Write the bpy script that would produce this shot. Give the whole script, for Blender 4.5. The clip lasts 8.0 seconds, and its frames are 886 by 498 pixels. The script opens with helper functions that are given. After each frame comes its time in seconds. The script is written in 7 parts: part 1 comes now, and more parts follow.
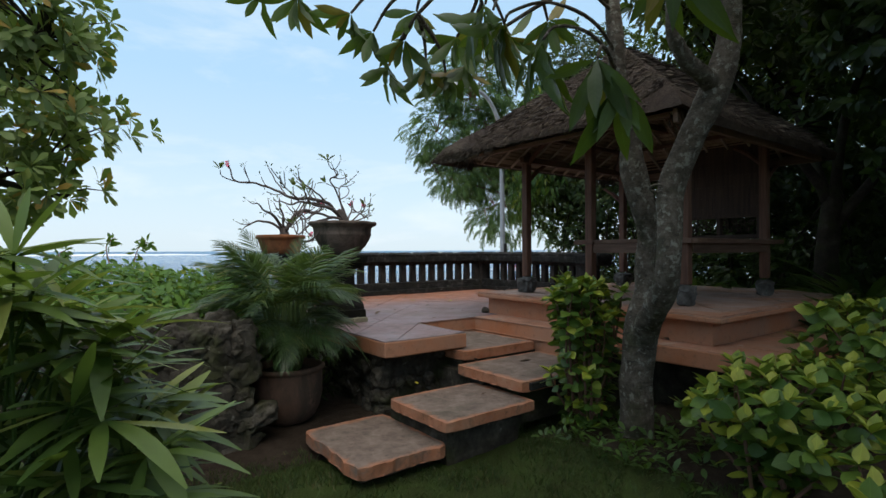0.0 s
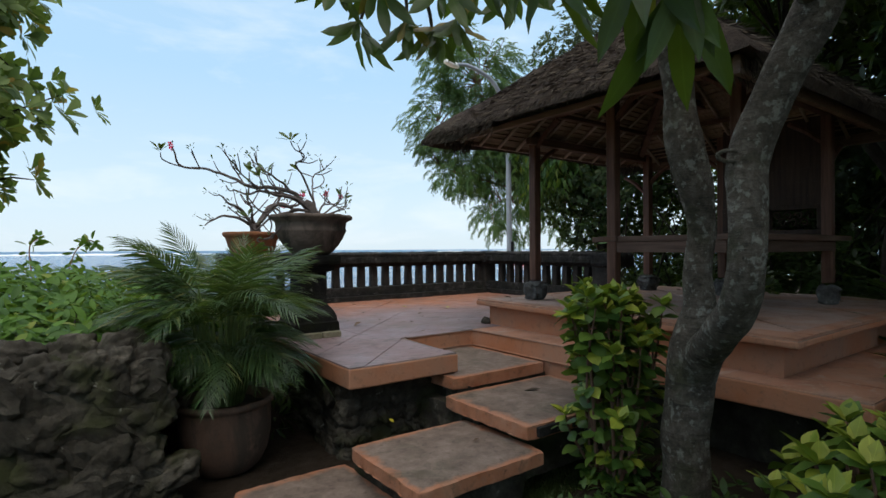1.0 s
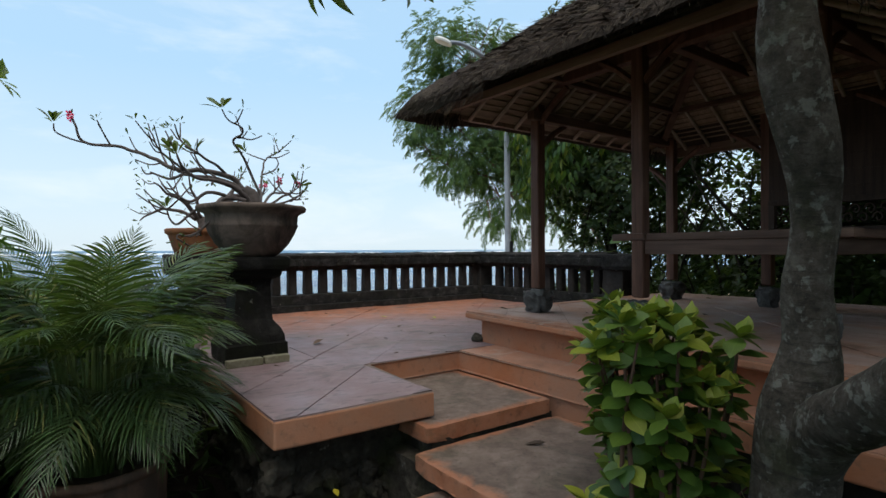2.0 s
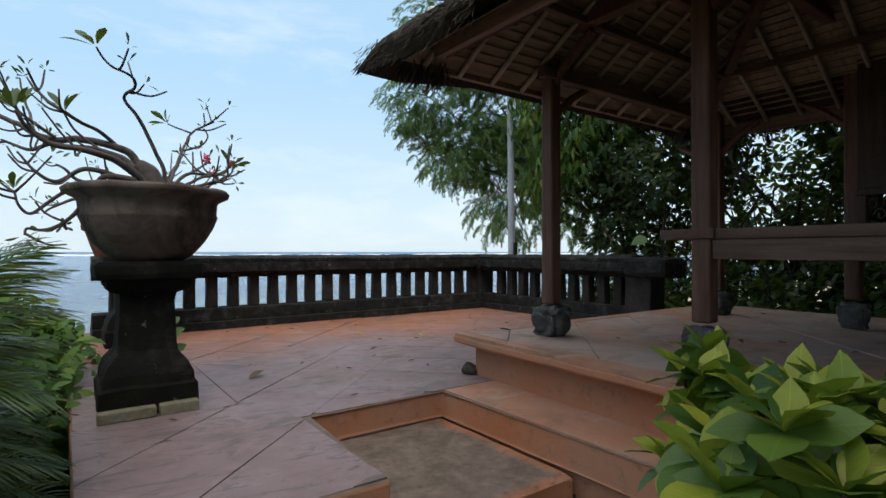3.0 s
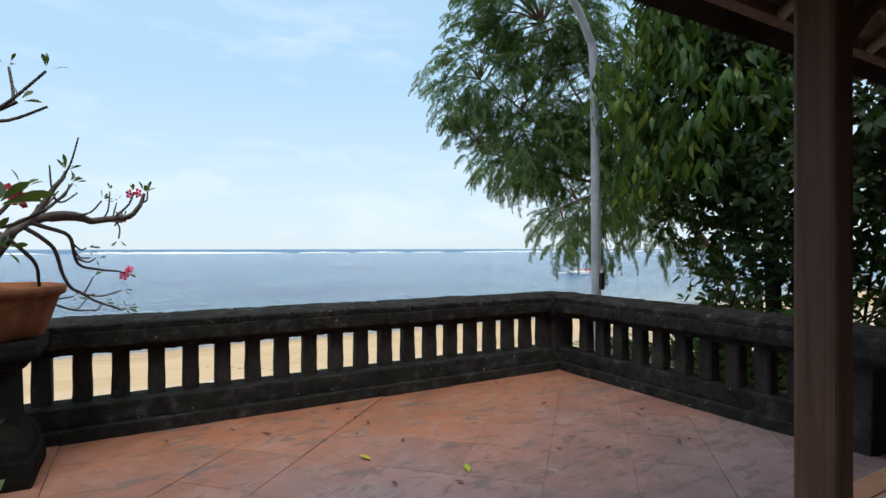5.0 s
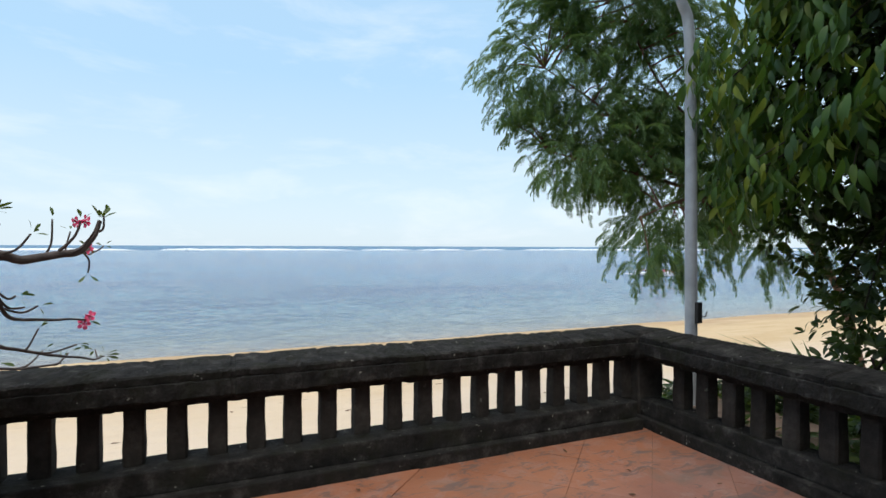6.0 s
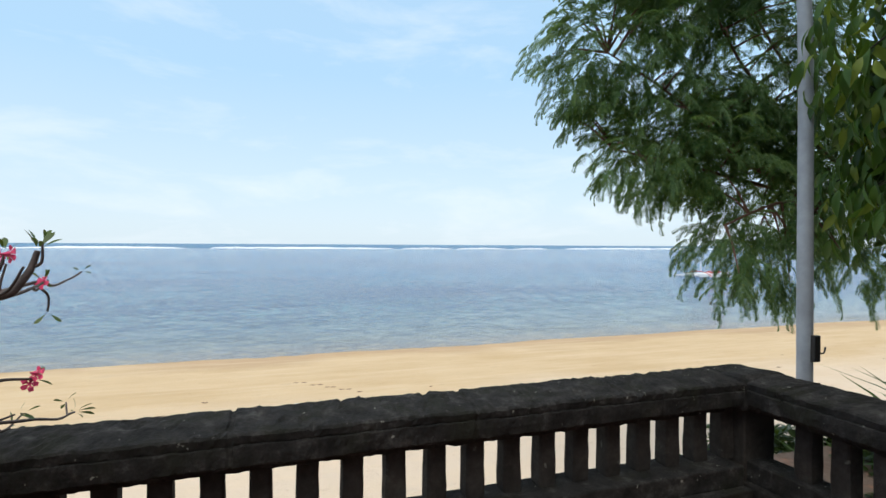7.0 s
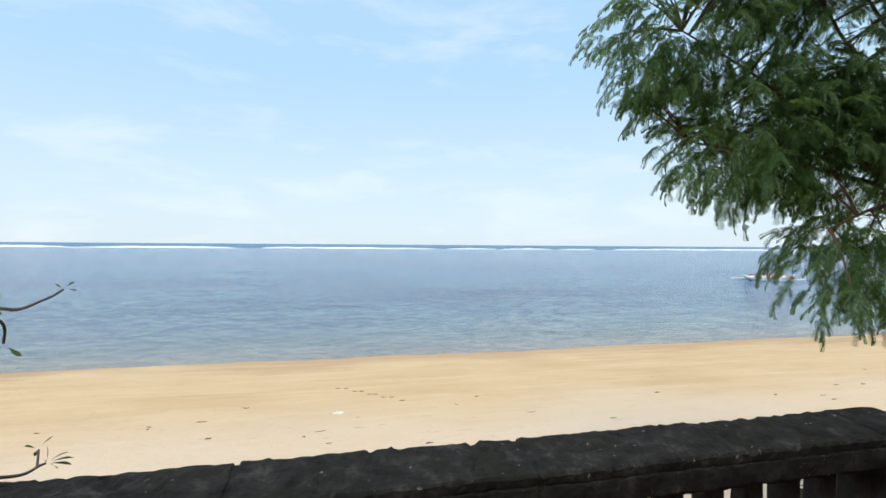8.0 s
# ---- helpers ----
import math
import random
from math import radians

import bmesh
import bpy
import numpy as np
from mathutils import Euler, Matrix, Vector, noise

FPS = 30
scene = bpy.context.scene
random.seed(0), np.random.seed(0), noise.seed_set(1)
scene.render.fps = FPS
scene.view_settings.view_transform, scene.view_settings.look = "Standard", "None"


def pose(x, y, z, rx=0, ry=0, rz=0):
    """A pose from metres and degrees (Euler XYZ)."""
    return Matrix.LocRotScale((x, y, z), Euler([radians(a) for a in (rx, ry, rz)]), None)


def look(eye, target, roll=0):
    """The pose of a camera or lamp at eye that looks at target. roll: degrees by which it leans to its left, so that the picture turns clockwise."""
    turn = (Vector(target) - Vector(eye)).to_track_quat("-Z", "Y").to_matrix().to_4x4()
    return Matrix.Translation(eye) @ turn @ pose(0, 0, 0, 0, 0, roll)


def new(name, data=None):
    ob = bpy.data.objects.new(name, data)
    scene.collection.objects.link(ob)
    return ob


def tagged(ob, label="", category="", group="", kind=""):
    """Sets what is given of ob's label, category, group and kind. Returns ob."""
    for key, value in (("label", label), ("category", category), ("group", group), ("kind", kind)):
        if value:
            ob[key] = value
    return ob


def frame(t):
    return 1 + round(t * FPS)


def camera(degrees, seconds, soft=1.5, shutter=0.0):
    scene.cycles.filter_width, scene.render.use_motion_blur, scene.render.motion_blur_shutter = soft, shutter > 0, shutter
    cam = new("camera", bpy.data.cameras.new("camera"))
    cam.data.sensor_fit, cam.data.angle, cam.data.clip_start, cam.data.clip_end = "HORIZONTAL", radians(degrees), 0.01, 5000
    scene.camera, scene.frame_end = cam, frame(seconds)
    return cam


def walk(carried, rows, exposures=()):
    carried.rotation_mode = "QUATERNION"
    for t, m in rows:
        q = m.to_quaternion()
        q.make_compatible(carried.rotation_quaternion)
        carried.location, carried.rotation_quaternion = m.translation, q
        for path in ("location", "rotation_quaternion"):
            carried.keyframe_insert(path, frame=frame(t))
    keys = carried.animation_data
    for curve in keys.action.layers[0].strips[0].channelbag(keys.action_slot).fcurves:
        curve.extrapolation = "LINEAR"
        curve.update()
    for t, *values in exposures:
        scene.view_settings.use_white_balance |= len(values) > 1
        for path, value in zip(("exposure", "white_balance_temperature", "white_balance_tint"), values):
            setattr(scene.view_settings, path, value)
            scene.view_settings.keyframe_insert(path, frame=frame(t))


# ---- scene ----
cam = camera(80.1, 8.0)

PATH = [
    (0, (0.74, 0.936, 1.505), (1.953, 2.526, 1.51), -0.2),
    (0.5, (1.113, 1.293, 1.5), (2.309, 2.895, 1.503), -0.3),
    (1, (1.526, 1.652, 1.507), (2.708, 3.266, 1.508), -0.3),
    (1.5, (1.905, 2.022, 1.507), (3.087, 3.635, 1.508), -0.2),
    (1.7, (2.048, 2.175, 1.506), (3.237, 3.784, 1.51), 0.0),
    (2.8, (2.878, 3.027, 1.514), (4.056, 4.643, 1.524), -0.1),
    (3, (3.055, 3.227, 1.506), (4.225, 4.849, 1.516), 0.0),
    (3.5, (3.424, 3.653, 1.522), (4.575, 5.289, 1.53), -0.0),
    (4, (3.683, 4.086, 1.592), (4.82, 5.731, 1.608), 0.1),
    (4.2, (3.745, 4.227, 1.626), (4.872, 5.879, 1.644), 0.5),
    (5.3, (4.403, 5.117, 1.996), (5.348, 6.880, 1.991), -0.0),
    (5.5, (4.519, 5.242, 2.028), (5.433, 7.021, 2.023), 0.1),
    (5.7, (4.616, 5.41, 2.078), (5.454, 7.226, 2.071), 0.2),
    (6, (4.742, 5.731, 2.146), (5.531, 7.57, 2.135), 0.2),
    (6.5, (4.867, 6.103, 2.226), (5.571, 7.975, 2.21), 0.2),
    (7, (4.969, 6.466, 2.288), (5.615, 8.359, 2.271), 0.3),
    (7.5, (5.054, 6.78, 2.329), (5.626, 8.696, 2.308), 0.5),
    (8, (5.12, 7.037, 2.343), (5.603, 8.978, 2.326), 0.4),
]
ROUTE = [row for row in PATH if row[0] not in (1.7, 2.8, 4.2, 5.7)]
walk(cam, [(t, look(eye, target, roll)) for t, eye, target, roll in ROUTE])

# ---- world, sun ----
world = bpy.data.worlds.new("sky")
scene.world = world
world.use_nodes = True
wn, wl = world.node_tree.nodes, world.node_tree.links
wn.clear()


def wnode(kind, **values):
    n = wn.new(kind)
    for key, value in values.items():
        n.inputs[key].default_value = value
    return n


SUN_DIR = Vector((0.30, 0.45, -0.84)).normalized()   # the way in which the sunlight travels
sky = wn.new("ShaderNodeTexSky")
sky.sky_type, sky.sun_disc = "NISHITA", False
sky.sun_elevation = math.asin(-SUN_DIR.z)
sky.sun_rotation = math.atan2(-SUN_DIR.x, -SUN_DIR.y)
sky.air_density, sky.dust_density, sky.ozone_density = 1.0, 1.2, 1.5
coord = wn.new("ShaderNodeTexCoord")
split = wn.new("ShaderNodeSeparateXYZ")
wl.new(coord.outputs["Generated"], split.inputs[0])
# thin high cloud, stretched flat towards the horizon
flat = wn.new("ShaderNodeMapping")
flat.inputs["Scale"].default_value = (1.5, 1.5, 5.0)
wl.new(coord.outputs["Generated"], flat.inputs[0])
cloud = wnode("ShaderNodeTexNoise", Scale=2.6, Detail=8.0, Roughness=0.58, Distortion=0.3)
wl.new(flat.outputs[0], cloud.inputs["Vector"])
ramp = wn.new("ShaderNodeValToRGB")
ramp.color_ramp.elements[0].position, ramp.color_ramp.elements[1].position = 0.50, 0.74
ramp.color_ramp.elements[0].color, ramp.color_ramp.elements[1].color = (0, 0, 0, 1), (0.38, 0.38, 0.38, 1)
wl.new(cloud.outputs["Fac"], ramp.inputs[0])
# milky haze: white at the horizon, blue higher up, bright thin overcast overhead
hazer = wn.new("ShaderNodeValToRGB")
stops = [(0.0, (7.2, 8.5, 9.3)), (0.12, (6.3, 8.1, 9.6)), (0.30, (4.7, 7.2, 9.6)), (0.46, (4.6, 7.0, 9.4)), (0.75, (11.5, 12.0, 12.4)), (1.0, (15.0, 15.0, 15.0))]
while len(hazer.color_ramp.elements) < len(stops):
    hazer.color_ramp.elements.new(0.5)
for e, (at, c) in zip(hazer.color_ramp.elements, stops):
    e.position, e.color = at, (*c, 1)
wl.new(split.outputs["Z"], hazer.inputs[0])
CLOUD = (9.2, 9.6, 9.9, 1)
mix1 = wn.new("ShaderNodeMixRGB")
mix1.inputs["Fac"].default_value = 0.86
wl.new(hazer.outputs[0], mix1.inputs["Color2"])
wl.new(sky.outputs[0], mix1.inputs["Color1"])
mix2 = wn.new("ShaderNodeMixRGB")
mix2.inputs["Color2"].default_value = CLOUD
wl.new(ramp.outputs[0], mix2.inputs["Fac"])
wl.new(mix1.outputs[0], mix2.inputs["Color1"])
back = wnode("ShaderNodeBackground", Strength=0.114)
wl.new(mix2.outputs[0], back.inputs["Color"])
wl.new(back.outputs[0], wn.new("ShaderNodeOutputWorld").inputs["Surface"])

sun_data = bpy.data.lights.new("sun", "SUN")
sun_data.energy, sun_data.angle, sun_data.color = 1.4, radians(35), (1.0, 0.92, 0.80)
sun = new("sun", sun_data)
sun.matrix_world = look((0, 0, 30), Vector((0, 0, 30)) + SUN_DIR)

# ---- materials ----


class Mat:
    """A node material with a few short ways to wire it."""

    def __init__(self, name, rough=0.8, spec=0.3):
        self.m = bpy.data.materials.new(name)
        self.m.use_nodes = True
        self.n, self.l = self.m.node_tree.nodes, self.m.node_tree.links
        self.p = self.n["Principled BSDF"]
        self.p.inputs["Roughness"].default_value = rough
        self.p.inputs["Specular IOR Level"].default_value = spec
        self.geo = self.n.new("ShaderNodeNewGeometry")
        self.tex = self.n.new("ShaderNodeTexCoord")

    def node(self, kind, **values):
        n = self.n.new(kind)
        for key, value in values.items():
            n.inputs[key].default_value = value
        return n

    def noise(self, scale, detail=6.0, rough=0.6, stretch=None, distortion=0.0, local=False):
        """Noise over real metres: in the world, or in the object's own frame."""
        n = self.node("ShaderNodeTexNoise", Scale=scale, Detail=detail, Roughness=rough, Distortion=distortion)
        src = self.tex.outputs["Object"] if local else self.geo.outputs["Position"]
        if stretch:
            m = self.n.new("ShaderNodeMapping")
            m.inputs["Scale"].default_value = stretch[:3]
            if len(stretch) > 3:
                m.inputs["Rotation"].default_value = (0, 0, radians(stretch[3]))
            self.l.new(src, m.inputs[0])
            src = m.outputs[0]
        self.l.new(src, n.inputs["Vector"])
        return n.outputs["Fac"]

    def ramp(self, fac, *stops):
        r = self.n.new("ShaderNodeValToRGB")
        e = r.color_ramp.elements
        while len(e) < len(stops):
            e.new(0.5)
        for k, (pos, col) in zip(e, stops):
            k.position = pos
            k.color = (*col, 1) if isinstance(col, tuple) else (col, col, col, 1)
        self.l.new(fac, r.inputs[0])
        return r.outputs[0]

    def mix(self, fac, a, b, kind="MIX"):
        m = self.n.new("ShaderNodeMixRGB")
        m.blend_type = kind
        for k, value in enumerate((fac, a, b)):
            sock = m.inputs[k]
            if isinstance(value, (int, float)):
                sock.default_value = value if k == 0 else (value, value, value, 1)
            elif isinstance(value, tuple):
                sock.default_value = (*value, 1)
            else:
                self.l.new(value, sock)
        return m.outputs[0]

    def color(self, out):
        self.l.new(out, self.p.inputs["Base Color"])
        return self

    def rough(self, out):
        self.l.new(out, self.p.inputs["Roughness"])
        return self

    def bump(self, height, strength=0.5, dist=0.01):
        b = self.node("ShaderNodeBump", Strength=strength, Distance=dist)
        self.l.new(height, b.inputs["Height"])
        if self.p.inputs["Normal"].is_linked:
            self.l.new(self.p.inputs["Normal"].links[0].from_socket, b.inputs["Normal"])
        self.l.new(b.outputs[0], self.p.inputs["Normal"])
        return self


def leaf_material(name, low, high, odd=None, odd_from=0.93, gloss=0.45, through_light=0.3, single=False, veins=0.07):
    """Leaves: a colour for each leaf between low and high, a few odd ones, some light let through."""
    k = Mat(name, gloss, 0.4)
    if single:
        info = k.n.new("ShaderNodeObjectInfo")
        rnd = info.outputs["Random"]
    else:
        rnd = k.geo.outputs["Random Per Island"]
    stops = [(0.0, low), (odd_from - 0.05 if odd else 1.0, high)]
    if odd:
        stops.append((odd_from, odd))
    col = k.ramp(rnd, *stops)
    col = k.mix(0.35, col, k.ramp(k.noise(9.0, 3.0), (0.3, 0.55), (0.7, 1.25)), "MULTIPLY")
    if single and veins:                               # pale midrib and faint slanting side veins
        xyz = k.n.new("ShaderNodeSeparateXYZ")
        k.l.new(k.tex.outputs["Object"], xyz.inputs[0])
        off = k.n.new("ShaderNodeMath")
        off.operation = "ABSOLUTE"
        k.l.new(xyz.outputs["Y"], off.inputs[0])
        slant = k.n.new("ShaderNodeMath")
        slant.operation = "MULTIPLY_ADD"
        k.l.new(off.outputs[0], slant.inputs[0])
        slant.inputs[1].default_value = -0.8
        k.l.new(xyz.outputs["X"], slant.inputs[2])
        wave = k.n.new("ShaderNodeMath")
        wave.operation = "PINGPONG"
        wave.inputs[1].default_value = 0.045
        k.l.new(slant.outputs[0], wave.inputs[0])
        rib = k.n.new("ShaderNodeMath")
        rib.operation = "MULTIPLY"
        rib.inputs[1].default_value = 20.0
        k.l.new(wave.outputs[0], rib.inputs[0])
        col = k.mix(veins, col, k.ramp(rib.outputs[0], (0.0, 1.3), (0.25, 0.98), (0.9, 0.9)), "MULTIPLY")
        col = k.mix(0.6, col, k.ramp(off.outputs[0], (0.0, 1.6), (0.016, 1.0)), "MULTIPLY")
        k.bump(rib.outputs[0], veins, 0.008)
    k.color(col)
    tr = k.n.new("ShaderNodeBsdfTranslucent")
    k.l.new(k.mix(0.5, col, (0.20, 0.30, 0.02), "MIX"), tr.inputs["Color"])
    mixer = k.node("ShaderNodeMixShader", Fac=through_light)
    k.l.new(k.p.outputs[0], mixer.inputs[1])
    k.l.new(tr.outputs[0], mixer.inputs[2])
    k.l.new(mixer.outputs[0], k.n["Material Output"].inputs["Surface"])
    return k.m


def floor_material():
    k = Mat("terracotta_floor", 0.62, 0.3)
    fresh = k.ramp(k.noise(1.6, 6.0), (0.3, (0.31, 0.112, 0.052)), (0.7, (0.37, 0.155, 0.080)))
    worn = k.ramp(k.noise(2.1, 7.0, 0.65), (0.3, (0.168, 0.116, 0.119)), (0.55, (0.232, 0.163, 0.170)), (0.78, (0.276, 0.214, 0.222)))
    # feet have worn the middle pale; the strip along the balustrades keeps its red
    pos = k.n.new("ShaderNodeSeparateXYZ")
    k.l.new(k.geo.outputs["Position"], pos.inputs[0])
    edge = k.n.new("ShaderNodeMath")
    edge.operation = "MULTIPLY_ADD"
    k.l.new(k.noise(0.9, 6.0, 0.65), edge.inputs[0])
    edge.inputs[1].default_value = 2.6
    k.l.new(pos.outputs["Y"], edge.inputs[2])
    scl = k.n.new("ShaderNodeMath")
    scl.operation = "MULTIPLY"
    k.l.new(edge.outputs[0], scl.inputs[0])
    scl.inputs[1].default_value = 0.1
    base = k.mix(k.ramp(scl.outputs[0], (0.82, 1.0), (0.98, 0.12)), fresh, worn)
    info = k.n.new("ShaderNodeObjectInfo")
    base = k.mix(0.5, base, k.ramp(info.outputs["Random"], (0.0, 0.80), (1.0, 1.12)), "MULTIPLY")
    base = k.mix(k.ramp(k.noise(6.5, 8.0, 0.7, distortion=0.6), (0.51, 0.0), (0.64, 0.35)), base, (0.34, 0.262, 0.245))
    base = k.mix(k.ramp(k.noise(1.15, 8.0, 0.7, None, 1.2), (0.52, 0.0), (0.68, 0.6)), base, (0.150, 0.130, 0.108))
    scuff = k.ramp(k.noise(4.6, 9.0, 0.68, (1.0, 2.4, 1.0, -45), 0.9), (0.548, 0.0), (0.588, 0.68))
    base = k.mix(scuff, base, (0.115, 0.096, 0.094))
    base = k.mix(k.ramp(k.noise(9.0, 8.0, 0.7, (1.0, 2.0, 1.0, -20), 0.8), (0.58, 0.0), (0.66, 0.5)), base, (0.15, 0.118, 0.108))
    base = k.mix(k.ramp(k.noise(38.0, 4.0), (0.64, 0.0), (0.73, 0.6)), base, (0.17, 0.11, 0.09))
    k.color(base)
    k.rough(k.ramp(k.noise(2.3, 6.0), (0.3, 0.36), (0.7, 0.72)))
    k.bump(k.noise(7.0, 8.0), 0.3, 0.012).bump(k.noise(60.0, 4.0), 0.25, 0.003)
    return k.m


def step_material():
    k = Mat("worn_step_stone", 0.8, 0.25)
    base = k.ramp(k.noise(2.2, 6.0), (0.3, (0.42, 0.160, 0.075)), (0.55, (0.42, 0.200, 0.118)), (0.8, (0.36, 0.22, 0.155)))
    # foot-worn grey on the treads
    up = k.n.new("ShaderNodeSeparateXYZ")
    k.l.new(k.geo.outputs["True Normal"], up.inputs[0])
    worn = k.mix(1.0, k.ramp(up.outputs["Z"], (0.8, 0.0), (0.95, 1.0)), k.ramp(k.noise(3.0, 7.0, 0.65), (0.22, 0.0), (0.42, 0.95)), "MULTIPLY")
    base = k.mix(worn, base, k.ramp(k.noise(9.0, 7.0), (0.3, (0.105, 0.080, 0.064)), (0.7, (0.190, 0.150, 0.122))))
    base = k.mix(k.ramp(k.noise(16.0, 6.0, 0.7), (0.55, 0.0), (0.70, 0.5)), base, (0.11, 0.085, 0.066))
    k.color(base)
    k.bump(k.noise(12.0, 8.0), 0.5, 0.012).bump(k.noise(70.0, 4.0), 0.3, 0.003)
    return k.m


def slab_material():
    """Cast step slabs: orange edges, a grey foot-worn middle with an uneven border, pitted."""
    k = Mat("cast_step_slab", 0.85, 0.2)
    base = k.ramp(k.noise(5.0, 7.0, 0.65), (0.3, (0.33, 0.125, 0.062)), (0.55, (0.40, 0.185, 0.108)), (0.8, (0.42, 0.245, 0.165)))
    pos = k.n.new("ShaderNodeSeparateXYZ")
    k.l.new(k.tex.outputs["Generated"], pos.inputs[0])
    sides = []
    for axis in "XY":
        ping = k.n.new("ShaderNodeMath")
        ping.operation = "PINGPONG"
        ping.inputs[1].default_value = 0.5
        k.l.new(pos.outputs[axis], ping.inputs[0])
        sides.append(ping.outputs[0])
    least = k.n.new("ShaderNodeMath")
    least.operation = "MINIMUM"
    k.l.new(sides[0], least.inputs[0])
    k.l.new(sides[1], least.inputs[1])
    rim = k.n.new("ShaderNodeMath")
    rim.operation = "MULTIPLY_ADD"
    k.l.new(k.noise(5.5, 8.0, 0.7, None, 0.5), rim.inputs[0])
    rim.inputs[1].default_value = 0.22
    k.l.new(least.outputs[0], rim.inputs[2])
    worn = k.ramp(rim.outputs[0], (0.13, 0.0), (0.185, 0.95))
    base = k.mix(worn, base, k.ramp(k.noise(7.0, 9.0, 0.72), (0.3, (0.095, 0.076, 0.062)), (0.5, (0.170, 0.135, 0.113)), (0.72, (0.275, 0.222, 0.190))))
    base = k.mix(k.ramp(k.noise(3.4, 8.0, 0.7, None, 0.8), (0.52, 0.0), (0.66, 0.55)), base, (0.080, 0.076, 0.050))
    base = k.mix(k.ramp(k.noise(26.0, 6.0, 0.7), (0.56, 0.0), (0.68, 0.6)), base, (0.075, 0.058, 0.045))
    k.color(base)
    k.bump(k.noise(14.0, 9.0, 0.7), 0.7, 0.014).bump(k.noise(70.0, 5.0), 0.4, 0.004)
    return k.m


def deck_material(name, low, mid, high):
    """Paving under the roof: warm, worn, stained where water stands."""
    k = Mat(name, 0.6, 0.3)
    base = k.ramp(k.noise(1.5, 7.0, 0.62, None, 0.6), (0.34, low), (0.5, mid), (0.68, high))
    base = k.mix(k.ramp(k.noise(4.0, 9.0, 0.72, None, 0.6), (0.50, 0.0), (0.66, 0.6)), base, (0.16, 0.105, 0.08))
    base = k.mix(k.ramp(k.noise(3.2, 8.0, 0.7, (1.0, 2.2, 1.0, -45), 0.8), (0.57, 0.0), (0.64, 0.6)), base, (0.42, 0.33, 0.27))
    base = k.mix(k.ramp(k.noise(40.0, 4.0), (0.62, 0.0), (0.72, 0.5)), base, (0.16, 0.10, 0.08))
    k.color(base)
    k.rough(k.ramp(k.noise(2.3, 6.0), (0.3, 0.42), (0.7, 0.8)))
    k.bump(k.noise(8.0, 8.0), 0.35, 0.012).bump(k.noise(60.0, 4.0), 0.25, 0.003)
    return k.m


def stone_material(name, dark, mid, light, moss=None, lichen=0.0, scale=1.0, depth=0.02):
    k = Mat(name, 0.92, 0.15)
    base = k.ramp(k.noise(4.0 * scale, 8.0, 0.65), (0.3, dark), (0.55, mid), (0.78, light))
    base = k.mix(k.ramp(k.noise(28.0 * scale, 6.0), (0.35, 0.0), (0.7, 0.5)), base, dark)
    if moss:
        base = k.mix(k.ramp(k.noise(2.4 * scale, 6.0, 0.6), (0.50, 0.0), (0.66, 0.75)), base, moss)
    if lichen:
        base = k.mix(k.ramp(k.noise(11.0 * scale, 5.0, 0.55), (0.685, 0.0), (0.73, lichen)), base, (0.34, 0.34, 0.30))
    k.color(base)
    k.bump(k.noise(9.0 * scale, 8.0, 0.7), 0.7, depth).bump(k.noise(48.0 * scale, 7.0, 0.7), 0.8, 0.007)
    return k.m


def wood_material(name, dark, light, grain=(1.0, 1.0, 0.06)):
    k = Mat(name, 0.62, 0.3)
    base = k.ramp(k.noise(34.0, 6.0, 0.6, grain, 0.3, local=True), (0.28, dark), (0.7, light))
    base = k.mix(k.ramp(k.noise(1.7, 5.0), (0.35, 0.0), (0.75, 0.55)), base, tuple(c * 0.55 for c in dark))
    k.color(base)
    k.bump(k.noise(60.0, 5.0, 0.6, grain, local=True), 0.35, 0.004)
    return k.m


def thatch_material():
    k = Mat("grass_thatch", 0.95, 0.1)
    base = k.ramp(k.noise(3.0, 8.0, 0.7), (0.3, (0.036, 0.027, 0.023)), (0.55, (0.080, 0.061, 0.050)), (0.8, (0.135, 0.107, 0.087)))
    base = k.mix(0.7, base, k.ramp(k.noise(45.0, 6.0, 0.7), (0.3, 0.35), (0.7, 1.3)), "MULTIPLY")
    base = k.mix(k.ramp(k.noise(1.1, 5.0), (0.5, 0.0), (0.7, 0.4)), base, (0.06, 0.065, 0.035))
    k.color(base)
    k.bump(k.noise(40.0, 8.0, 0.75), 1.0, 0.03)
    return k.m


def straw_material():
    k = Mat("straw", 0.85, 0.2)
    k.color(k.ramp(k.geo.outputs["Random Per Island"], (0.0, (0.026, 0.020, 0.017)), (0.6, (0.060, 0.047, 0.038)), (1.0, (0.115, 0.094, 0.072))))
    return k.m


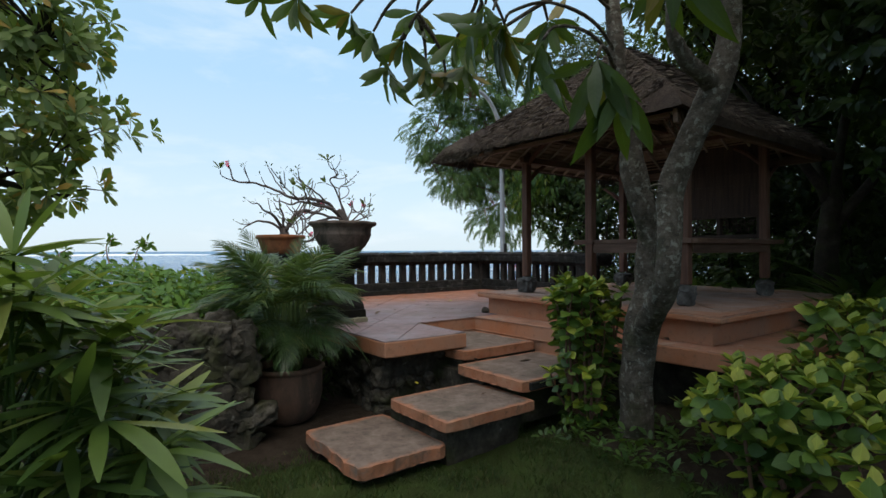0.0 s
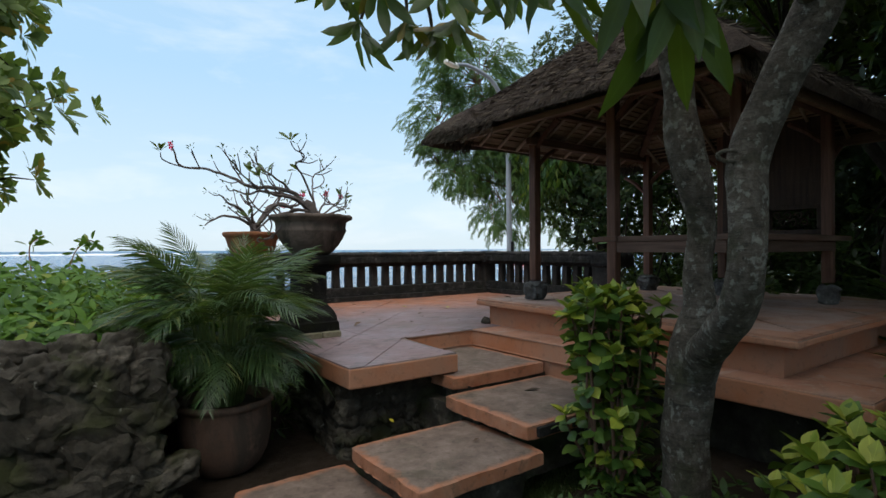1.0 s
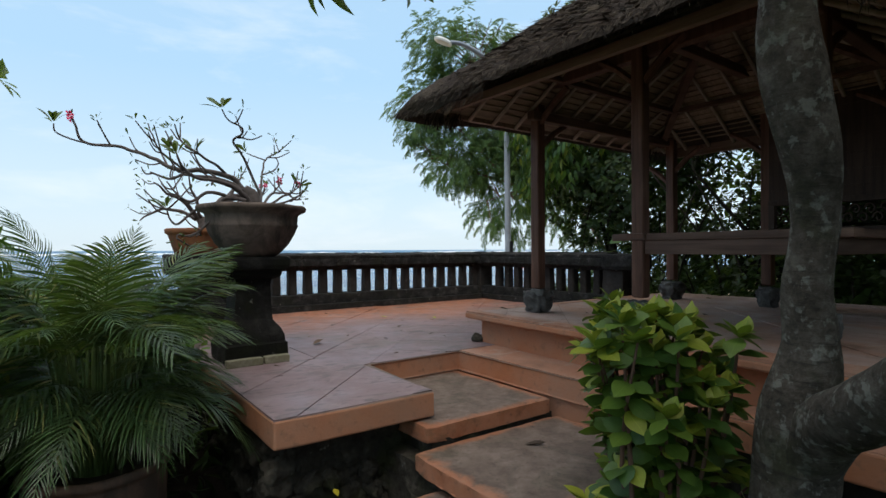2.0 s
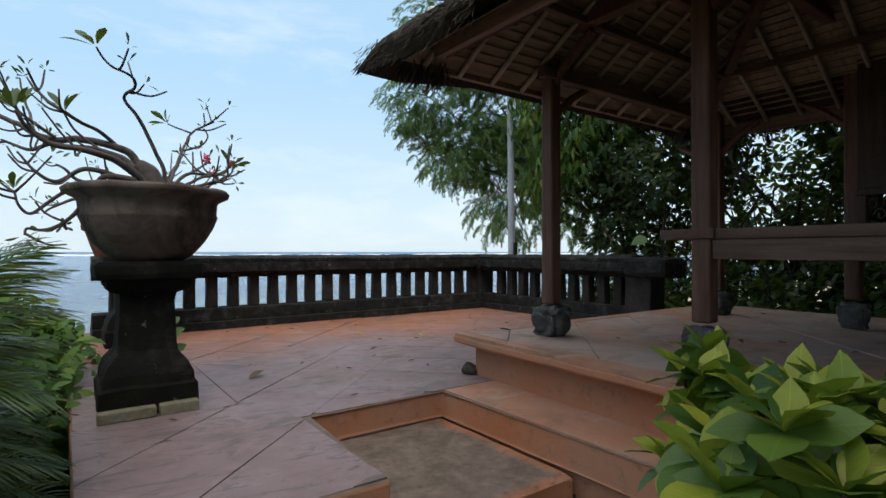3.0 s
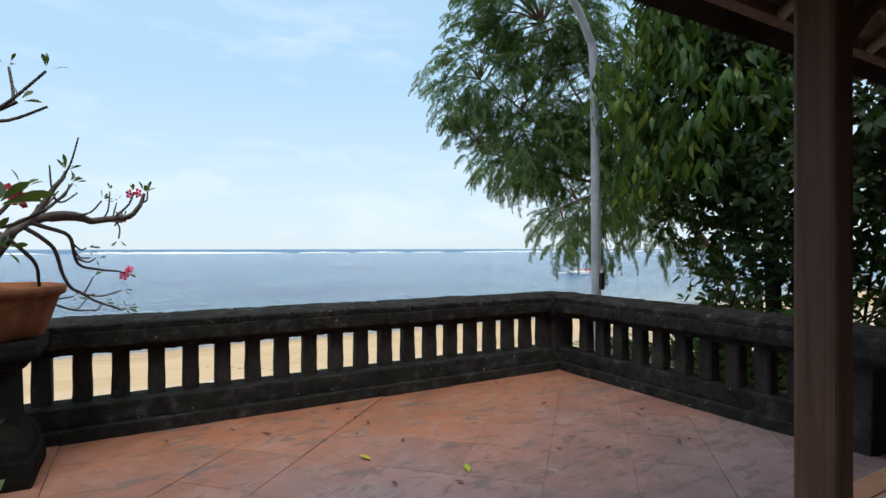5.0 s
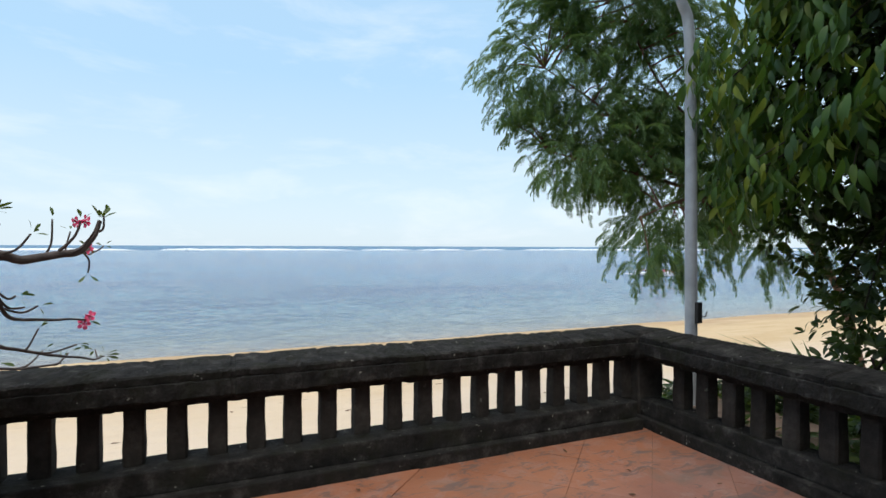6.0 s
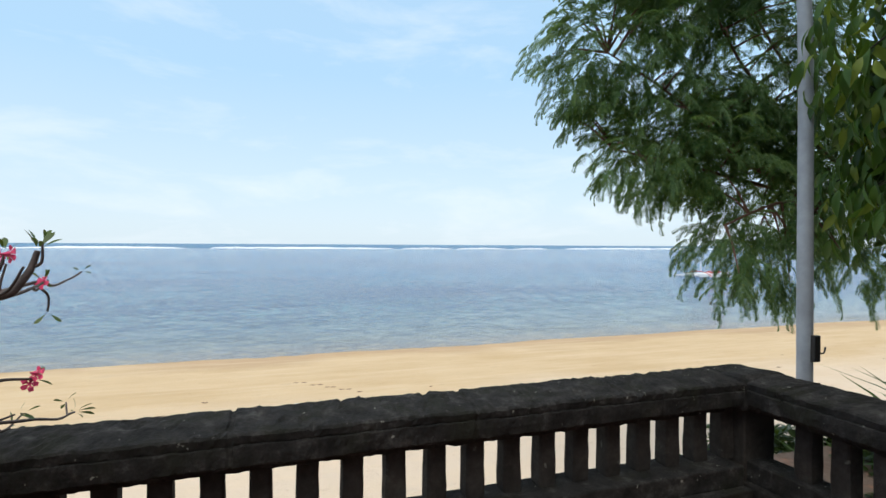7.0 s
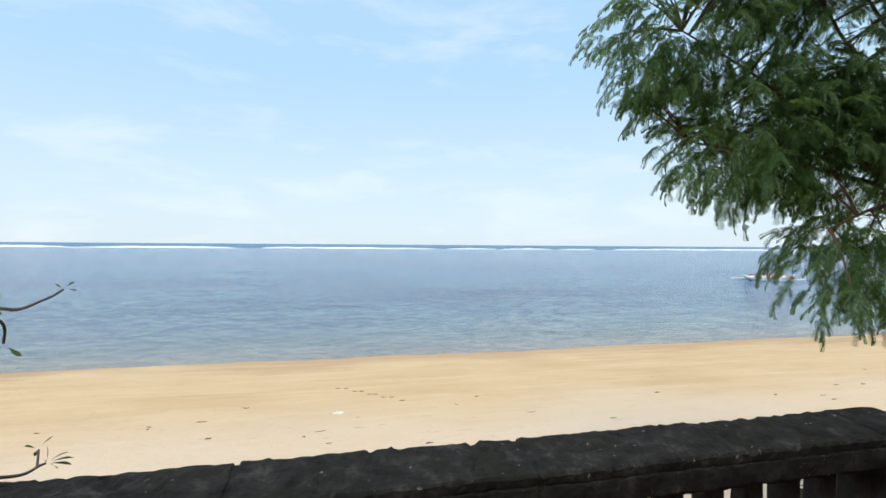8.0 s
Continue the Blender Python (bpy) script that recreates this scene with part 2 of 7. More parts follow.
def bark_material():
    k = Mat("frangipani_bark", 0.88, 0.15)
    base = k.ramp(k.noise(13.0, 10.0, 0.75), (0.32, (0.045, 0.037, 0.029)), (0.5, (0.110, 0.092, 0.073)), (0.68, (0.20, 0.176, 0.143)))
    pale = k.ramp(k.noise(24.0, 8.0, 0.62, (1, 1, 0.9), 0.15), (0.55, 0.0), (0.60, 0.5))
    base = k.mix(pale, base, (0.36, 0.36, 0.31))
    base = k.mix(k.ramp(k.noise(4.0, 7.0, 0.65), (0.52, 0.0), (0.66, 0.75)), base, (0.050, 0.052, 0.026))
    rings = k.noise(15.0, 6.0, 0.65, (0.45, 0.45, 3.4), 0.4)
    base = k.mix(k.ramp(rings, (0.56, 0.0), (0.66, 0.6)), base, (0.030, 0.025, 0.021))
    base = k.mix(k.ramp(k.noise(45.0, 5.0), (0.5, 0.0), (0.7, 0.5)), base, (0.035, 0.030, 0.025))
    k.color(base)
    k.bump(rings, 0.8, 0.016).bump(k.noise(26.0, 8.0, 0.75), 1.0, 0.02)
    return k.m


def plain_material(name, col, rough=0.6, metal=0.0, vary=0.25, scale=8.0, bump=0.15):
    k = Mat(name, rough, 0.4)
    k.p.inputs["Metallic"].default_value = metal
    k.color(k.mix(1.0, col, k.ramp(k.noise(scale, 6.0), (0.3, 1.0 - vary), (0.7, 1.0 + vary)), "MULTIPLY"))
    k.bump(k.noise(scale * 5, 5.0), bump, 0.004)
    return k.m


def clay_material(name, low, high, stain):
    k = Mat(name, 0.85, 0.2)
    base = k.ramp(k.noise(4.0, 6.0), (0.3, low), (0.7, high))
    base = k.mix(k.ramp(k.noise(3.0, 8.0, 0.7, (1.6, 1.6, 0.6), 0.7), (0.44, 0.0), (0.62, 0.8)), base, stain)
    base = k.mix(k.ramp(k.noise(7.0, 8.0, 0.7), (0.56, 0.0), (0.70, 0.5)), base, tuple(min(1.0, c * 1.5) for c in high))
    base = k.mix(k.ramp(k.noise(22.0, 6.0), (0.6, 0.0), (0.75, 0.5)), base, tuple(c * 0.4 for c in low))
    k.color(base)
    k.bump(k.noise(14.0, 7.0), 0.35, 0.008).bump(k.noise(80.0, 4.0), 0.2, 0.002)
    return k.m


def sand_material():
    k = Mat("beach_sand", 0.95, 0.1)
    base = k.ramp(k.noise(0.35, 7.0, 0.6, (1.0, 2.5, 1.0)), (0.3, (0.54, 0.39, 0.225)), (0.6, (0.61, 0.46, 0.285)), (0.8, (0.63, 0.50, 0.335)))
    # pale dry sand high on the beach, damp darker sand near the water
    pos = k.n.new("ShaderNodeSeparateXYZ")
    k.l.new(k.geo.outputs["Position"], pos.inputs[0])
    add = k.n.new("ShaderNodeMath")
    add.operation = "MULTIPLY_ADD"
    k.l.new(k.noise(0.22, 6.0), add.inputs[0])
    add.inputs[1].default_value = 7.0
    k.l.new(pos.outputs["Y"], add.inputs[2])
    scl = k.n.new("ShaderNodeMath")
    scl.operation = "MULTIPLY"
    k.l.new(add.outputs[0], scl.inputs[0])
    scl.inputs[1].default_value = 1.0 / 40
    base = k.mix(k.ramp(scl.outputs[0], (0.46, 1.0), (0.56, 0.0)), base, (0.665, 0.545, 0.42))
    base = k.mix(k.ramp(scl.outputs[0], (0.655, 0.0), (0.70, 0.55)), base, (0.40, 0.265, 0.16))
    base = k.mix(k.ramp(k.noise(1.3, 8.0, 0.7, (0.6, 2.2, 1.0)), (0.63, 0.0), (0.73, 0.4)), base, (0.36, 0.25, 0.14))
    base = k.mix(k.ramp(k.noise(3.4, 9.0, 0.75, (0.7, 1.6, 1.0), 0.6), (0.60, 0.0), (0.68, 0.45)), base, (0.34, 0.235, 0.14))
    base = k.mix(k.ramp(k.noise(0.9, 6.0, 0.6, (0.3, 3.0, 1.0, 4)), (0.5, 0.0), (0.7, 0.35)), base, (0.70, 0.56, 0.39))
    k.color(base)
    k.bump(k.noise(2.2, 8.0, 0.6), 0.8, 0.12).bump(k.noise(26.0, 6.0), 0.4, 0.02)
    return k.m


def lawn_material():
    k = Mat("lawn_turf", 0.95, 0.1)
    base = k.ramp(k.noise(3.0, 7.0), (0.3, (0.030, 0.034, 0.012)), (0.6, (0.040, 0.062, 0.015)), (0.8, (0.075, 0.062, 0.035)))
    k.color(k.mix(0.6, base, k.ramp(k.noise(90.0, 5.0), (0.3, 0.4), (0.7, 1.4)), "MULTIPLY"))
    k.bump(k.noise(70.0, 6.0), 0.8, 0.02)
    return k.m


def soil_material():
    k = Mat("garden_soil", 0.95, 0.1)
    k.color(k.ramp(k.noise(9.0, 8.0, 0.7), (0.3, (0.020, 0.014, 0.010)), (0.6, (0.050, 0.037, 0.027)), (0.8, (0.085, 0.065, 0.048))))
    k.bump(k.noise(24.0, 8.0, 0.7), 0.9, 0.04)
    return k.m


def sea_material():
    k = Mat("sea_water", 0.10, 0.34)
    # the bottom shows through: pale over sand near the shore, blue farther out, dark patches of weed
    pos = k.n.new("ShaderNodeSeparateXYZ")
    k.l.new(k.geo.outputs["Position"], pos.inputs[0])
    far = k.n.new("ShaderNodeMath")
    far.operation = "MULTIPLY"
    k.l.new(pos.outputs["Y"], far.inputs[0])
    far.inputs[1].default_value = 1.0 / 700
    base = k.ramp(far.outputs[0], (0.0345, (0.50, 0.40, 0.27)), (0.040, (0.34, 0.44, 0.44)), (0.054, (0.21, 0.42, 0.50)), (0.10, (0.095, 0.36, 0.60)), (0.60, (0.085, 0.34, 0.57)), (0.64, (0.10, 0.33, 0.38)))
    weed = k.ramp(k.noise(0.045, 6.0, 0.6, (0.4, 1.3, 1.0)), (0.44, 0.0), (0.58, 0.85))
    deep = k.ramp(far.outputs[0], (0.042, 0.15), (0.062, 1.0))
    base = k.mix(k.mix(1.0, weed, deep, "MULTIPLY"), base, (0.075, 0.165, 0.32))
    # ripples along the shore: their shade and sky reflection painted as dark and pale marks
    base = k.mix(k.mix(1.0, k.ramp(k.noise(1.5, 8.0, 0.75, (0.8, 1.5, 1.0, 10), 0.8), (0.43, 0.0), (0.53, 1.0)), k.ramp(far.outputs[0], (0.036, 0.35), (0.055, 1.0)), "MULTIPLY"), base, (0.030, 0.105, 0.260))
    base = k.mix(k.ramp(k.noise(1.4, 8.0, 0.75, (0.8, 1.5, 1.0, 10), 0.8), (0.53, 0.0), (0.66, 0.4)), base, (0.36, 0.46, 0.50))
    k.color(base)
    k.l.new(k.ramp(far.outputs[0], (0.60, 0.22), (0.64, 0.20)), k.p.inputs["Specular IOR Level"])     # sky reflection turned down to darken the water, most far out; rougher there
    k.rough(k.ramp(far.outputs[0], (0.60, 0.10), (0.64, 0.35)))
    chop = k.noise(1.2, 7.0, 0.66, (1.0, 1.7, 1.0), 0.3)
    k.bump(k.noise(0.26, 6.0, 0.65, (0.8, 1.6, 1.0), 0.4), 1.0, 1.3).bump(chop, 1.0, 0.45).bump(k.noise(5.0, 5.0, 0.6, (0.6, 1.5, 1.0)), 0.4, 0.03)
    return k.m


M = {
    "floor": floor_material(),
    "step": step_material(),
    "slab": slab_material(),
    "deck": deck_material("worn_platform_paving", (0.40, 0.208, 0.130), (0.37, 0.255, 0.212), (0.40, 0.312, 0.278)),
    "ledge": deck_material("terracotta_ledge", (0.38, 0.168, 0.100), (0.39, 0.198, 0.128), (0.385, 0.248, 0.190)),
    "black_stone": stone_material("weathered_black_andesite", (0.008, 0.008, 0.008), (0.032, 0.031, 0.030), (0.115, 0.112, 0.107), (0.019, 0.020, 0.014), 0.7, 2.2, 0.03),
    "pedestal_stone": stone_material("mossy_black_pedestal_stone", (0.005, 0.005, 0.005), (0.013, 0.0125, 0.0115), (0.045, 0.043, 0.039), (0.012, 0.014, 0.007), 0.35, 1.6, 0.02),
    "baluster_stone": stone_material("weathered_grey_baluster_stone", (0.018, 0.016, 0.015), (0.045, 0.040, 0.036), (0.085, 0.078, 0.070), None, 0.25),
    "coral": stone_material("coral_limestone", (0.018, 0.016, 0.013), (0.075, 0.067, 0.054), (0.190, 0.172, 0.140), (0.042, 0.050, 0.016), 0.45, 1.1, 0.05),
    "foot_stone": stone_material("post_foot_stone", (0.055, 0.054, 0.052), (0.165, 0.160, 0.152), (0.35, 0.34, 0.325), None, 0.5, 2.4, 0.025),
    "pale_stone": stone_material("pale_plinth_stone", (0.13, 0.12, 0.085), (0.25, 0.235, 0.17), (0.36, 0.34, 0.26), (0.08, 0.085, 0.03), 0.3, 1.6, 0.01),
    "wood": wood_material("reddish_brown_hardwood", (0.085, 0.038, 0.025), (0.21, 0.110, 0.073)),
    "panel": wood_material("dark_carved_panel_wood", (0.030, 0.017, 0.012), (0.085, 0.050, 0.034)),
    "beam": wood_material("dark_brown_timber", (0.080, 0.044, 0.031), (0.20, 0.122, 0.087), (0.06, 0.06, 1.0)),
    "bamboo": wood_material("dry_bamboo", (0.28, 0.23, 0.17), (0.48, 0.41, 0.33), (0.3, 0.3, 0.3)),
    "mat": wood_material("woven_thatch_lining", (0.19, 0.135, 0.09), (0.42, 0.32, 0.23), (0.15, 1.0, 1.0)),
    "fascia": wood_material("weathered_eave_board", (0.135, 0.082, 0.058), (0.30, 0.205, 0.150), (1.0, 0.06, 1.0)),
    "thatch": thatch_material(),
    "straw": straw_material(),
    "bark": bark_material(),
    "dark_bark": stone_material("dark_tree_bark", (0.015, 0.012, 0.009), (0.04, 0.033, 0.026), (0.08, 0.07, 0.055), (0.03, 0.035, 0.015), 0.0, 2.0, 0.02),
    "twig": plain_material("red_brown_twig", (0.14, 0.075, 0.05), 0.8),
    "bonsai_bark": plain_material("grey_adenium_bark", (0.085, 0.068, 0.062), 0.75, 0, 0.4, 30.0),
    "grey_clay": clay_material("weathered_grey_clay", (0.098, 0.073, 0.060), (0.170, 0.130, 0.108), (0.028, 0.026, 0.022)),
    "brown_clay": clay_material("brown_clay", (0.115, 0.068, 0.048), (0.18, 0.112, 0.082), (0.06, 0.05, 0.041)),
    "orange_clay": clay_material("orange_terracotta", (0.20, 0.075, 0.034), (0.29, 0.12, 0.055), (0.12, 0.06, 0.035)),
    "sand": sand_material(),
    "lawn": lawn_material(),
    "soil": soil_material(),
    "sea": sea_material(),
    "foam": plain_material("sea_foam", (0.92, 0.93, 0.93), 0.9, 0, 0.08, 0.3),
    "metal": plain_material("grey_painted_steel", (0.30, 0.33, 0.37), 0.5, 0.2, 0.2, 5.0),
    "black": plain_material("black_plastic", (0.012, 0.012, 0.013), 0.5),
    "lamp_glass": plain_material("lamp_cover", (0.7, 0.7, 0.66), 0.3),
    "pink": plain_material("pink_petal", (0.70, 0.06, 0.16), 0.6, 0, 0.3, 60.0),
    "plaster": plain_material("house_plaster", (0.42, 0.38, 0.33), 0.9, 0, 0.15, 1.5),
    "boat_white": plain_material("white_boat_paint", (0.75, 0.75, 0.74), 0.5),
    "boat_red": plain_material("red_boat_paint", (0.6, 0.09, 0.08), 0.5),
    "dead_leaf": leaf_material("fallen_leaf", (0.05, 0.032, 0.022), (0.15, 0.085, 0.05), None, gloss=0.7, through_light=0.05, single=True),
    "yellow_leaf": leaf_material("fallen_yellow_leaf", (0.42, 0.36, 0.03), (0.30, 0.33, 0.03), None, through_light=0.1, single=True),
    "plumeria": leaf_material("frangipani_leaf", (0.022, 0.050, 0.010), (0.055, 0.100, 0.018), (0.16, 0.12, 0.02), 0.90, 0.42, 0.35, single=True),
    "lady_palm": leaf_material("lady_palm_leaf", (0.055, 0.105, 0.022), (0.165, 0.245, 0.050), (0.28, 0.31, 0.07), 0.90, 0.42, 0.32, single=True, veins=0),
    "gold_bush": leaf_material("variegated_leaf", (0.040, 0.100, 0.020), (0.145, 0.225, 0.034), (0.30, 0.34, 0.040), 0.86, 0.42, 0.3, single=True),
    "gold_top": leaf_material("young_golden_leaf", (0.17, 0.25, 0.030), (0.36, 0.38, 0.050), None, gloss=0.4, through_light=0.3, single=True),
    "bush_low": leaf_material("ground_cover_leaf", (0.022, 0.06, 0.012), (0.07, 0.13, 0.025), None, gloss=0.45, through_light=0.3),
    "taro": leaf_material("taro_leaf", (0.030, 0.085, 0.020), (0.055, 0.130, 0.030), None, gloss=0.4, through_light=0.3, single=True),
    "areca": leaf_material("palm_leaflet", (0.020, 0.050, 0.020), (0.072, 0.130, 0.044), (0.20, 0.20, 0.07), 0.94, 0.36, 0.28),
    "palm_stalk": plain_material("green_palm_stalk", (0.070, 0.105, 0.030), 0.5, 0, 0.3, 20.0),
    "hedge": leaf_material("creeper_leaf", (0.034, 0.100, 0.014), (0.105, 0.215, 0.028), (0.22, 0.27, 0.04), 0.96, 0.6, 0.35),
    "almond": leaf_material("beach_tree_leaf", (0.065, 0.120, 0.032), (0.22, 0.29, 0.085), (0.38, 0.24, 0.05), 0.96, 0.5, 0.45),
    "feather": leaf_material("feathery_leaflet", (0.040, 0.105, 0.042), (0.125, 0.225, 0.085), (0.18, 0.25, 0.07), 0.95, 0.45, 0.42),
    "broad": leaf_material("broad_tree_leaf", (0.009, 0.026, 0.007), (0.031, 0.068, 0.013), (0.06, 0.085, 0.018), 0.93, 0.58, 0.2),
    "pendant": leaf_material("hanging_bright_leaf", (0.018, 0.058, 0.014), (0.080, 0.170, 0.030), (0.20, 0.26, 0.04), 0.90, 0.38, 0.36),
    "shade": leaf_material("shade_tree_leaf", (0.009, 0.023, 0.006), (0.031, 0.060, 0.014), (0.06, 0.09, 0.024), 0.95, 0.42, 0.35),
    "grass": leaf_material("grass_blade", (0.018, 0.040, 0.009), (0.044, 0.078, 0.016), (0.11, 0.09, 0.04), 0.93, 0.6, 0.2),
    "adenium": leaf_material("adenium_leaf", (0.035, 0.075, 0.018), (0.085, 0.135, 0.03), (0.22, 0.12, 0.03), 0.94, 0.45, 0.2),
}

# ---- helpers for meshes ----


def part(name, bm, material, parent, label="", smooth=False):
    """One mesh object under a thing, from a bmesh (which is freed) or a mesh."""
    if isinstance(bm, bpy.types.Mesh):
        me = bm
    else:
        me = bpy.data.meshes.new(name)
        bm.to_mesh(me)
        bm.free()
        me.materials.append(material)
    if smooth:
        me.polygons.foreach_set("use_smooth", [True] * len(me.polygons))
    ob = new(name, me)
    ob.parent = parent
    return tagged(ob, label)


def solid(name, bm, material, label, category, kind="", group="", smooth=False):
    return tagged(part(name, bm, material, None, label, smooth), "", category, group, kind)


def thing(name, at, label, category, group="", kind=""):
    ob = new(name)
    ob.location = at
    ob.empty_display_size = 0.1
    return tagged(ob, label, category, group, kind)


def wobble(bm, amp, scale, seed=0.0):
    off = Vector((seed * 3.17, seed * 1.71, seed * 2.3))
    for v in bm.verts:
        v.co += amp * noise.noise_vector(v.co * scale + off)


def box(lo, hi, bevel=0.0, step=0.0, amp=0.0, seed=0.0, scale=6.0):
    """A box from corner to corner, bevelled; with step, cut into a grid and made uneven."""
    bm = bmesh.new()
    bmesh.ops.create_cube(bm, size=1.0)
    lo, hi = Vector(lo), Vector(hi)
    for v in bm.verts:
        v.co = Vector([lo[i] + (v.co[i] + 0.5) * (hi[i] - lo[i]) for i in range(3)])
    if bevel:
        bmesh.ops.bevel(bm, geom=bm.edges[:], offset=bevel, segments=2, affect="EDGES", profile=0.5)
    if step:
        for axis in range(3):
            n = int((hi[axis] - lo[axis]) / step)
            for k in range(1, n):
                co = Vector((0, 0, 0))
                co[axis] = lo[axis] + (hi[axis] - lo[axis]) * k / n
                no = Vector((0, 0, 0))
                no[axis] = 1
                bmesh.ops.bisect_plane(bm, geom=bm.verts[:] + bm.edges[:] + bm.faces[:], plane_co=co, plane_no=no)
        wobble(bm, amp, scale, seed)
    return bm


def prism(outline, z0, z1, bevel=0.0, step=0.0, amp=0.0, seed=0.0, scale=6.0):
    """An upright prism over an outline of (x, y), counter-clockwise."""
    bm = bmesh.new()
    low = [bm.verts.new((x, y, z0)) for x, y in outline]
    top = [bm.verts.new((x, y, z1)) for x, y in outline]
    bm.faces.new(low[::-1])
    bm.faces.new(top)
    n = len(outline)
    for i in range(n):
        bm.faces.new((low[i], low[(i + 1) % n], top[(i + 1) % n], top[i]))
    if bevel:
        bmesh.ops.bevel(bm, geom=[e for e in bm.edges], offset=bevel, segments=2, affect="EDGES", profile=0.5)
    if step:
        for axis in range(2):
            vals = [p[axis] for p in outline]
            a, b = min(vals), max(vals)
            n = int((b - a) / step)
            for k in range(1, n):
                co, no = Vector((0, 0, 0)), Vector((0, 0, 0))
                co[axis], no[axis] = a + (b - a) * k / n, 1
                bmesh.ops.bisect_plane(bm, geom=bm.verts[:] + bm.edges[:] + bm.faces[:], plane_co=co, plane_no=no)
        wobble(bm, amp, scale, seed)
    return bm


def lathe(profile, sides=32, amp=0.0, seed=0.0):
    """A turned body about z from (radius, z) pairs, outside upwards and over into the inside."""
    bm = bmesh.new()
    rings = []
    for r, z in profile:
        rings.append([bm.verts.new((r * math.cos(2 * math.pi * k / sides), r * math.sin(2 * math.pi * k / sides), z)) for k in range(sides)])
    for a, b in zip(rings, rings[1:]):
        for k in range(sides):
            bm.faces.new((a[k], a[(k + 1) % sides], b[(k + 1) % sides], b[k]))
    bm.faces.new(rings[0][::-1])
    bm.faces.new(rings[-1])
    if amp:
        wobble(bm, amp, 9.0, seed)
    return bm


def tube_into(bm, points, radii, sides=8, amp=0.0, seed=0.0):
    """A tapered tube along points, added to bm."""
    pts = [Vector(p) for p in points]
    rings, side = [], None
    for i, p in enumerate(pts):
        way = (pts[min(i + 1, len(pts) - 1)] - pts[max(i - 1, 0)]).normalized()
        if side is None:
            side = way.orthogonal().normalized()
        side = (side - way * side.dot(way)).normalized()
        other = way.cross(side)
        ring = []
        for k in range(sides):
            a = 2 * math.pi * k / sides
            d = side * math.cos(a) + other * math.sin(a)
            r = radii[i]
            if amp:
                r *= 1 + amp * noise.noise(p * 5 + d * 1.5 + Vector((seed, 0, 0)))
            ring.append(bm.verts.new(p + d * r))
        rings.append(ring)
    for a, b in zip(rings, rings[1:]):
        for k in range(sides):
            bm.faces.new((a[k], a[(k + 1) % sides], b[(k + 1) % sides], b[k]))
    bm.faces.new(rings[0][::-1])
    bm.faces.new(rings[-1])
    return bm


def smooth_path(points, radii, per=6):
    """Catmull-Rom points and radii between the given ones."""
    pts, out, rad = [Vector(p) for p in points], [], []
    for i in range(len(pts) - 1):
        p0, p1, p2, p3 = pts[max(i - 1, 0)], pts[i], pts[i + 1], pts[min(i + 2, len(pts) - 1)]
        for k in range(per):
            t = k / per
            out.append(0.5 * ((2 * p1) + (p2 - p0) * t + (2 * p0 - 5 * p1 + 4 * p2 - p3) * t * t + (3 * p1 - p0 - 3 * p2 + p3) * t ** 3))
            rad.append(radii[i] + (radii[i + 1] - radii[i]) * t)
    return out + [pts[-1]], rad + [radii[-1]]


def limb_into(bm, points, radii, sides=8, per=6, amp=0.0, seed=0.0):
    p, r = smooth_path(points, radii, per)
    return tube_into(bm, p, r, sides, amp, seed)


# ---- leaves ----


def leaf_shape(widths, fold=0.18, droop=0.25, length=1.0):
    """A leaf along +x of the given length: half widths at even steps, folded at the midrib, drooping at the tip."""
    n = len(widths) - 1
    verts, faces = [], []
    for i, w in enumerate(widths):
        x = i / n
        z = -droop * x * x
        verts += [(x * length, -w, z + fold * w), (x * length, 0, z), (x * length, w, z + fold * w)]
    for i in range(n):
        a, b = 3 * i, 3 * i + 3
        faces += [(a, b, b + 1, a + 1), (a + 1, b + 1, b + 2, a + 2)]
    return np.array(verts, float), np.array(faces, int)


def aim(way, up, roll=0.0):
    """A 3x3 whose x axis lies along way and whose z axis is near up."""
    x = Vector(way).normalized()
    y = Vector(up).cross(x)
    y = y.normalized() if y.length > 1e-4 else x.orthogonal().normalized()
    z = x.cross(y)
    m = Matrix((x, y, z)).transposed()
    return m @ Matrix.Rotation(roll, 3, "X")


def many(name, shape, placed):
    """One mesh of many copies of a shape: placed holds (3x3 with scale, place)."""
    tv, tf = shape
    n, nv, nf = len(placed), len(tv), len(tf)
    rot = np.array([np.array(m) for m, p in placed])
    off = np.array([tuple(p) for m, p in placed])
    verts = (np.einsum("nij,vj->nvi", rot, tv) + off[:, None, :]).reshape(-1, 3)
    faces = (tf[None] + (np.arange(n) * nv)[:, None, None]).reshape(-1, tf.shape[1])
    me = bpy.data.meshes.new(name)
    me.vertices.add(len(verts))
    me.vertices.foreach_set("co", verts.ravel())
    me.loops.add(faces.size)
    me.loops.foreach_set("vertex_index", faces.ravel())
    me.polygons.add(len(faces))
    me.polygons.foreach_set("loop_start", np.arange(len(faces)) * tf.shape[1])
    me.update(calc_edges=True)
    me.validate()
    return me


def leaves(name, shape, placed, material, parent, label="", kind=""):
    me = many(name, shape, placed)
    me.materials.append(material)
    ob = part(name, me, None, parent, label)
    return tagged(ob, kind=kind)


def rnd_dir(rng, flat=1.0):
    while True:
        v = Vector((rng.uniform(-1, 1), rng.uniform(-1, 1), rng.uniform(-1, 1) * flat))
        if 0.05 < v.length < 1:
            return v.normalized()


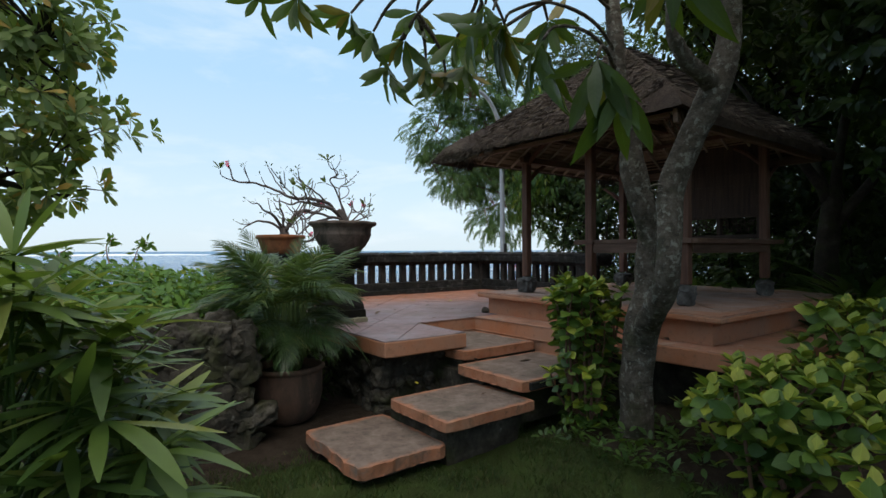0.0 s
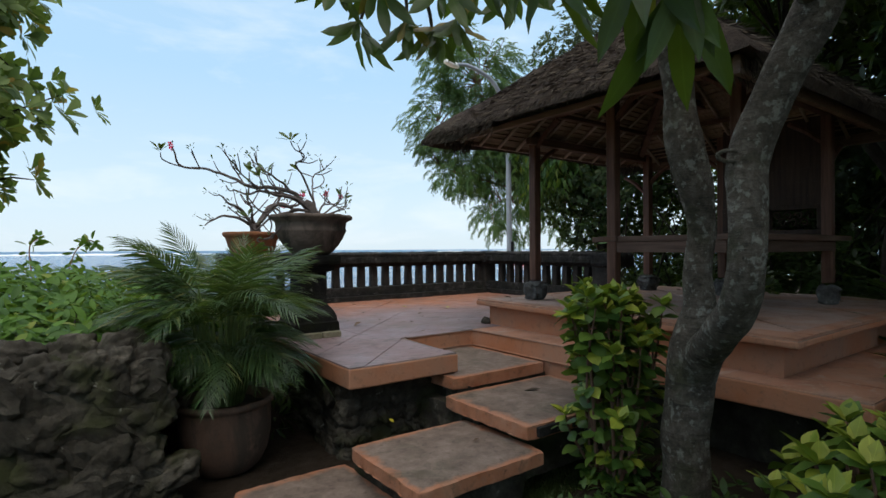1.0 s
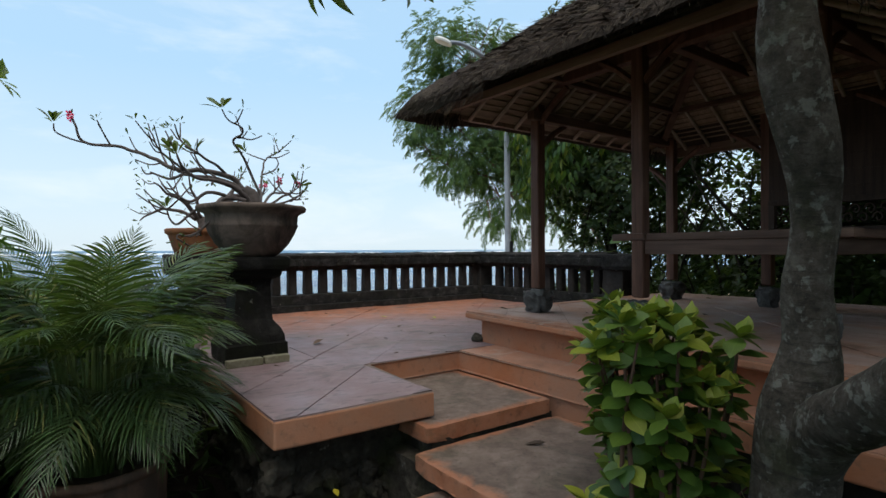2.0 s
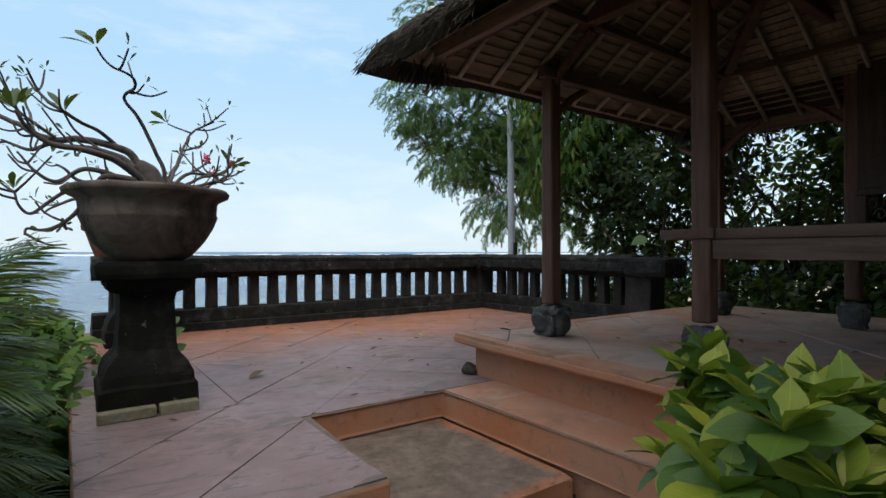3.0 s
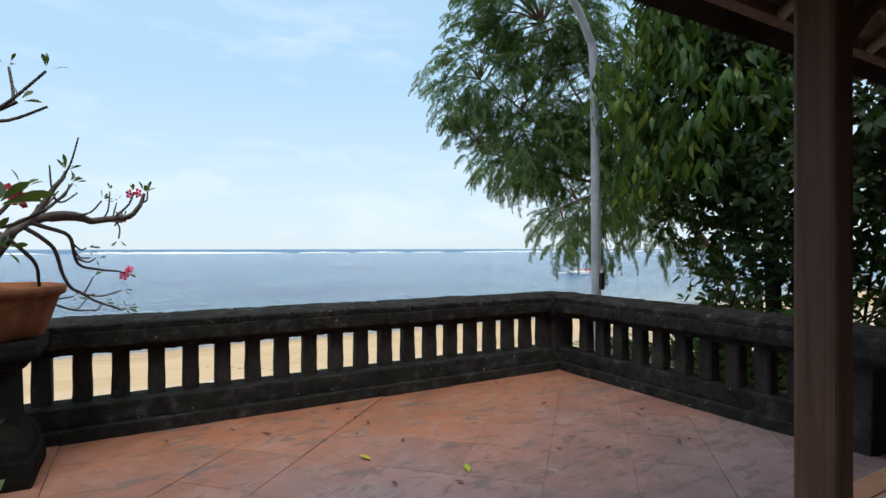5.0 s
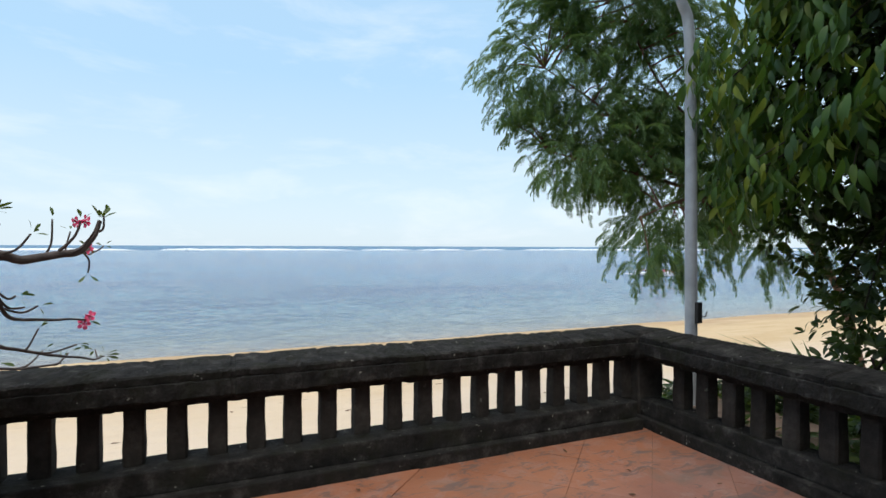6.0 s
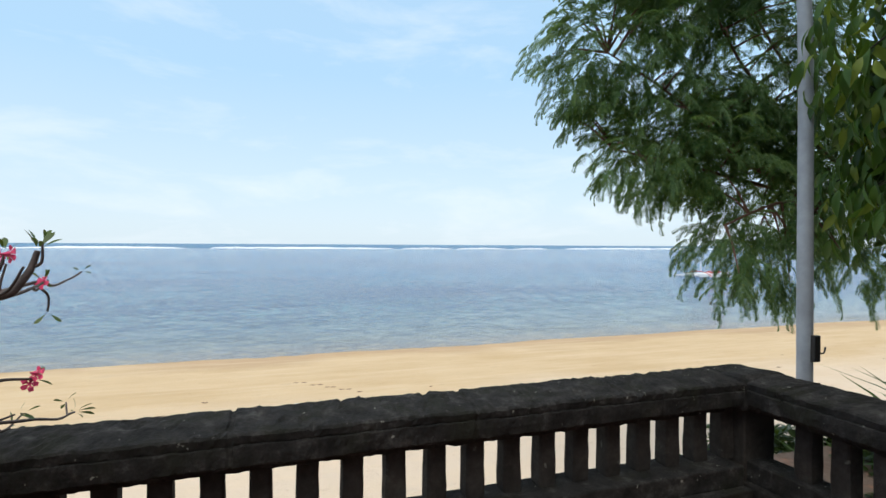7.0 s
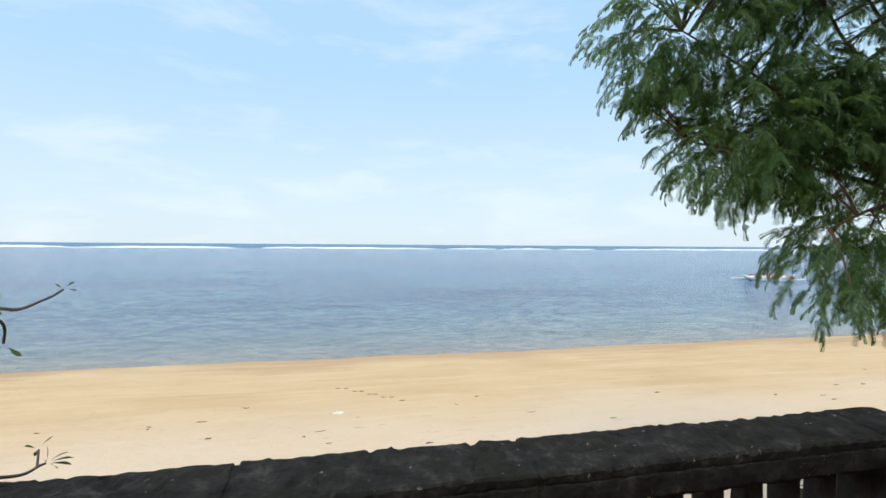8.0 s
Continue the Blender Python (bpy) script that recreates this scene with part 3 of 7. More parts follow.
OVATE = leaf_shape((0.0, 0.16, 0.21, 0.17, 0.0))
OBOVATE = leaf_shape((0.015, 0.07, 0.15, 0.21, 0.0), 0.12, 0.15)
LANCE = leaf_shape((0.0, 0.075, 0.11, 0.08, 0.0), 0.2, 0.35)
STRAP = leaf_shape((0.02, 0.055, 0.065, 0.06, 0.045, 0.0), 0.3, 0.5)


def rosette(rng, at, way, count, size, spread=0.9, droop=0.3):
    """Leaves round a twig's tip: rows for many()."""
    rows = []
    way = Vector(way).normalized()
    side = way.orthogonal().normalized()
    other = way.cross(side)
    turn = rng.uniform(0, 6.28)
    for k in range(count):
        a = turn + k * 2.4 + rng.uniform(-0.3, 0.3)
        tilt = spread * rng.uniform(0.55, 1.15)
        d = way * math.cos(tilt) + (side * math.cos(a) + other * math.sin(a)) * math.sin(tilt)
        d = (d + Vector((0, 0, -droop * rng.uniform(0.3, 1.0)))).normalized()
        s = size * rng.uniform(0.7, 1.2)
        rows.append((aim(d, way + Vector((0, 0, 0.6)), rng.uniform(-0.4, 0.4)) * s, Vector(at) + d * 0.02))
    return rows


def blob_points(rng, blobs, count, shell=0.55):
    """Places in ellipsoids (centre, radii), mostly near their skins."""
    sizes = [r[0] * r[1] * r[2] for c, r in blobs]
    out = []
    for c, r in rng.choices(blobs, weights=sizes, k=count):
        d = rnd_dir(rng)
        q = rng.uniform(shell, 1.0) ** 0.6
        q *= 1 + 0.22 * noise.noise(Vector(c) + d * 2.3)
        out.append((Vector(c) + Vector((d.x * r[0], d.y * r[1], d.z * r[2])) * q, d))
    return out

# ---- the ground, the beach and the sea ----
FLOOR, DECK, SEA = 0.720, 0.982, -1.5      # heights of terrace, pavilion platform and water


def height(x, y):
    """The lie of the land: lawn, planting bed, beach, sea bed."""
    if y < 9.3 and -60 < y:
        bed = 0.16 * max(0.0, min(1.0, (x - 3.3) / 0.5)) * max(0.0, min(1.0, (3.9 - y) / 0.4))
        back = 0.05 * max(0.0, min(1.0, (y - 4.6) / 0.3))
        return bed + back + 0.015 * noise.noise(Vector((x * 1.5, y * 1.5, 0)))
    if y < 9.3:
        return 0.0
    z = -0.62 - 0.057 * (y - 9.6)
    if y > 40:
        z = -2.35 - 0.02 * (y - 40)
    z = max(z, -6.0)
    if y < 40 and abs(x) < 90:
        z += (0.05 if y < 18 else 0.018) * noise.noise(Vector((x * 0.35, y * 0.5, 3))) + 0.010 * noise.noise(Vector((x * 1.7, y * 2.2, 5)))
    return z


def build_ground():
    xs = [-4900, -900, -200, -60, -30, -16] + [-10 + 0.5 * k for k in range(17)] + [-1.5 + 0.25 * k for k in range(37)] + [8 + 0.5 * k for k in range(15)] + [16 + 1.5 * k for k in range(20)] + [50, 70, 120, 300, 1200, 4900]
    ys = [-4900, -600, -100, -59, -30, -12, -6, -3, -1] + [-0.75 + 0.25 * k for k in range(41)] + [9.295, 9.31] + [9.6 + 0.4 * k for k in range(50)] + [30, 34, 40, 60, 120, 400, 1500, 4950]
    bm = bmesh.new()
    grid = [[bm.verts.new((x, y, height(x, y))) for x in xs] for y in ys]
    for j in range(len(ys) - 1):
        for i in range(len(xs) - 1):
            f = bm.faces.new((grid[j][i], grid[j][i + 1], grid[j + 1][i + 1], grid[j + 1][i]))
            cx, cy = (xs[i] + xs[i + 1]) / 2, (ys[j] + ys[j + 1]) / 2
            soil = (cx > 3.72 and cy < 3.75 and cx < 14 and cy > -3) or (cy > 4.62 and cy < 9.3) or (cx < 0.9 and 2.6 < cy < 4.7)
            f.material_index = 2 if cy > 9.3 else (1 if soil else 0)
    me = bpy.data.meshes.new("ground")
    bm.to_mesh(me)
    bm.free()
    for k in ("lawn", "soil", "sand"):
        me.materials.append(M[k])
    me.polygons.foreach_set("use_smooth", [True] * len(me.polygons))
    tagged(new("ground", me), "lawn, dark planting soil and golden sandy beach", "ground", "", "structure")


build_ground()


def build_sea():
    bm = bmesh.new()
    xs = [-4900, -800, -200, -60, 0, 60, 200, 800, 4900]
    ys = [21, 26, 34, 60, 120, 300, 800, 2000, 4900]
    grid = [[bm.verts.new((x, y, SEA)) for x in xs] for y in ys]
    for j in range(len(ys) - 1):
        for i in range(len(xs) - 1):
            bm.faces.new((grid[j][i], grid[j][i + 1], grid[j + 1][i + 1], grid[j + 1][i]))
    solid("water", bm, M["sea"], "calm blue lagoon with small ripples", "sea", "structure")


build_sea()


def build_breakers():
    """Low white surf on the outer reef."""
    rng = random.Random(5)
    bm = bmesh.new()
    for row, (y0, keep) in enumerate(((425, 0.96), (450, 0.5), (480, 0.3))):
        x = -1200
        while x < 1900:
            length = rng.uniform(25, 120)
            if rng.random() < keep:
                h = rng.uniform(0.8, 1.35)
                n = 14
                pts, rad = [], []
                for k in range(n + 1):
                    u = k / n
                    pts.append((x + u * length, y0 + rng.uniform(-3, 3), SEA))
                    rad.append(0.15 + h * math.sin(math.pi * u) ** 0.5 * rng.uniform(0.7, 1.1))
                tube_into(bm, pts, rad, 8)
            x += length + rng.uniform(2, 20)
    solid("surf_line", bm, M["foam"], "white surf breaking along the outer reef", "surf", "stuff")
    # the thin lip of foam at the water's edge
    bm = bmesh.new()
    pts = [(x, 23.9 + 0.35 * noise.noise(Vector((x * 0.12, 0, 0))) + 0.1 * noise.noise(Vector((x * 0.7, 4, 0))), SEA + 0.012) for x in np.arange(-60, 90, 0.6)]
    tube_into(bm, pts, [0.035 + 0.03 * noise.noise(Vector((p[0] * 1.3, 0, 7))) for p in pts], 6)
    for v in bm.verts:
        v.co.z = SEA + (v.co.z - SEA) * 0.25
    solid("wave_edge", bm, M["foam"], "thin foam edge where ripples meet the sand", "surf", "stuff")


build_breakers()

# ---- plain wall that closes the garden behind ----
solid("wall_house", box((-14, -6.4, 0), (24, -6.0, 3.2), 0.05), M["plaster"], "plain plastered house wall behind the garden", "wall", "structure")

# ---- terrace ----
X0, X1, Y1 = 3.08, 7.80, 8.90     # left edge, inner foot of side and sea balustrades


def build_terrace():
    outline = [(X0, 4.83), (3.98, 4.81), (4.01, 5.66), (4.81, 5.66), (4.81, 2.50), (9.2, 2.50), (9.2, 9.42), (X0, 9.42)]
    slab = solid("terrace", prism(outline, FLOOR - 0.145, FLOOR - 0.006, 0.012, 0.12, 0.004, 3.0, 4.0), M["step"],
                 "terracotta-coloured concrete terrace slab over stone walls", "terrace", "structure")
    core = prism([(X0 + 0.12, 5.02), (3.92, 5.02), (3.95, 5.80), (5.1, 5.80), (5.1, 2.9), (9.0, 2.9), (9.0, 9.38), (X0 + 0.12, 9.38)], -1.2, FLOOR - 0.14)
    part("terrace_core", core, M["coral"], slab, "dark stone foundation")
    part("riser", box((3.99, 5.685, 0.42), (4.86, 5.80, FLOOR - 0.143), 0.004, 0.1, 0.004, 6.0), M["step"], slab, "terracotta rendered riser above the top step")
    return slab


terrace = build_terrace()


def clip(poly, axis, value, keep_above):
    out = []
    for i, p in enumerate(poly):
        q = poly[(i + 1) % len(poly)]
        a, b = (p[axis] - value) * (1 if keep_above else -1), (q[axis] - value) * (1 if keep_above else -1)
        if a >= 0:
            out.append(p)
        if a * b < 0:
            t = a / (a - b)
            out.append((p[0] + (q[0] - p[0]) * t, p[1] + (q[1] - p[1]) * t))
    return out


def clip_rect(poly, x0, y0, x1, y1):
    for axis, value, above in ((0, x0, True), (0, x1, False), (1, y0, True), (1, y1, False)):
        poly = clip(poly, axis, value, above)
        if len(poly) < 3:
            return []
    return poly


def area(poly):
    return abs(sum(p[0] * q[1] - q[0] * p[1] for p, q in zip(poly, poly[1:] + poly[:1]))) / 2


def tile_polys(step, off_a, off_b, joint, rects):
    """Diagonal square tiles, cut to each rectangle."""
    out = []
    h = step - joint
    for i in range(-40, 60):
        for j in range(-10, 60):
            a0, b0 = off_a + i * step, off_b + j * step          # a = y - x, b = x + y
            quad = [(a0 + joint, b0 + joint), (a0 + joint, b0 + h), (a0 + h, b0 + h), (a0 + h, b0 + joint)]
            quad = [((b - a) / 2, (a + b) / 2) for a, b in quad]
            for r in rects:
                p = clip_rect(quad, *r)
                if p and area(p) > 0.002:
                    out.append(p)
    return out


def make_tiles(polys, z0, z1, parent, material, name="tile"):
    for k, p in enumerate(polys):
        if sum(a[0] * b[1] - b[0] * a[1] for a, b in zip(p, p[1:] + p[:1])) < 0:
            p = p[::-1]
        lift = 0.0025 * math.sin(k * 12.9)
        part(name, prism(p, z0, z1 + lift), material, parent)


def frond_shape(pairs, leaf_len, leaf_w, swing=0.9, sag=0.35, vee=0.25):
    """A feather leaf along +x of length 1: paired thin leaflets on a sagging midrib."""
    verts, faces = [], []

    def quad(a, b, c, d):
        k = len(verts)
        verts.extend((a, b, c, d))
        faces.append((k, k + 1, k + 2, k + 3))

    def rib(x):
        return Vector((x, 0, -sag * x * x))
    for i in range(6):
        a, b = rib(i / 6), rib((i + 1) / 6)
        w = 0.008
        quad(a + Vector((0, -w, 0)), b + Vector((0, -w, 0)), b + Vector((0, w, 0)), a + Vector((0, w, 0)))
    for i in range(pairs):
        x = 0.14 + 0.84 * i / (pairs - 1)
        size = leaf_len * (math.sin(math.pi * min(1, 0.18 + 0.80 * (1 - abs(2 * x - 1.0) ** 1.5))) * 0.5 + 0.5)
        if x > 0.8:
            size *= 1 - 0.5 * (x - 0.8) / 0.2
        for s in (-1, 1):
            d = Vector((math.cos(swing * (1.25 - 0.6 * x)), s * math.sin(swing * (1.25 - 0.6 * x)), vee))
            d.normalize()
            base = rib(x)
            mid = base + d * size * 0.55
            tip = base + d * size + Vector((0, 0, -0.45 * size))
            across = Vector((1, 0, 0.0)) * leaf_w
            quad(base - across * 0.4, mid - across, mid + across, base + across * 0.4)
            quad(mid - across, tip - across * 0.15, tip + across * 0.15, mid + across)
    return np.array([tuple(v) for v in verts]), np.array(faces)


# stepping slabs up from the lawn: outline, underside, top
def ragged(x0, y0, x1, y1, seed, amp=0.018):
    rng = random.Random(seed)
    pts = []
    for a, b in (((x0, y0), (x1, y0)), ((x1, y0), (x1, y1)), ((x1, y1), (x0, y1)), ((x0, y1), (x0, y0))):
        n = 17
        for k in range(n):
            u = k / n
            j = rng.uniform(-amp, amp) * 0.5 + amp * noise.noise(Vector((k * 0.45, seed, a[0]))) + (0.012 if k == 0 else 0)
            dx, dy = b[0] - a[0], b[1] - a[1]
            ln = math.hypot(dx, dy)
            pts.append((a[0] + dx * u - dy / ln * j, a[1] + dy * u + dx / ln * j))
    return pts


SLABS = [
    ("lowest", (2.30, 3.85, 3.00, 4.73), 0.068, 0.150, 0.022),
    ("second", (2.92, 3.76, 3.80, 4.50), 0.262, 0.335, 0.010),
    ("third", (3.735, 3.83, 4.79, 4.66), 0.385, 0.468, 0.010),
    ("fourth", (3.85, 4.69, 4.79, 5.70), 0.480, 0.565, 0.005),
]
for n, (which, r, z0, z1, amp) in enumerate(SLABS):
    s = solid("step_slab", prism(ragged(*r, n + 3, amp), z0, z1, 0.008), M["slab"],
              {"lowest": "low worn terracotta step slab lying on the lawn", "second": "worn terracotta step slab on dark rubble",
               "third": "grey-worn step slab with a broken black edge", "fourth": "top terracotta step slab below the terrace"}[which], "step", "step slabs")
    if which == "third":
        for k, (u0, u1) in enumerate(((3.80, 4.06), (4.10, 4.44), (4.47, 4.77))):
            part("broken_edge", box((u0, 3.812, z0 + 0.012), (u1, 3.90, z1 - 0.012 - 0.008 * k), 0.006, 0.03, 0.008, 3.0 + k), M["black_stone"], s, "broken black stone edge")
for n, (x0, y0, x1, y1, z0, z1) in enumerate(((2.40, 3.97, 2.95, 4.70, -0.1, 0.070), (3.0, 3.86, 3.72, 4.6, -0.1, 0.264), (3.78, 4.35, 4.85, 5.2, -0.1, 0.388), (3.84, 3.98, 4.80, 4.9, 0.08, 0.388), (3.90, 4.70, 4.80, 5.75, 0.3, 0.483))):
    solid("step_footing", box((x0, y0, z0), (x1, y1, z1), 0, 0.09, 0.035, n + 1.0, 7.0), M["coral"], "dark rubble footing below a step slab", "footing", "step footings")

# the pavilion's platform: ledge wall below, riser and slab
ledge_wall = solid("ledge_wall", box((4.835, 4.35, -0.1), (5.12, 5.78, FLOOR - 0.142), 0.01, 0.12, 0.006, 2.0), M["step"], "terracotta rendered wall beside the steps", "wall", "structure")
deck = solid("platform", prism([(5.05, 3.0), (8.26, 3.0), (8.26, 5.84), (5.20, 5.84)], FLOOR - 0.01, DECK - 0.055, 0.004, 0.2, 0.006, 7.0), M["step"],
             "raised terracotta platform of the pavilion", "platform", "structure")
part("platform_slab", prism([(4.94, 2.88), (8.36, 2.88), (8.36, 5.95), (5.10, 5.95)], DECK - 0.062, DECK - 0.016, 0.012, 0.12, 0.006, 9.0), M["step"], deck, "overhanging slab edge")

# ---- balustrades of black stone ----
RAIL_TOP, RAIL_LOW, FOOT = 1.468, 1.235, 0.925
PITCH = 0.2125


def baluster_mesh(seed):
    """A squat tapered baluster, fatter below."""
    bm = bmesh.new()
    rows = [(0.050, 0.056, 0.0), (0.054, 0.058, 0.02), (0.054, 0.058, 0.10), (0.052, 0.057, 0.17), (0.051, 0.056, 0.24), (0.052, 0.056, RAIL_LOW - FOOT + 0.01)]
    rings = []
    for w, d, z in rows:
        c = 0.012
        rings.append([bm.verts.new((x, y, z)) for x, y in ((-w + c, -d), (w - c, -d), (w, -d + c), (w, d - c), (w - c, d), (-w + c, d), (-w, d - c), (-w, -d + c))])
    for a, b in zip(rings, rings[1:]):
        for k in range(8):
            bm.faces.new((a[k], a[(k + 1) % 8], b[(k + 1) % 8], b[k]))
    bm.faces.new(rings[0][::-1])
    bm.faces.new(rings[-1])
    wobble(bm, 0.005, 9.0, seed)
    me = bpy.data.meshes.new("baluster")
    bm.to_mesh(me)
    bm.free()
    me.materials.append(M["baluster_stone"])
    return me


BALUSTERS = [baluster_mesh(k * 2.7) for k in range(6)]


def rail_bm(length, seed):
    """A heavy coping along +x, with rounded shoulders and a chipped top."""
    prof = [(-0.078, 0.0), (-0.100, 0.045), (-0.165, 0.052), (-0.178, 0.065), (-0.182, 0.11), (-0.181, 0.150), (-0.172, 0.156), (-0.176, 0.166), (-0.180, 0.196), (-0.168, 0.207), (-0.12, 0.214), (-0.07, 0.220), (-0.02, 0.226), (0.03, 0.229), (0.08, 0.232), (0.12, 0.232), (0.155, 0.226), (0.174, 0.205), (0.178, 0.14), (0.175, 0.08), (0.085, 0.0)]
    bm = bmesh.new()
    n = int(length / 0.022)
    joints = [0.38 + 1.18 * k for k in range(5) if 0.38 + 1.18 * k < length - 0.1]
    us = [length * i / n for i in range(n + 1)]
    us = sorted([u for u in us if all(abs(u - j) > 0.022 for j in joints)] + [j + d for j in joints for d in (-0.016, -0.007, 0.007, 0.016)])
    rings = []
    for u in us:
        deep = any(abs(u - j) < 0.010 for j in joints)
        rings.append([bm.verts.new((u + (0.02 * (y + 0.1) if any(abs(u - j) < 0.03 for j in joints) else 0), y * (0.95 if deep else 1), z * (0.96 if deep and z > 0.1 else 1))) for y, z in prof])
    m = len(prof)
    for a, b in zip(rings, rings[1:]):
        for k in range(m):
            bm.faces.new((a[k], b[k], b[(k + 1) % m], a[(k + 1) % m]))
    bm.faces.new(rings[0])
    bm.faces.new(rings[-1][::-1])
    wobble(bm, 0.005, 9.0, seed)
    wobble(bm, 0.004, 2.0, seed + 4)
    wobble(bm, 0.006, 30.0, seed + 7)
    wobble(bm, 0.004, 70.0, seed + 9)
    for v in bm.verts:
        if v.co.z > 0.17:
            j = noise.noise(Vector((v.co.x * 14, seed, v.co.y * 9)))
            v.co.z += 0.003 * j - (0.012 if j > 0.48 else 0) + (0.006 * noise.noise(Vector((v.co.x * 30, seed, 2))) if v.co.y > 0.05 else 0)
    bmesh.ops.recalc_face_normals(bm, faces=bm.faces[:])
    return bm


def balustrade(at, turn, length, places, label, foot_out=0.25):
    b = thing("balustrade", (0, 0, 0), label, "balustrade", "terrace balustrades")
    b.matrix_basis = pose(at[0], at[1], 0, 0, 0, turn)
    r = part("rail", rail_bm(length, 1.3 + turn), M["black_stone"], b, "chipped black coping")
    r.location.z = RAIL_LOW
    # block joints are cut as dark grooves between three stones of the plinth
    part("plinth", box((0, -foot_out, FLOOR - 0.03), (length, 0.16, 0.80), 0.008, 0.12, 0.006, 2 + turn), M["black_stone"], b, "mossy black plinth course")
    part("sill", box((0, 0.03 - foot_out * 0.86, 0.798), (length, 0.085, FOOT), 0.010, 0.12, 0.006, 5 + turn), M["black_stone"], b, "black sill course")
    for k, u in enumerate(places):
        ob = part("baluster", BALUSTERS[(k * 7 + 2) % 6], None, b)
        ob.location = (u, 0, FOOT - 0.005)
        ob.rotation_euler.z = 0.015 * math.sin(k * 5.1)
    return b


SEA_GAPS = [5.285 + (0.2195 if k > 0 else 0.2145) * k for k in range(-10, 13)]
balustrade((3.27, 9.13), 0, 4.53, [(a + b) / 2 - 3.27 for a, b in zip(SEA_GAPS, SEA_GAPS[1:]) if 3.2 < a < 7.75], "weathered black stone balustrade facing the sea")
balustrade((7.99, 9.10), -90, 2.52, [9.10 - 8.68 + PITCH * k for k in range(10)], "weathered black stone balustrade at the terrace side", 0.16)
corner = thing("balustrade_post", (0, 0, 0), "square black stone corner post joining the balustrades", "post", "balustrade posts")
part("shaft", box((7.86, 9.00, FLOOR - 0.03), (8.12, 9.26, RAIL_LOW + 0.02), 0.012, 0.08, 0.008, 2.0), M["baluster_stone"], corner)
part("cap", box((7.78, 8.94, RAIL_LOW + 0.015), (8.17, 9.32, RAIL_TOP), 0.045, 0.06, 0.014, 4.0), M["black_stone"], corner)
pier = thing("balustrade_post", (0, 0, 0), "broad grey stone end pier of the side balustrade", "post", "balustrade posts")
part("shaft", box((7.87, 6.32, FLOOR - 0.03), (8.13, 6.62, RAIL_LOW + 0.01), 0.012, 0.08, 0.008, 6.0), M["baluster_stone"], pier)
part("cap", box((7.78, 6.10, RAIL_LOW + 0.008), (8.20, 6.60, RAIL_TOP - 0.02), 0.05, 0.06, 0.014, 8.0), M["black_stone"], pier)

# ---- pedestals with bowls ----


def square_stack(rows, seed):
    """A square moulded body from (half width, z) pairs."""
    bm = bmesh.new()
    rings = []
    for w, z in rows:
        ring = []
        n = 6
        for s in range(4):
            for k in range(n):
                u = -1 + 2 * k / n
                x, y = ((u, -1), (1, u), (-u, 1), (-1, -u))[s]
                ring.append(bm.verts.new((x * w, y * w, z)))
        rings.append(ring)
    m = len(rings[0])
    for a, b in zip(rings, rings[1:]):
        for k in range(m):
            bm.faces.new((a[k], a[(k + 1) % m], b[(k + 1) % m], b[k]))
    bm.faces.new(rings[0][::-1])
    bm.faces.new(rings[-1])
    wobble(bm, 0.010, 10.0, seed)
    return bm


def pedestal(x, y, seed):
    p = thing("pedestal", (x, y, FLOOR), "moulded square pedestal of mossy black stone", "pedestal", "pedestals")
    part("base", square_stack([(0.207, 0.0), (0.212, 0.03), (0.212, 0.13), (0.197, 0.145), (0.192, 0.19), (0.170, 0.24), (0.142, 0.28), (0.130, 0.30)], seed), M["pedestal_stone"], p)
    part("shaft", square_stack([(0.130, 0.295), (0.126, 0.33), (0.122, 0.45), (0.122, 0.54), (0.126, 0.585)], seed + 1), M["pedestal_stone"], p)
    part("cap", square_stack([(0.130, 0.58), (0.170, 0.60), (0.182, 0.62), (0.182, 0.645), (0.220, 0.655), (0.228, 0.68), (0.228, 0.722), (0.212, 0.740)], seed + 2), M["pedestal_stone"], p)
    return p


pedestal(3.40, 6.33, 1.0)
pedestal(3.54, 8.45, 5.0)
for x0, x1, y0 in ((3.18, 3.42, 6.055), (3.435, 3.61, 6.065)):
    solid("plinth_stone", box((x0, y0, FLOOR - 0.002), (x1, y0 + 0.06, FLOOR + 0.05), 0.006, 0.05, 0.004, x0), M["pale_stone"], "pale mossy stone strip at the pedestal foot", "stone", "pale plinth stones")

bowl = thing("planter_bowl", (3.42, 6.30, 1.458), "weathered grey clay bowl planter on a stone pedestal", "planter", "bowl planters")
part("bowl", lathe([(0.13, 0.0), (0.165, 0.012), (0.20, 0.04), (0.255, 0.10), (0.295, 0.17), (0.312, 0.215), (0.318, 0.225), (0.312, 0.24), (0.318, 0.29), (0.325, 0.305), (0.372, 0.33), (0.378, 0.35), (0.365, 0.365), (0.335, 0.365), (0.32, 0.345), (0.30, 0.31)], 40, 0.006, 2.0), M["grey_clay"], bowl, "", True)
part("soil", lathe([(0.02, 0.29), (0.312, 0.29), (0.30, 0.312), (0.16, 0.335), (0.02, 0.34)], 24, 0.008), M["soil"], bowl, "dark potting soil")
pot2 = thing("planter_bowl", (3.52, 8.47, 1.458), "orange terracotta planter on a stone pedestal", "planter", "bowl planters")
part("bowl", lathe([(0.235, 0.0), (0.255, 0.01), (0.285, 0.10), (0.315, 0.20), (0.322, 0.215), (0.345, 0.225), (0.35, 0.265), (0.335, 0.275), (0.315, 0.27), (0.30, 0.23)], 36, 0.004, 4.0), M["orange_clay"], pot2, "", True)
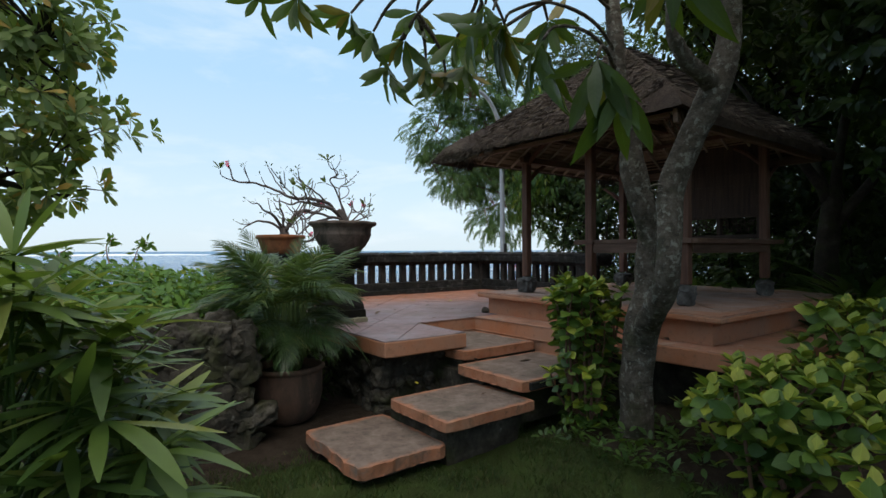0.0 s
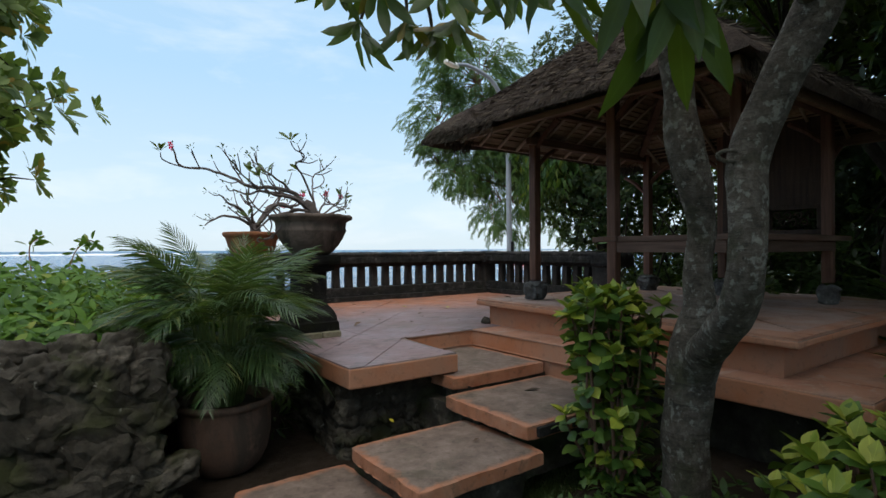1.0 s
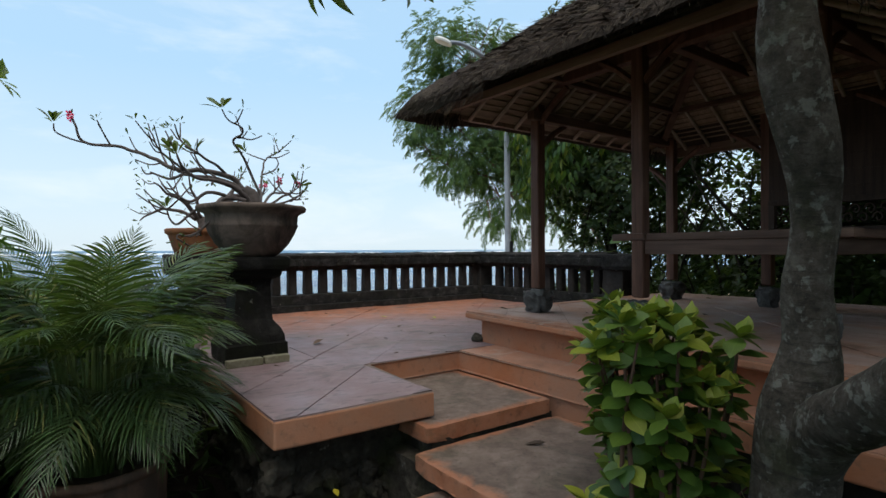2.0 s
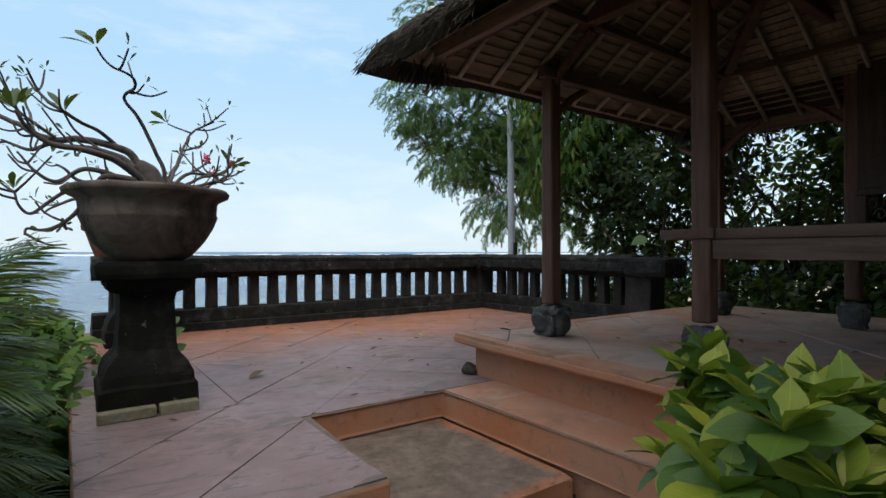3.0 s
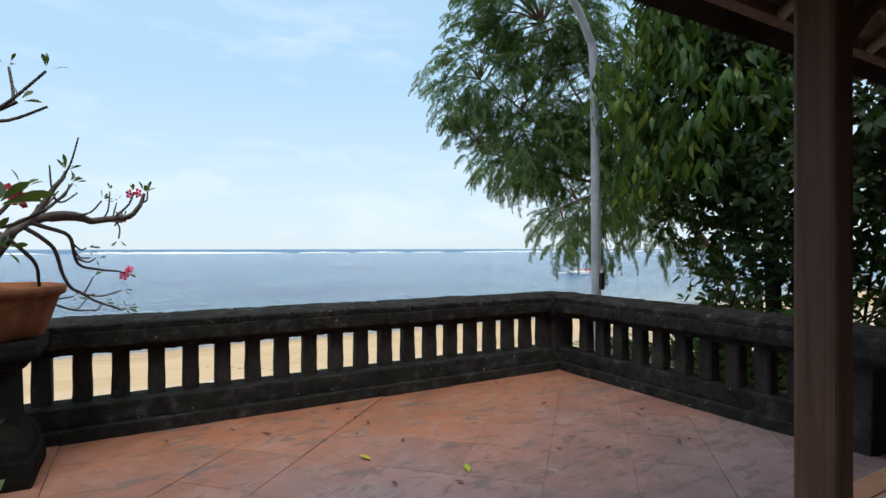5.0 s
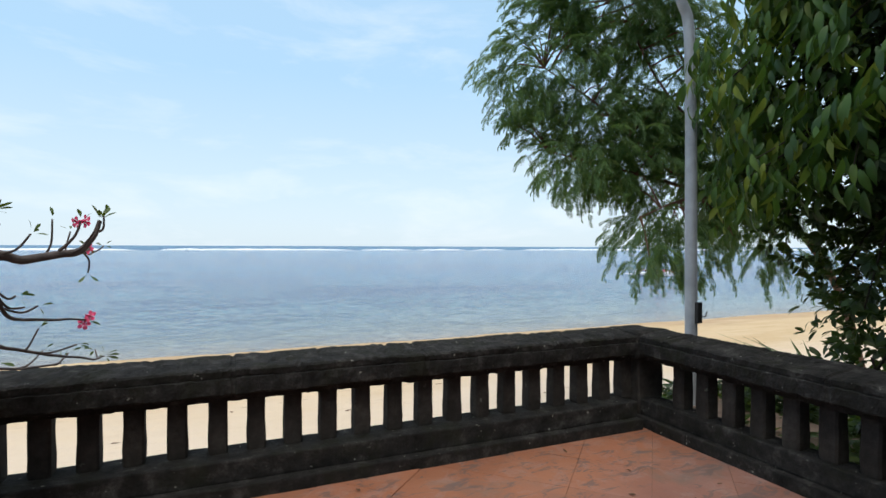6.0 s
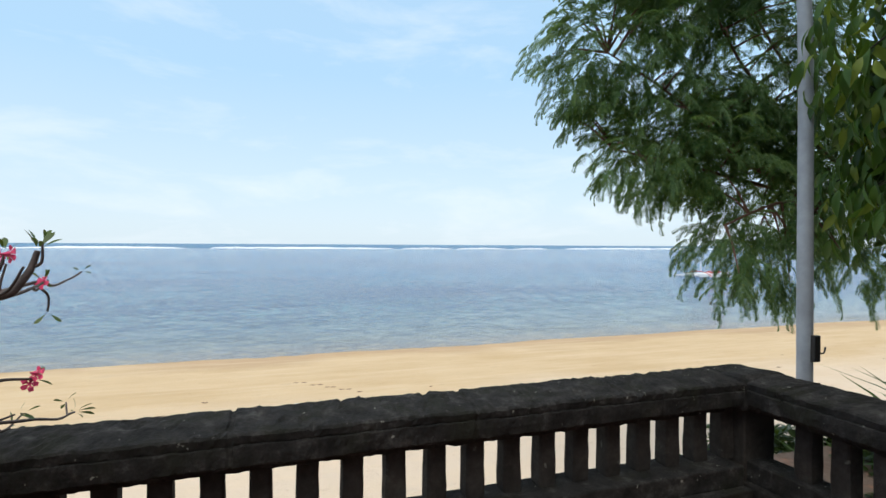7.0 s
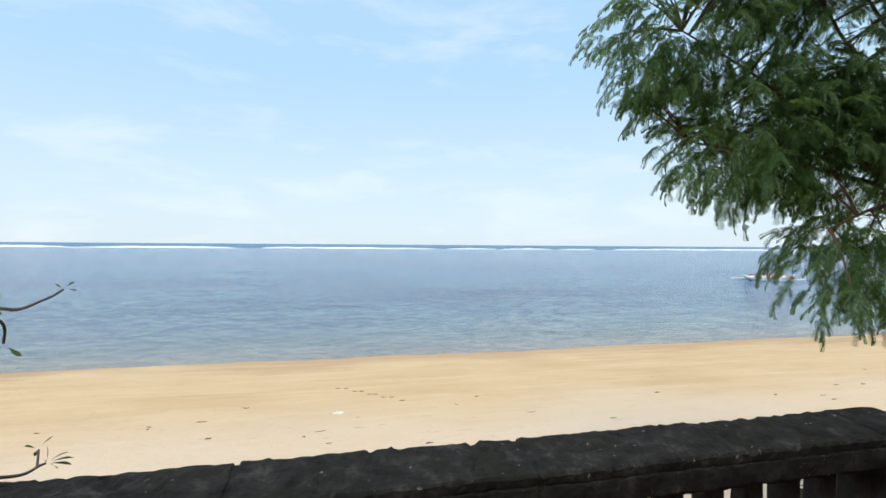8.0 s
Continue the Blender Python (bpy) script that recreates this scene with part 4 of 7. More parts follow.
part("soil", lathe([(0.02, 0.22), (0.305, 0.22), (0.29, 0.24), (0.02, 0.26)], 20, 0.006), M["soil"], pot2, "dark potting soil")

# big clay pot in the recess below the terrace
pot3 = thing("plant_pot", (2.43, 5.36, 0.045), "large round brown clay pot standing on soil", "plant pot")
part("pot", lathe([(0.14, 0.0), (0.18, 0.012), (0.225, 0.05), (0.268, 0.14), (0.288, 0.25), (0.292, 0.35), (0.288, 0.425), (0.292, 0.44), (0.308, 0.45), (0.310, 0.472), (0.295, 0.484), (0.272, 0.48), (0.262, 0.43)], 40, 0.004, 3.0), M["brown_clay"], pot3, "", True)
part("soil", lathe([(0.02, 0.41), (0.27, 0.41), (0.26, 0.43), (0.02, 0.45)], 20, 0.008), M["soil"], pot3, "dark potting soil")

# ---- rock walls ----


def rock_mesh(seed, flat=0.8, detail=2):
    bm = bmesh.new()
    bmesh.ops.create_icosphere(bm, subdivisions=detail, radius=0.5)
    off = Vector((seed * 5.1, seed * 2.3, seed))
    for v in bm.verts:
        d = v.co.normalized()
        v.co = Vector([math.copysign(abs(c) ** 0.85, c) for c in d]) * 0.5
        v.co *= 1 + 0.34 * noise.noise(d * 1.6 + off) + 0.20 * noise.noise(d * 3.6 + off) + 0.13 * noise.noise(d * 8.0 + off) + 0.08 * noise.noise(d * 17.0 + off)
        v.co.z *= flat
    me = bpy.data.meshes.new("stone")
    bm.to_mesh(me)
    bm.free()
    me.polygons.foreach_set("use_smooth", [True] * len(me.polygons))
    me.materials.append(M["coral"])
    return me


ROCKS = [rock_mesh(k + 0.5, 0.9, 4) for k in range(8)]


def rock_face(parent, origin, along, out, length, tall, size, seed, skip=0.0):
    """Uneven stones set in rows on an upright face."""
    rng = random.Random(seed)
    z = 0.0
    along, out = Vector(along), Vector(out)
    while z < tall:
        h = size * rng.uniform(0.75, 1.2)
        u = rng.uniform(-0.5, 0) * size
        while u < length:
            w = size * rng.uniform(0.65, 1.5)
            if rng.random() >= skip:
                ob = part("stone", ROCKS[rng.randrange(8)], None, parent)
                at = Vector(origin) + along * (u + w / 2) + Vector((0, 0, min(z + h / 2, tall - h * 0.35))) + out * rng.uniform(-0.035, 0.045)
                turn = math.atan2(along.y, along.x)
                ob.matrix_basis = Matrix.Translation(at - parent.location) @ Matrix.Rotation(turn, 4, "Z") @ Matrix.Rotation(rng.uniform(-0.6, 0.6), 4, "Y") @ Matrix.Diagonal((w * 1.12, size * rng.uniform(0.7, 1.0), h * 1.2, 1))
            u += w
        z += h * 0.92


rock_wall = thing("rock_wall", (0, 0, 0), "rough mossy coral-stone retaining wall", "wall", "", "structure")
core_bm = box((-4.0, 4.90, -0.1), (1.99, 5.7, 0.93), 0.03, 0.045, 0.055, 3.0, 6.0)
wobble(core_bm, 0.028, 19.0, 5.0)
part("wall_core", core_bm, M["coral"], rock_wall, "rough bedded stone mass")
part("wall_return", box((1.25, 5.4, -0.1), (2.00, 9.2, 0.93), 0.02, 0.14, 0.05, 6.0, 5.0), M["coral"], rock_wall)
rock_face(rock_wall, (-0.6, 5.0, -0.02), (1, 0, 0), (0, -1, 0), 2.55, 0.97, 0.21, 11, 0.12)
rock_face(rock_wall, (1.93, 4.97, -0.02), (0, 1, 0), (1, 0, 0), 0.9, 0.97, 0.19, 12)
rock_face(rock_wall, (-0.6, 5.25, 0.80), (1, 0, 0), (0, -1, 0), 2.5, 0.2, 0.18, 14)
under = thing("retaining_wall", (0, 0, 0), "dark coral-stone wall below the terrace edge", "wall", "", "structure")
rock_face(under, (3.14, 5.05, -0.05), (1, 0, 0), (0, -1, 0), 0.88, 0.62, 0.115, 21)
rock_face(under, (3.20, 5.05, -0.05), (0, 1, 0), (-1, 0, 0), 2.2, 0.62, 0.16, 22)
rock_face(under, (3.93, 5.05, 0.0), (0, 1, 0), (1, 0, 0), 0.6, 0.58, 0.12, 23)

bm = bmesh.new()
bmesh.ops.create_icosphere(bm, subdivisions=4, radius=0.5)
for v in bm.verts:
    v.co = Vector((v.co.x * 0.10, v.co.y * 0.13, (v.co.z + 0.3) * 0.085))
wobble(bm, 0.018, 16.0, 3.0)
wobble(bm, 0.008, 45.0, 6.0)
moss = solid("corner_stone", bm, M["coral"], "small mossy lump of stone at the platform corner", "stone", smooth=True)
moss.location = (5.185, 5.89, FLOOR - 0.004)

# ---- the pavilion ----
pav = thing("pavilion", (0, 0, 0), "open timber pavilion with a shaggy thatched roof", "pavilion")
POSTS = [(5.55, 5.52, 0.088), (5.47, 4.50, 0.088), (5.52, 3.47, 0.088), (7.50, 5.46, 0.088), (7.42, 4.50, 0.09), (7.25, 3.47, 0.09)]
EAVE_Z, SLOPE = 2.53, 0.64
RX0, RX1, RY0, RY1 = 4.58, 7.62, 3.05, 5.72        # outer edge of the roof boards
CX, CY = (RX0 + RX1) / 2, (RY0 + RY1) / 2
RIDGE = (RX1 - RX0 - (RY1 - RY0)) / 2                # half the ridge's length


def under_roof(x, y):
    """Height of the roof's underside."""
    d = min(x - RX0, RX1 - x, y - RY0, RY1 - y)
    return EAVE_Z + SLOPE * d


def foot_stone(seed):
    bm = bmesh.new()
    bmesh.ops.create_icosphere(bm, subdivisions=4, radius=0.5)
    off = Vector((seed * 2.1, seed, 4))
    for v in bm.verts:
        d = v.co.normalized()
        v.co = Vector([math.copysign(abs(c) ** 0.6, c) for c in d]) * 0.5
        v.co.x *= 0.172 * (0.8 + 0.35 * (v.co.z + 0.5))
        v.co.y *= 0.172 * (0.8 + 0.35 * (v.co.z + 0.5))
        v.co.z = (v.co.z + 0.46) * 0.20
        v.co += 0.030 * noise.noise_vector(d * 2.4 + off) + 0.011 * noise.noise_vector(d * 6.5 + off)
    return bm


for k, (x, y, w) in enumerate(POSTS):
    st = part("foot_stone", foot_stone(k + 1.0), M["foot_stone"], pav, "rough grey stone under the post", True)
    st.location = (x, y, DECK - 0.008)
    st.scale = (1.2, 1.2, 1.0) if k in (0, 3) else (0.92, 0.92, 0.97)
    top = under_roof(x, y) + 0.10
    post = part("post", box((-w / 2, -w / 2, 0), (w / 2, w / 2, top - DECK - 0.20), 0.012), M["wood"], pav, "reddish-brown square hardwood post")
    post.location = (x, y, DECK + 0.195)
    part("tenon", box((x - w * 0.72, y - w * 0.72, 1.60 - 0.02), (x + w * 0.72, y + w * 0.72, 1.61), 0.002), M["wood"], pav) if k in (1, 2, 4, 5) else None

# beams on the posts, and braces
BZ = EAVE_Z + 0.50
for a, b in ((0, 3), (2, 5), (1, 4)):
    (xa, ya, _), (xb, yb, _) = POSTS[a], POSTS[b]
    z = under_roof(xa, ya) - 0.005 if a != 1 else BZ
    part("tie_beam", box((xa - 0.12, (ya + yb) / 2 - 0.035, z - 0.075), (xb + 0.12, (ya + yb) / 2 + 0.035, z), 0.008), M["beam"], pav)
for x in (5.52, 7.40):
    z = EAVE_Z + 0.36
    part("wall_plate", box((x - 0.04, 3.25, z - 0.080), (x + 0.04, 5.60, z), 0.008), M["wood"], pav)
for x, y, w in POSTS:
    for dx, dy in ((0.34, 0), (-0.34, 0), (0, 0.32), (0, -0.32)):
        if not (3.2 < y + dy < 5.8 and 5.3 < x + dx < 7.7) or (x > 7 and dx < 0):
            continue
        bm = bmesh.new()
        zt = min(under_roof(x + dx, y + dy), EAVE_Z + 0.4) - 0.10
        tube_into(bm, [(x, y, zt - 0.22), (x + dx * 0.55, y + dy * 0.55, zt - 0.06), (x + dx, y + dy, zt + 0.03)], [0.028, 0.026, 0.024], 6)
        part("brace", bm, M["wood"], pav)

# the raised day bed between the posts: side rails, cross rail, boards
bed = part("day_bed_rail", box((5.41, 4.43, 1.565), (7.62, 4.63, 1.612), 0.006), M["beam"], pav, "weathered plank of the raised day bed")
part("day_bed_rail", box((5.41, 3.36, 1.565), (7.50, 3.54, 1.612), 0.006), M["beam"], pav)
part("day_bed_apron", box((5.55, 4.52, 1.472), (7.40, 4.56, 1.561), 0.004), M["beam"], pav)
part("day_bed_apron", box((5.55, 3.41, 1.472), (7.25, 3.45, 1.561), 0.004), M["beam"], pav)
part("day_bed_rail", box((5.43, 3.30, 1.563), (5.58, 4.70, 1.610), 0.006), M["beam"], pav)
part("day_bed_apron", box((5.44, 3.52, 1.472), (5.48, 4.45, 1.561), 0.004), M["beam"], pav)
part("day_bed_rail", box((7.27, 3.40, 1.563), (7.42, 4.60, 1.610), 0.006), M["beam"], pav)
for k in range(10):
    y = 3.56 + k * 0.087
    part("bed_slat", box((5.55, y, 1.572), (7.26, y + 0.078, 1.598), 0.004), M["beam"], pav)

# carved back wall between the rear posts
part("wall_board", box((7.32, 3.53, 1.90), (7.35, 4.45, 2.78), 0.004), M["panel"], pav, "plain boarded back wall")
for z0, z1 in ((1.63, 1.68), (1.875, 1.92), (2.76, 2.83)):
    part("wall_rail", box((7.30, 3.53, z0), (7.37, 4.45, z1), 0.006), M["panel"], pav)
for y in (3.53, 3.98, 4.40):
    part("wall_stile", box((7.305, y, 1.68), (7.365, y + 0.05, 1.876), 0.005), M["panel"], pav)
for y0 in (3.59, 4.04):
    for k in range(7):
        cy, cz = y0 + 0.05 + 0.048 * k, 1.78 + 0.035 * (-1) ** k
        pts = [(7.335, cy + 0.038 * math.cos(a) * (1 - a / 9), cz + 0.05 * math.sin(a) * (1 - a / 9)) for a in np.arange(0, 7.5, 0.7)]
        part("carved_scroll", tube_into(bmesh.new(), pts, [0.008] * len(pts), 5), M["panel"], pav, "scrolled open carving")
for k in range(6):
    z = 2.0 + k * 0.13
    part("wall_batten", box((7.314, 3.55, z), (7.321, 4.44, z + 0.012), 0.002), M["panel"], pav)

# roof: lining, thatch, boards, rafters
roof = part("roof", box((CX - RIDGE - 0.08, CY - 0.02, EAVE_Z + SLOPE * 1.5 - 0.02), (CX + RIDGE + 0.08, CY + 0.02, EAVE_Z + SLOPE * 1.5 + 0.02), 0.004), M["beam"], pav, "thatched hip roof on bamboo rafters")


def hip_surface(grow, lift, cuts, amp, seed, soft=0.0, steep=0.0):
    """A hip roof's skin: eaves grown outwards, lifted along z, uneven."""
    bm = bmesh.new()
    n = cuts
    x0, x1, y0, y1 = RX0 - grow, RX1 + grow, RY0 - grow, RY1 + grow
    vs = [[None] * (n + 1) for _ in range(n + 1)]
    for j in range(n + 1):
        for i in range(n + 1):
            x, y = x0 + (x1 - x0) * i / n, y0 + (y1 - y0) * j / n
            d = min(x - x0, x1 - x, y - y0, y1 - y)
            z = EAVE_Z + SLOPE * (d - grow) + lift + steep * max(0.0, d - 0.1)
            if grow and y1 - y < 0.5:                  # the sea side is cut a little higher
                z += 0.055 * (1 - (y1 - y) / 0.5) * max(0.0, min(1.0, (x - RX0 - 0.1) / 0.5))
            if grow:                                   # the corners are drawn out a little
                c = max(0.0, 1 - min(math.hypot(x - a, y - y1) for a in (x0, x1)) / 0.7)
                x, y = x + math.copysign(0.03 * c * c, x - CX), y + math.copysign(0.14 * c * c, y - CY)
                z += (0.13 * c * c - 0.17 * c ** 7) if soft else (0.03 * c * c + 0.02 * c ** 6)
            if grow and not soft and x - x0 < 0.3:     # trimmed thin over the landward boards
                z += 0.085 * (1 - (x - x0) / 0.3) * max(0.0, min(1.0, (y1 - y - 0.35) / 0.4))
            if soft:
                z -= soft * math.exp(-d / 0.12)
                z += amp * noise.noise(Vector((x * 7, y * 7, seed))) + amp * 1.4 * noise.noise(Vector((x * 2.2, y * 2.2, seed)))
            vs[j][i] = bm.verts.new((x, y, z))
    for j in range(n):
        for i in range(n):
            bm.faces.new((vs[j][i], vs[j][i + 1], vs[j + 1][i + 1], vs[j + 1][i]))
    return bm, vs, n


bm, _, _ = hip_surface(0.0, 0.035, 24, 0, 0)
part("lining", bm, M["mat"], roof, "brown woven lining under the thatch")
bm, tops, n = hip_surface(0.13, 0.20, 84, 0.018, 3.0, 0.085, 0.14)
bm2, lows, _ = hip_surface(0.11, 0.03, 84, 0.0, 5.0)
low_of = [[bm.verts.new(v.co) for v in row] for row in lows]
bm2.free()
for k in range(n):
    for (j0, i0), (j1, i1) in (((0, k), (0, k + 1)), ((n, k + 1), (n, k)), ((k + 1, 0), (k, 0)), ((k, n), (k + 1, n))):
        bm.faces.new((low_of[j0][i0], low_of[j1][i1], tops[j1][i1], tops[j0][i0]))
for j in range(n):
    for i in range(n):
        if min(i, j, n - 1 - i, n - 1 - j) < 9:
            bm.faces.new((low_of[j][i + 1], low_of[j][i], low_of[j + 1][i], low_of[j + 1][i + 1]))
loose = [v for v in bm.verts if not v.link_faces]
bmesh.ops.delete(bm, geom=loose, context="VERTS")
part("thatch", bm, M["thatch"], roof, "thick weathered grey-brown thatch")

# straw ends: a fringe at the eaves and tufts over the slopes
rng = random.Random(8)
rows = []
for k in range(9000):
    side = rng.randrange(4)
    u = rng.uniform(0.09, 0.91)
    g = rng.uniform(0.03, 0.125)
    x, y, out = ((RX0 - g, RY0 + u * (RY1 - RY0), (-1, 0)), (RX1 + g, RY0 + u * (RY1 - RY0), (1, 0)), (RX0 + u * (RX1 - RX0), RY0 - g, (0, -1)), (RX0 + u * (RX1 - RX0), RY1 + g, (0, 1)))[side]
    z = EAVE_Z + rng.uniform((0.062, -0.035, 0.062, 0.06)[side], 0.11)
    d = Vector((out[0] * 0.7 + rng.gauss(0, 0.3), out[1] * 0.7 + rng.gauss(0, 0.3), -0.9 + rng.gauss(0, 0.3)))
    rows.append((aim(d, (0, 0, 1), rng.uniform(0, 3)) * rng.uniform(0.025, 0.085), (x, y, z)))
for cx, cy in ((RX0, RY1), (RX0, RY0), (RX1, RY1)):
    for k in range(260):
        d = Vector((math.copysign(0.12, cx - CX) + rng.gauss(0, 0.22), math.copysign(0.2, cy - CY) + rng.gauss(0, 0.22), -0.9))
        rows.append((aim(d, (0, 0, 1), rng.uniform(0, 3)) * rng.uniform(0.05, 0.11), (cx + math.copysign(1, CX - cx) * rng.uniform(0.02, 0.30), cy + math.copysign(1, cy - CY) * rng.uniform(-0.08, 0.12), EAVE_Z + rng.uniform(-0.02, 0.05))))
for side in (-1, 1):                                   # ragged rim round the seaward corners
    for k in range(420):
        u = rng.uniform(0.0, 0.9)
        c = max(0.0, 1 - u / 0.7)
        x = (RX0 if side < 0 else RX1) + side * (0.125 + 0.03 * c * c)
        at = (x, RY1 + 0.12 + 0.14 * c * c - u, EAVE_Z + rng.uniform(-0.05, 0.10) + 0.06 * c * c)
        d = Vector((side * 0.45 + rng.gauss(0, 0.3), 0.35 + rng.gauss(0, 0.35), -0.8 + rng.gauss(0, 0.25)))
        rows.append((aim(d, (0, 0, 1), rng.uniform(0, 3)) * rng.uniform(0.03, 0.075), at))
for k in range(15000):
    x, y = rng.uniform(RX0 - 0.08, RX1 + 0.08), rng.uniform(RY0 - 0.08, RY1 + 0.08)
    if min(math.hypot(x - a, y - b) for a in (RX0 - 0.13, RX1 + 0.13) for b in (RY0 - 0.13, RY1 + 0.13)) < 0.32:
        continue
    ds = {(-1, 0): x - RX0, (1, 0): RX1 - x, (0, -1): y - RY0, (0, 1): RY1 - y}
    out, dmin = min(ds.items(), key=lambda t: t[1])
    z = EAVE_Z + (SLOPE + 0.14) * dmin + 0.205 - 0.085 * math.exp(-(dmin + 0.1) / 0.12) + 0.018 * noise.noise(Vector((x * 7, y * 7, 3.0))) + 0.025 * noise.noise(Vector((x * 2.2, y * 2.2, 3.0)))
    d = Vector((out[0] + rng.gauss(0, 0.35), out[1] + rng.gauss(0, 0.35), -SLOPE + rng.gauss(0.12, 0.12)))
    rows.append((aim(d, (0, 0, 1), rng.uniform(0, 3)) * rng.uniform(0.06, 0.15), (x, y, z)))
leaves("straw_fringe", leaf_shape((0.035, 0.04, 0.0), 0.2, 0.2), rows, M["straw"], roof, "loose straw ends", "stuff")

# boards under the eaves
SET_IN = 0.13
for (xa, ya), (xb, yb) in (((RX0, RY0), (RX0, RY1)), ((RX1, RY0), (RX1, RY1)), ((RX0, RY0), (RX1, RY0)), ((RX0, RY1), (RX1, RY1))):
    along_x = ya == yb
    t = 0.02
    drop = -0.012 if ya == yb == RY1 else 0.055        # the sea side has only a thin batten
    lo = (xa, ya - t, EAVE_Z - drop) if along_x else (xa - t, ya, EAVE_Z - drop)
    hi = (xb, yb + t, EAVE_Z + 0.055) if along_x else (xb + t, yb, EAVE_Z + 0.055)
    if not along_x:                                    # the thatch wraps over the seaward ends
        hi = (hi[0], hi[1] - 0.14, hi[2])
        if xa == RX0:                                  # and hangs far out over the board on the garden side
            lo, hi = (lo[0] + SET_IN, lo[1] + 0.1, lo[2] + SLOPE * SET_IN), (hi[0] + SET_IN, hi[1], hi[2] + SLOPE * SET_IN)
    elif ya == RY1:
        lo = (lo[0] + 0.16, lo[1], lo[2])
    part("fascia_board", box(lo, hi, 0.004), M["fascia"], roof, "brown eave board")

# bamboo rafters fan from the eaves to the hips and ridge; battens run across them
for side in range(4):
    along_y = side < 2
    lo, hi = (RY0, RY1) if along_y else (RX0, RX1)
    count = int((hi - lo) / 0.235)
    for k in range(count):
        u = lo + (hi - lo) * (k + 0.5) / count
        run = min(u - lo, hi - u, (RY1 - RY0) / 2) if along_y else min(u - lo, hi - u, (RY1 - RY0) / 2)
        a = 0.02 if side else 0.02 + SET_IN
        if run < 0.1 + a:
            continue
        x, y = ((RX0 + a, u), (RX1 - a, u), (u, RY0 + a), (u, RY1 - a))[side]
        dx, dy = ((1, 0), (-1, 0), (0, 1), (0, -1))[side]
        bm = bmesh.new()
        tube_into(bm, [(x, y, EAVE_Z + SLOPE * a + 0.005), (x + dx * run, y + dy * run, EAVE_Z + SLOPE * run + 0.005)], [0.017, 0.015], 7)
        part("rafter", bm, M["bamboo"], roof, "pale split bamboo rafter", True)
    for d in np.arange(0.10, 1.4, 0.052):
        if lo + d > hi - d or side == 0 and d < SET_IN:
            continue
        ends = {0: ((RX0 + d, lo + d), (RX0 + d, hi - d)), 1: ((RX1 - d, lo + d), (RX1 - d, hi - d)), 2: ((lo + d, RY0 + d), (hi - d, RY0 + d)), 3: ((lo + d, RY1 - d), (hi - d, RY1 - d))}[side]
        bm = bmesh.new()
        z = EAVE_Z + SLOPE * d + 0.026
        tube_into(bm, [(*ends[0], z), (*ends[1], z)], [0.008, 0.008], 5)
        part("batten", bm, M["mat"], roof)
for sx, sy in ((RX0, RY0), (RX0, RY1), (RX1, RY0), (RX1, RY1)):
    bm = bmesh.new()
    ex = CX + math.copysign(RIDGE, sx - CX)
    tube_into(bm, [(sx + (ex - sx) * 0.12, sy + (CY - sy) * 0.12, EAVE_Z - 0.03 + SLOPE * 0.16), (ex, CY, EAVE_Z + SLOPE * (RY1 - RY0) / 2 - 0.03)], [0.045, 0.045], 4)
    part("hip_rafter", bm, M["beam"], roof)
for d, h in ((0.52, 0.042),):
    z = EAVE_Z + SLOPE * d - 0.01
    for a, b in (((RX0 + d, RY0 + d), (RX0 + d, RY1 - d)), ((RX1 - d, RY0 + d), (RX1 - d, RY1 - d)), ((RX0 + d, RY0 + d), (RX1 - d, RY0 + d)), ((RX0 + d, RY1 - d), (RX1 - d, RY1 - d))):
        part("purlin", box((a[0] - h / 2, a[1] - h / 2, z - h), (b[0] + h / 2, b[1] + h / 2, z), 0.005), M["beam"], roof)
part("ridge_beam", box((CX - RIDGE - 0.1, CY - 0.05, EAVE_Z + SLOPE * 1.5 - 0.14), (CX + RIDGE + 0.1, CY + 0.05, EAVE_Z + SLOPE * 1.5 - 0.02), 0.006), M["beam"], roof)

# ---- street lamp beyond the terrace ----
lamp = thing("street_lamp", (8.72, 9.24, -0.6), "grey galvanised lamp post with a bent arm", "street lamp")
bm = bmesh.new()
limb_into(bm, [(0.0, 0, 0), (-0.02, 0, 2.4), (-0.05, 0, 4.5), (-0.16, 0.0, 4.95), (-0.45, 0.02, 5.35), (-0.95, 0.05, 5.52), (-1.25, 0.06, 5.50)], [0.055, 0.053, 0.048, 0.044, 0.040, 0.036, 0.032], 12, 6)
part("pole", bm, M["metal"], lamp, "", True)
part("lamp_head", lathe([(0.02, -0.02), (0.07, 0.0), (0.075, 0.03), (0.05, 0.07), (0.02, 0.08)], 16), M["lamp_glass"], lamp, "pale lamp head").matrix_basis = pose(-1.38, 0.06, 5.46, 0, 8, 0) @ Matrix.Diagonal((2.4, 1.0, 1.0, 1))
part("switch_box", box((-0.030, -0.085, 2.06), (0.030, -0.045, 2.25), 0.008), M["black"], lamp, "small black box")
bm = bmesh.new()
limb_into(bm, [(0.02, -0.06, 2.13), (0.09, -0.06, 2.115), (0.11, -0.06, 2.16)], [0.006] * 3, 5, 4)
part("wire", bm, M["black"], lamp)

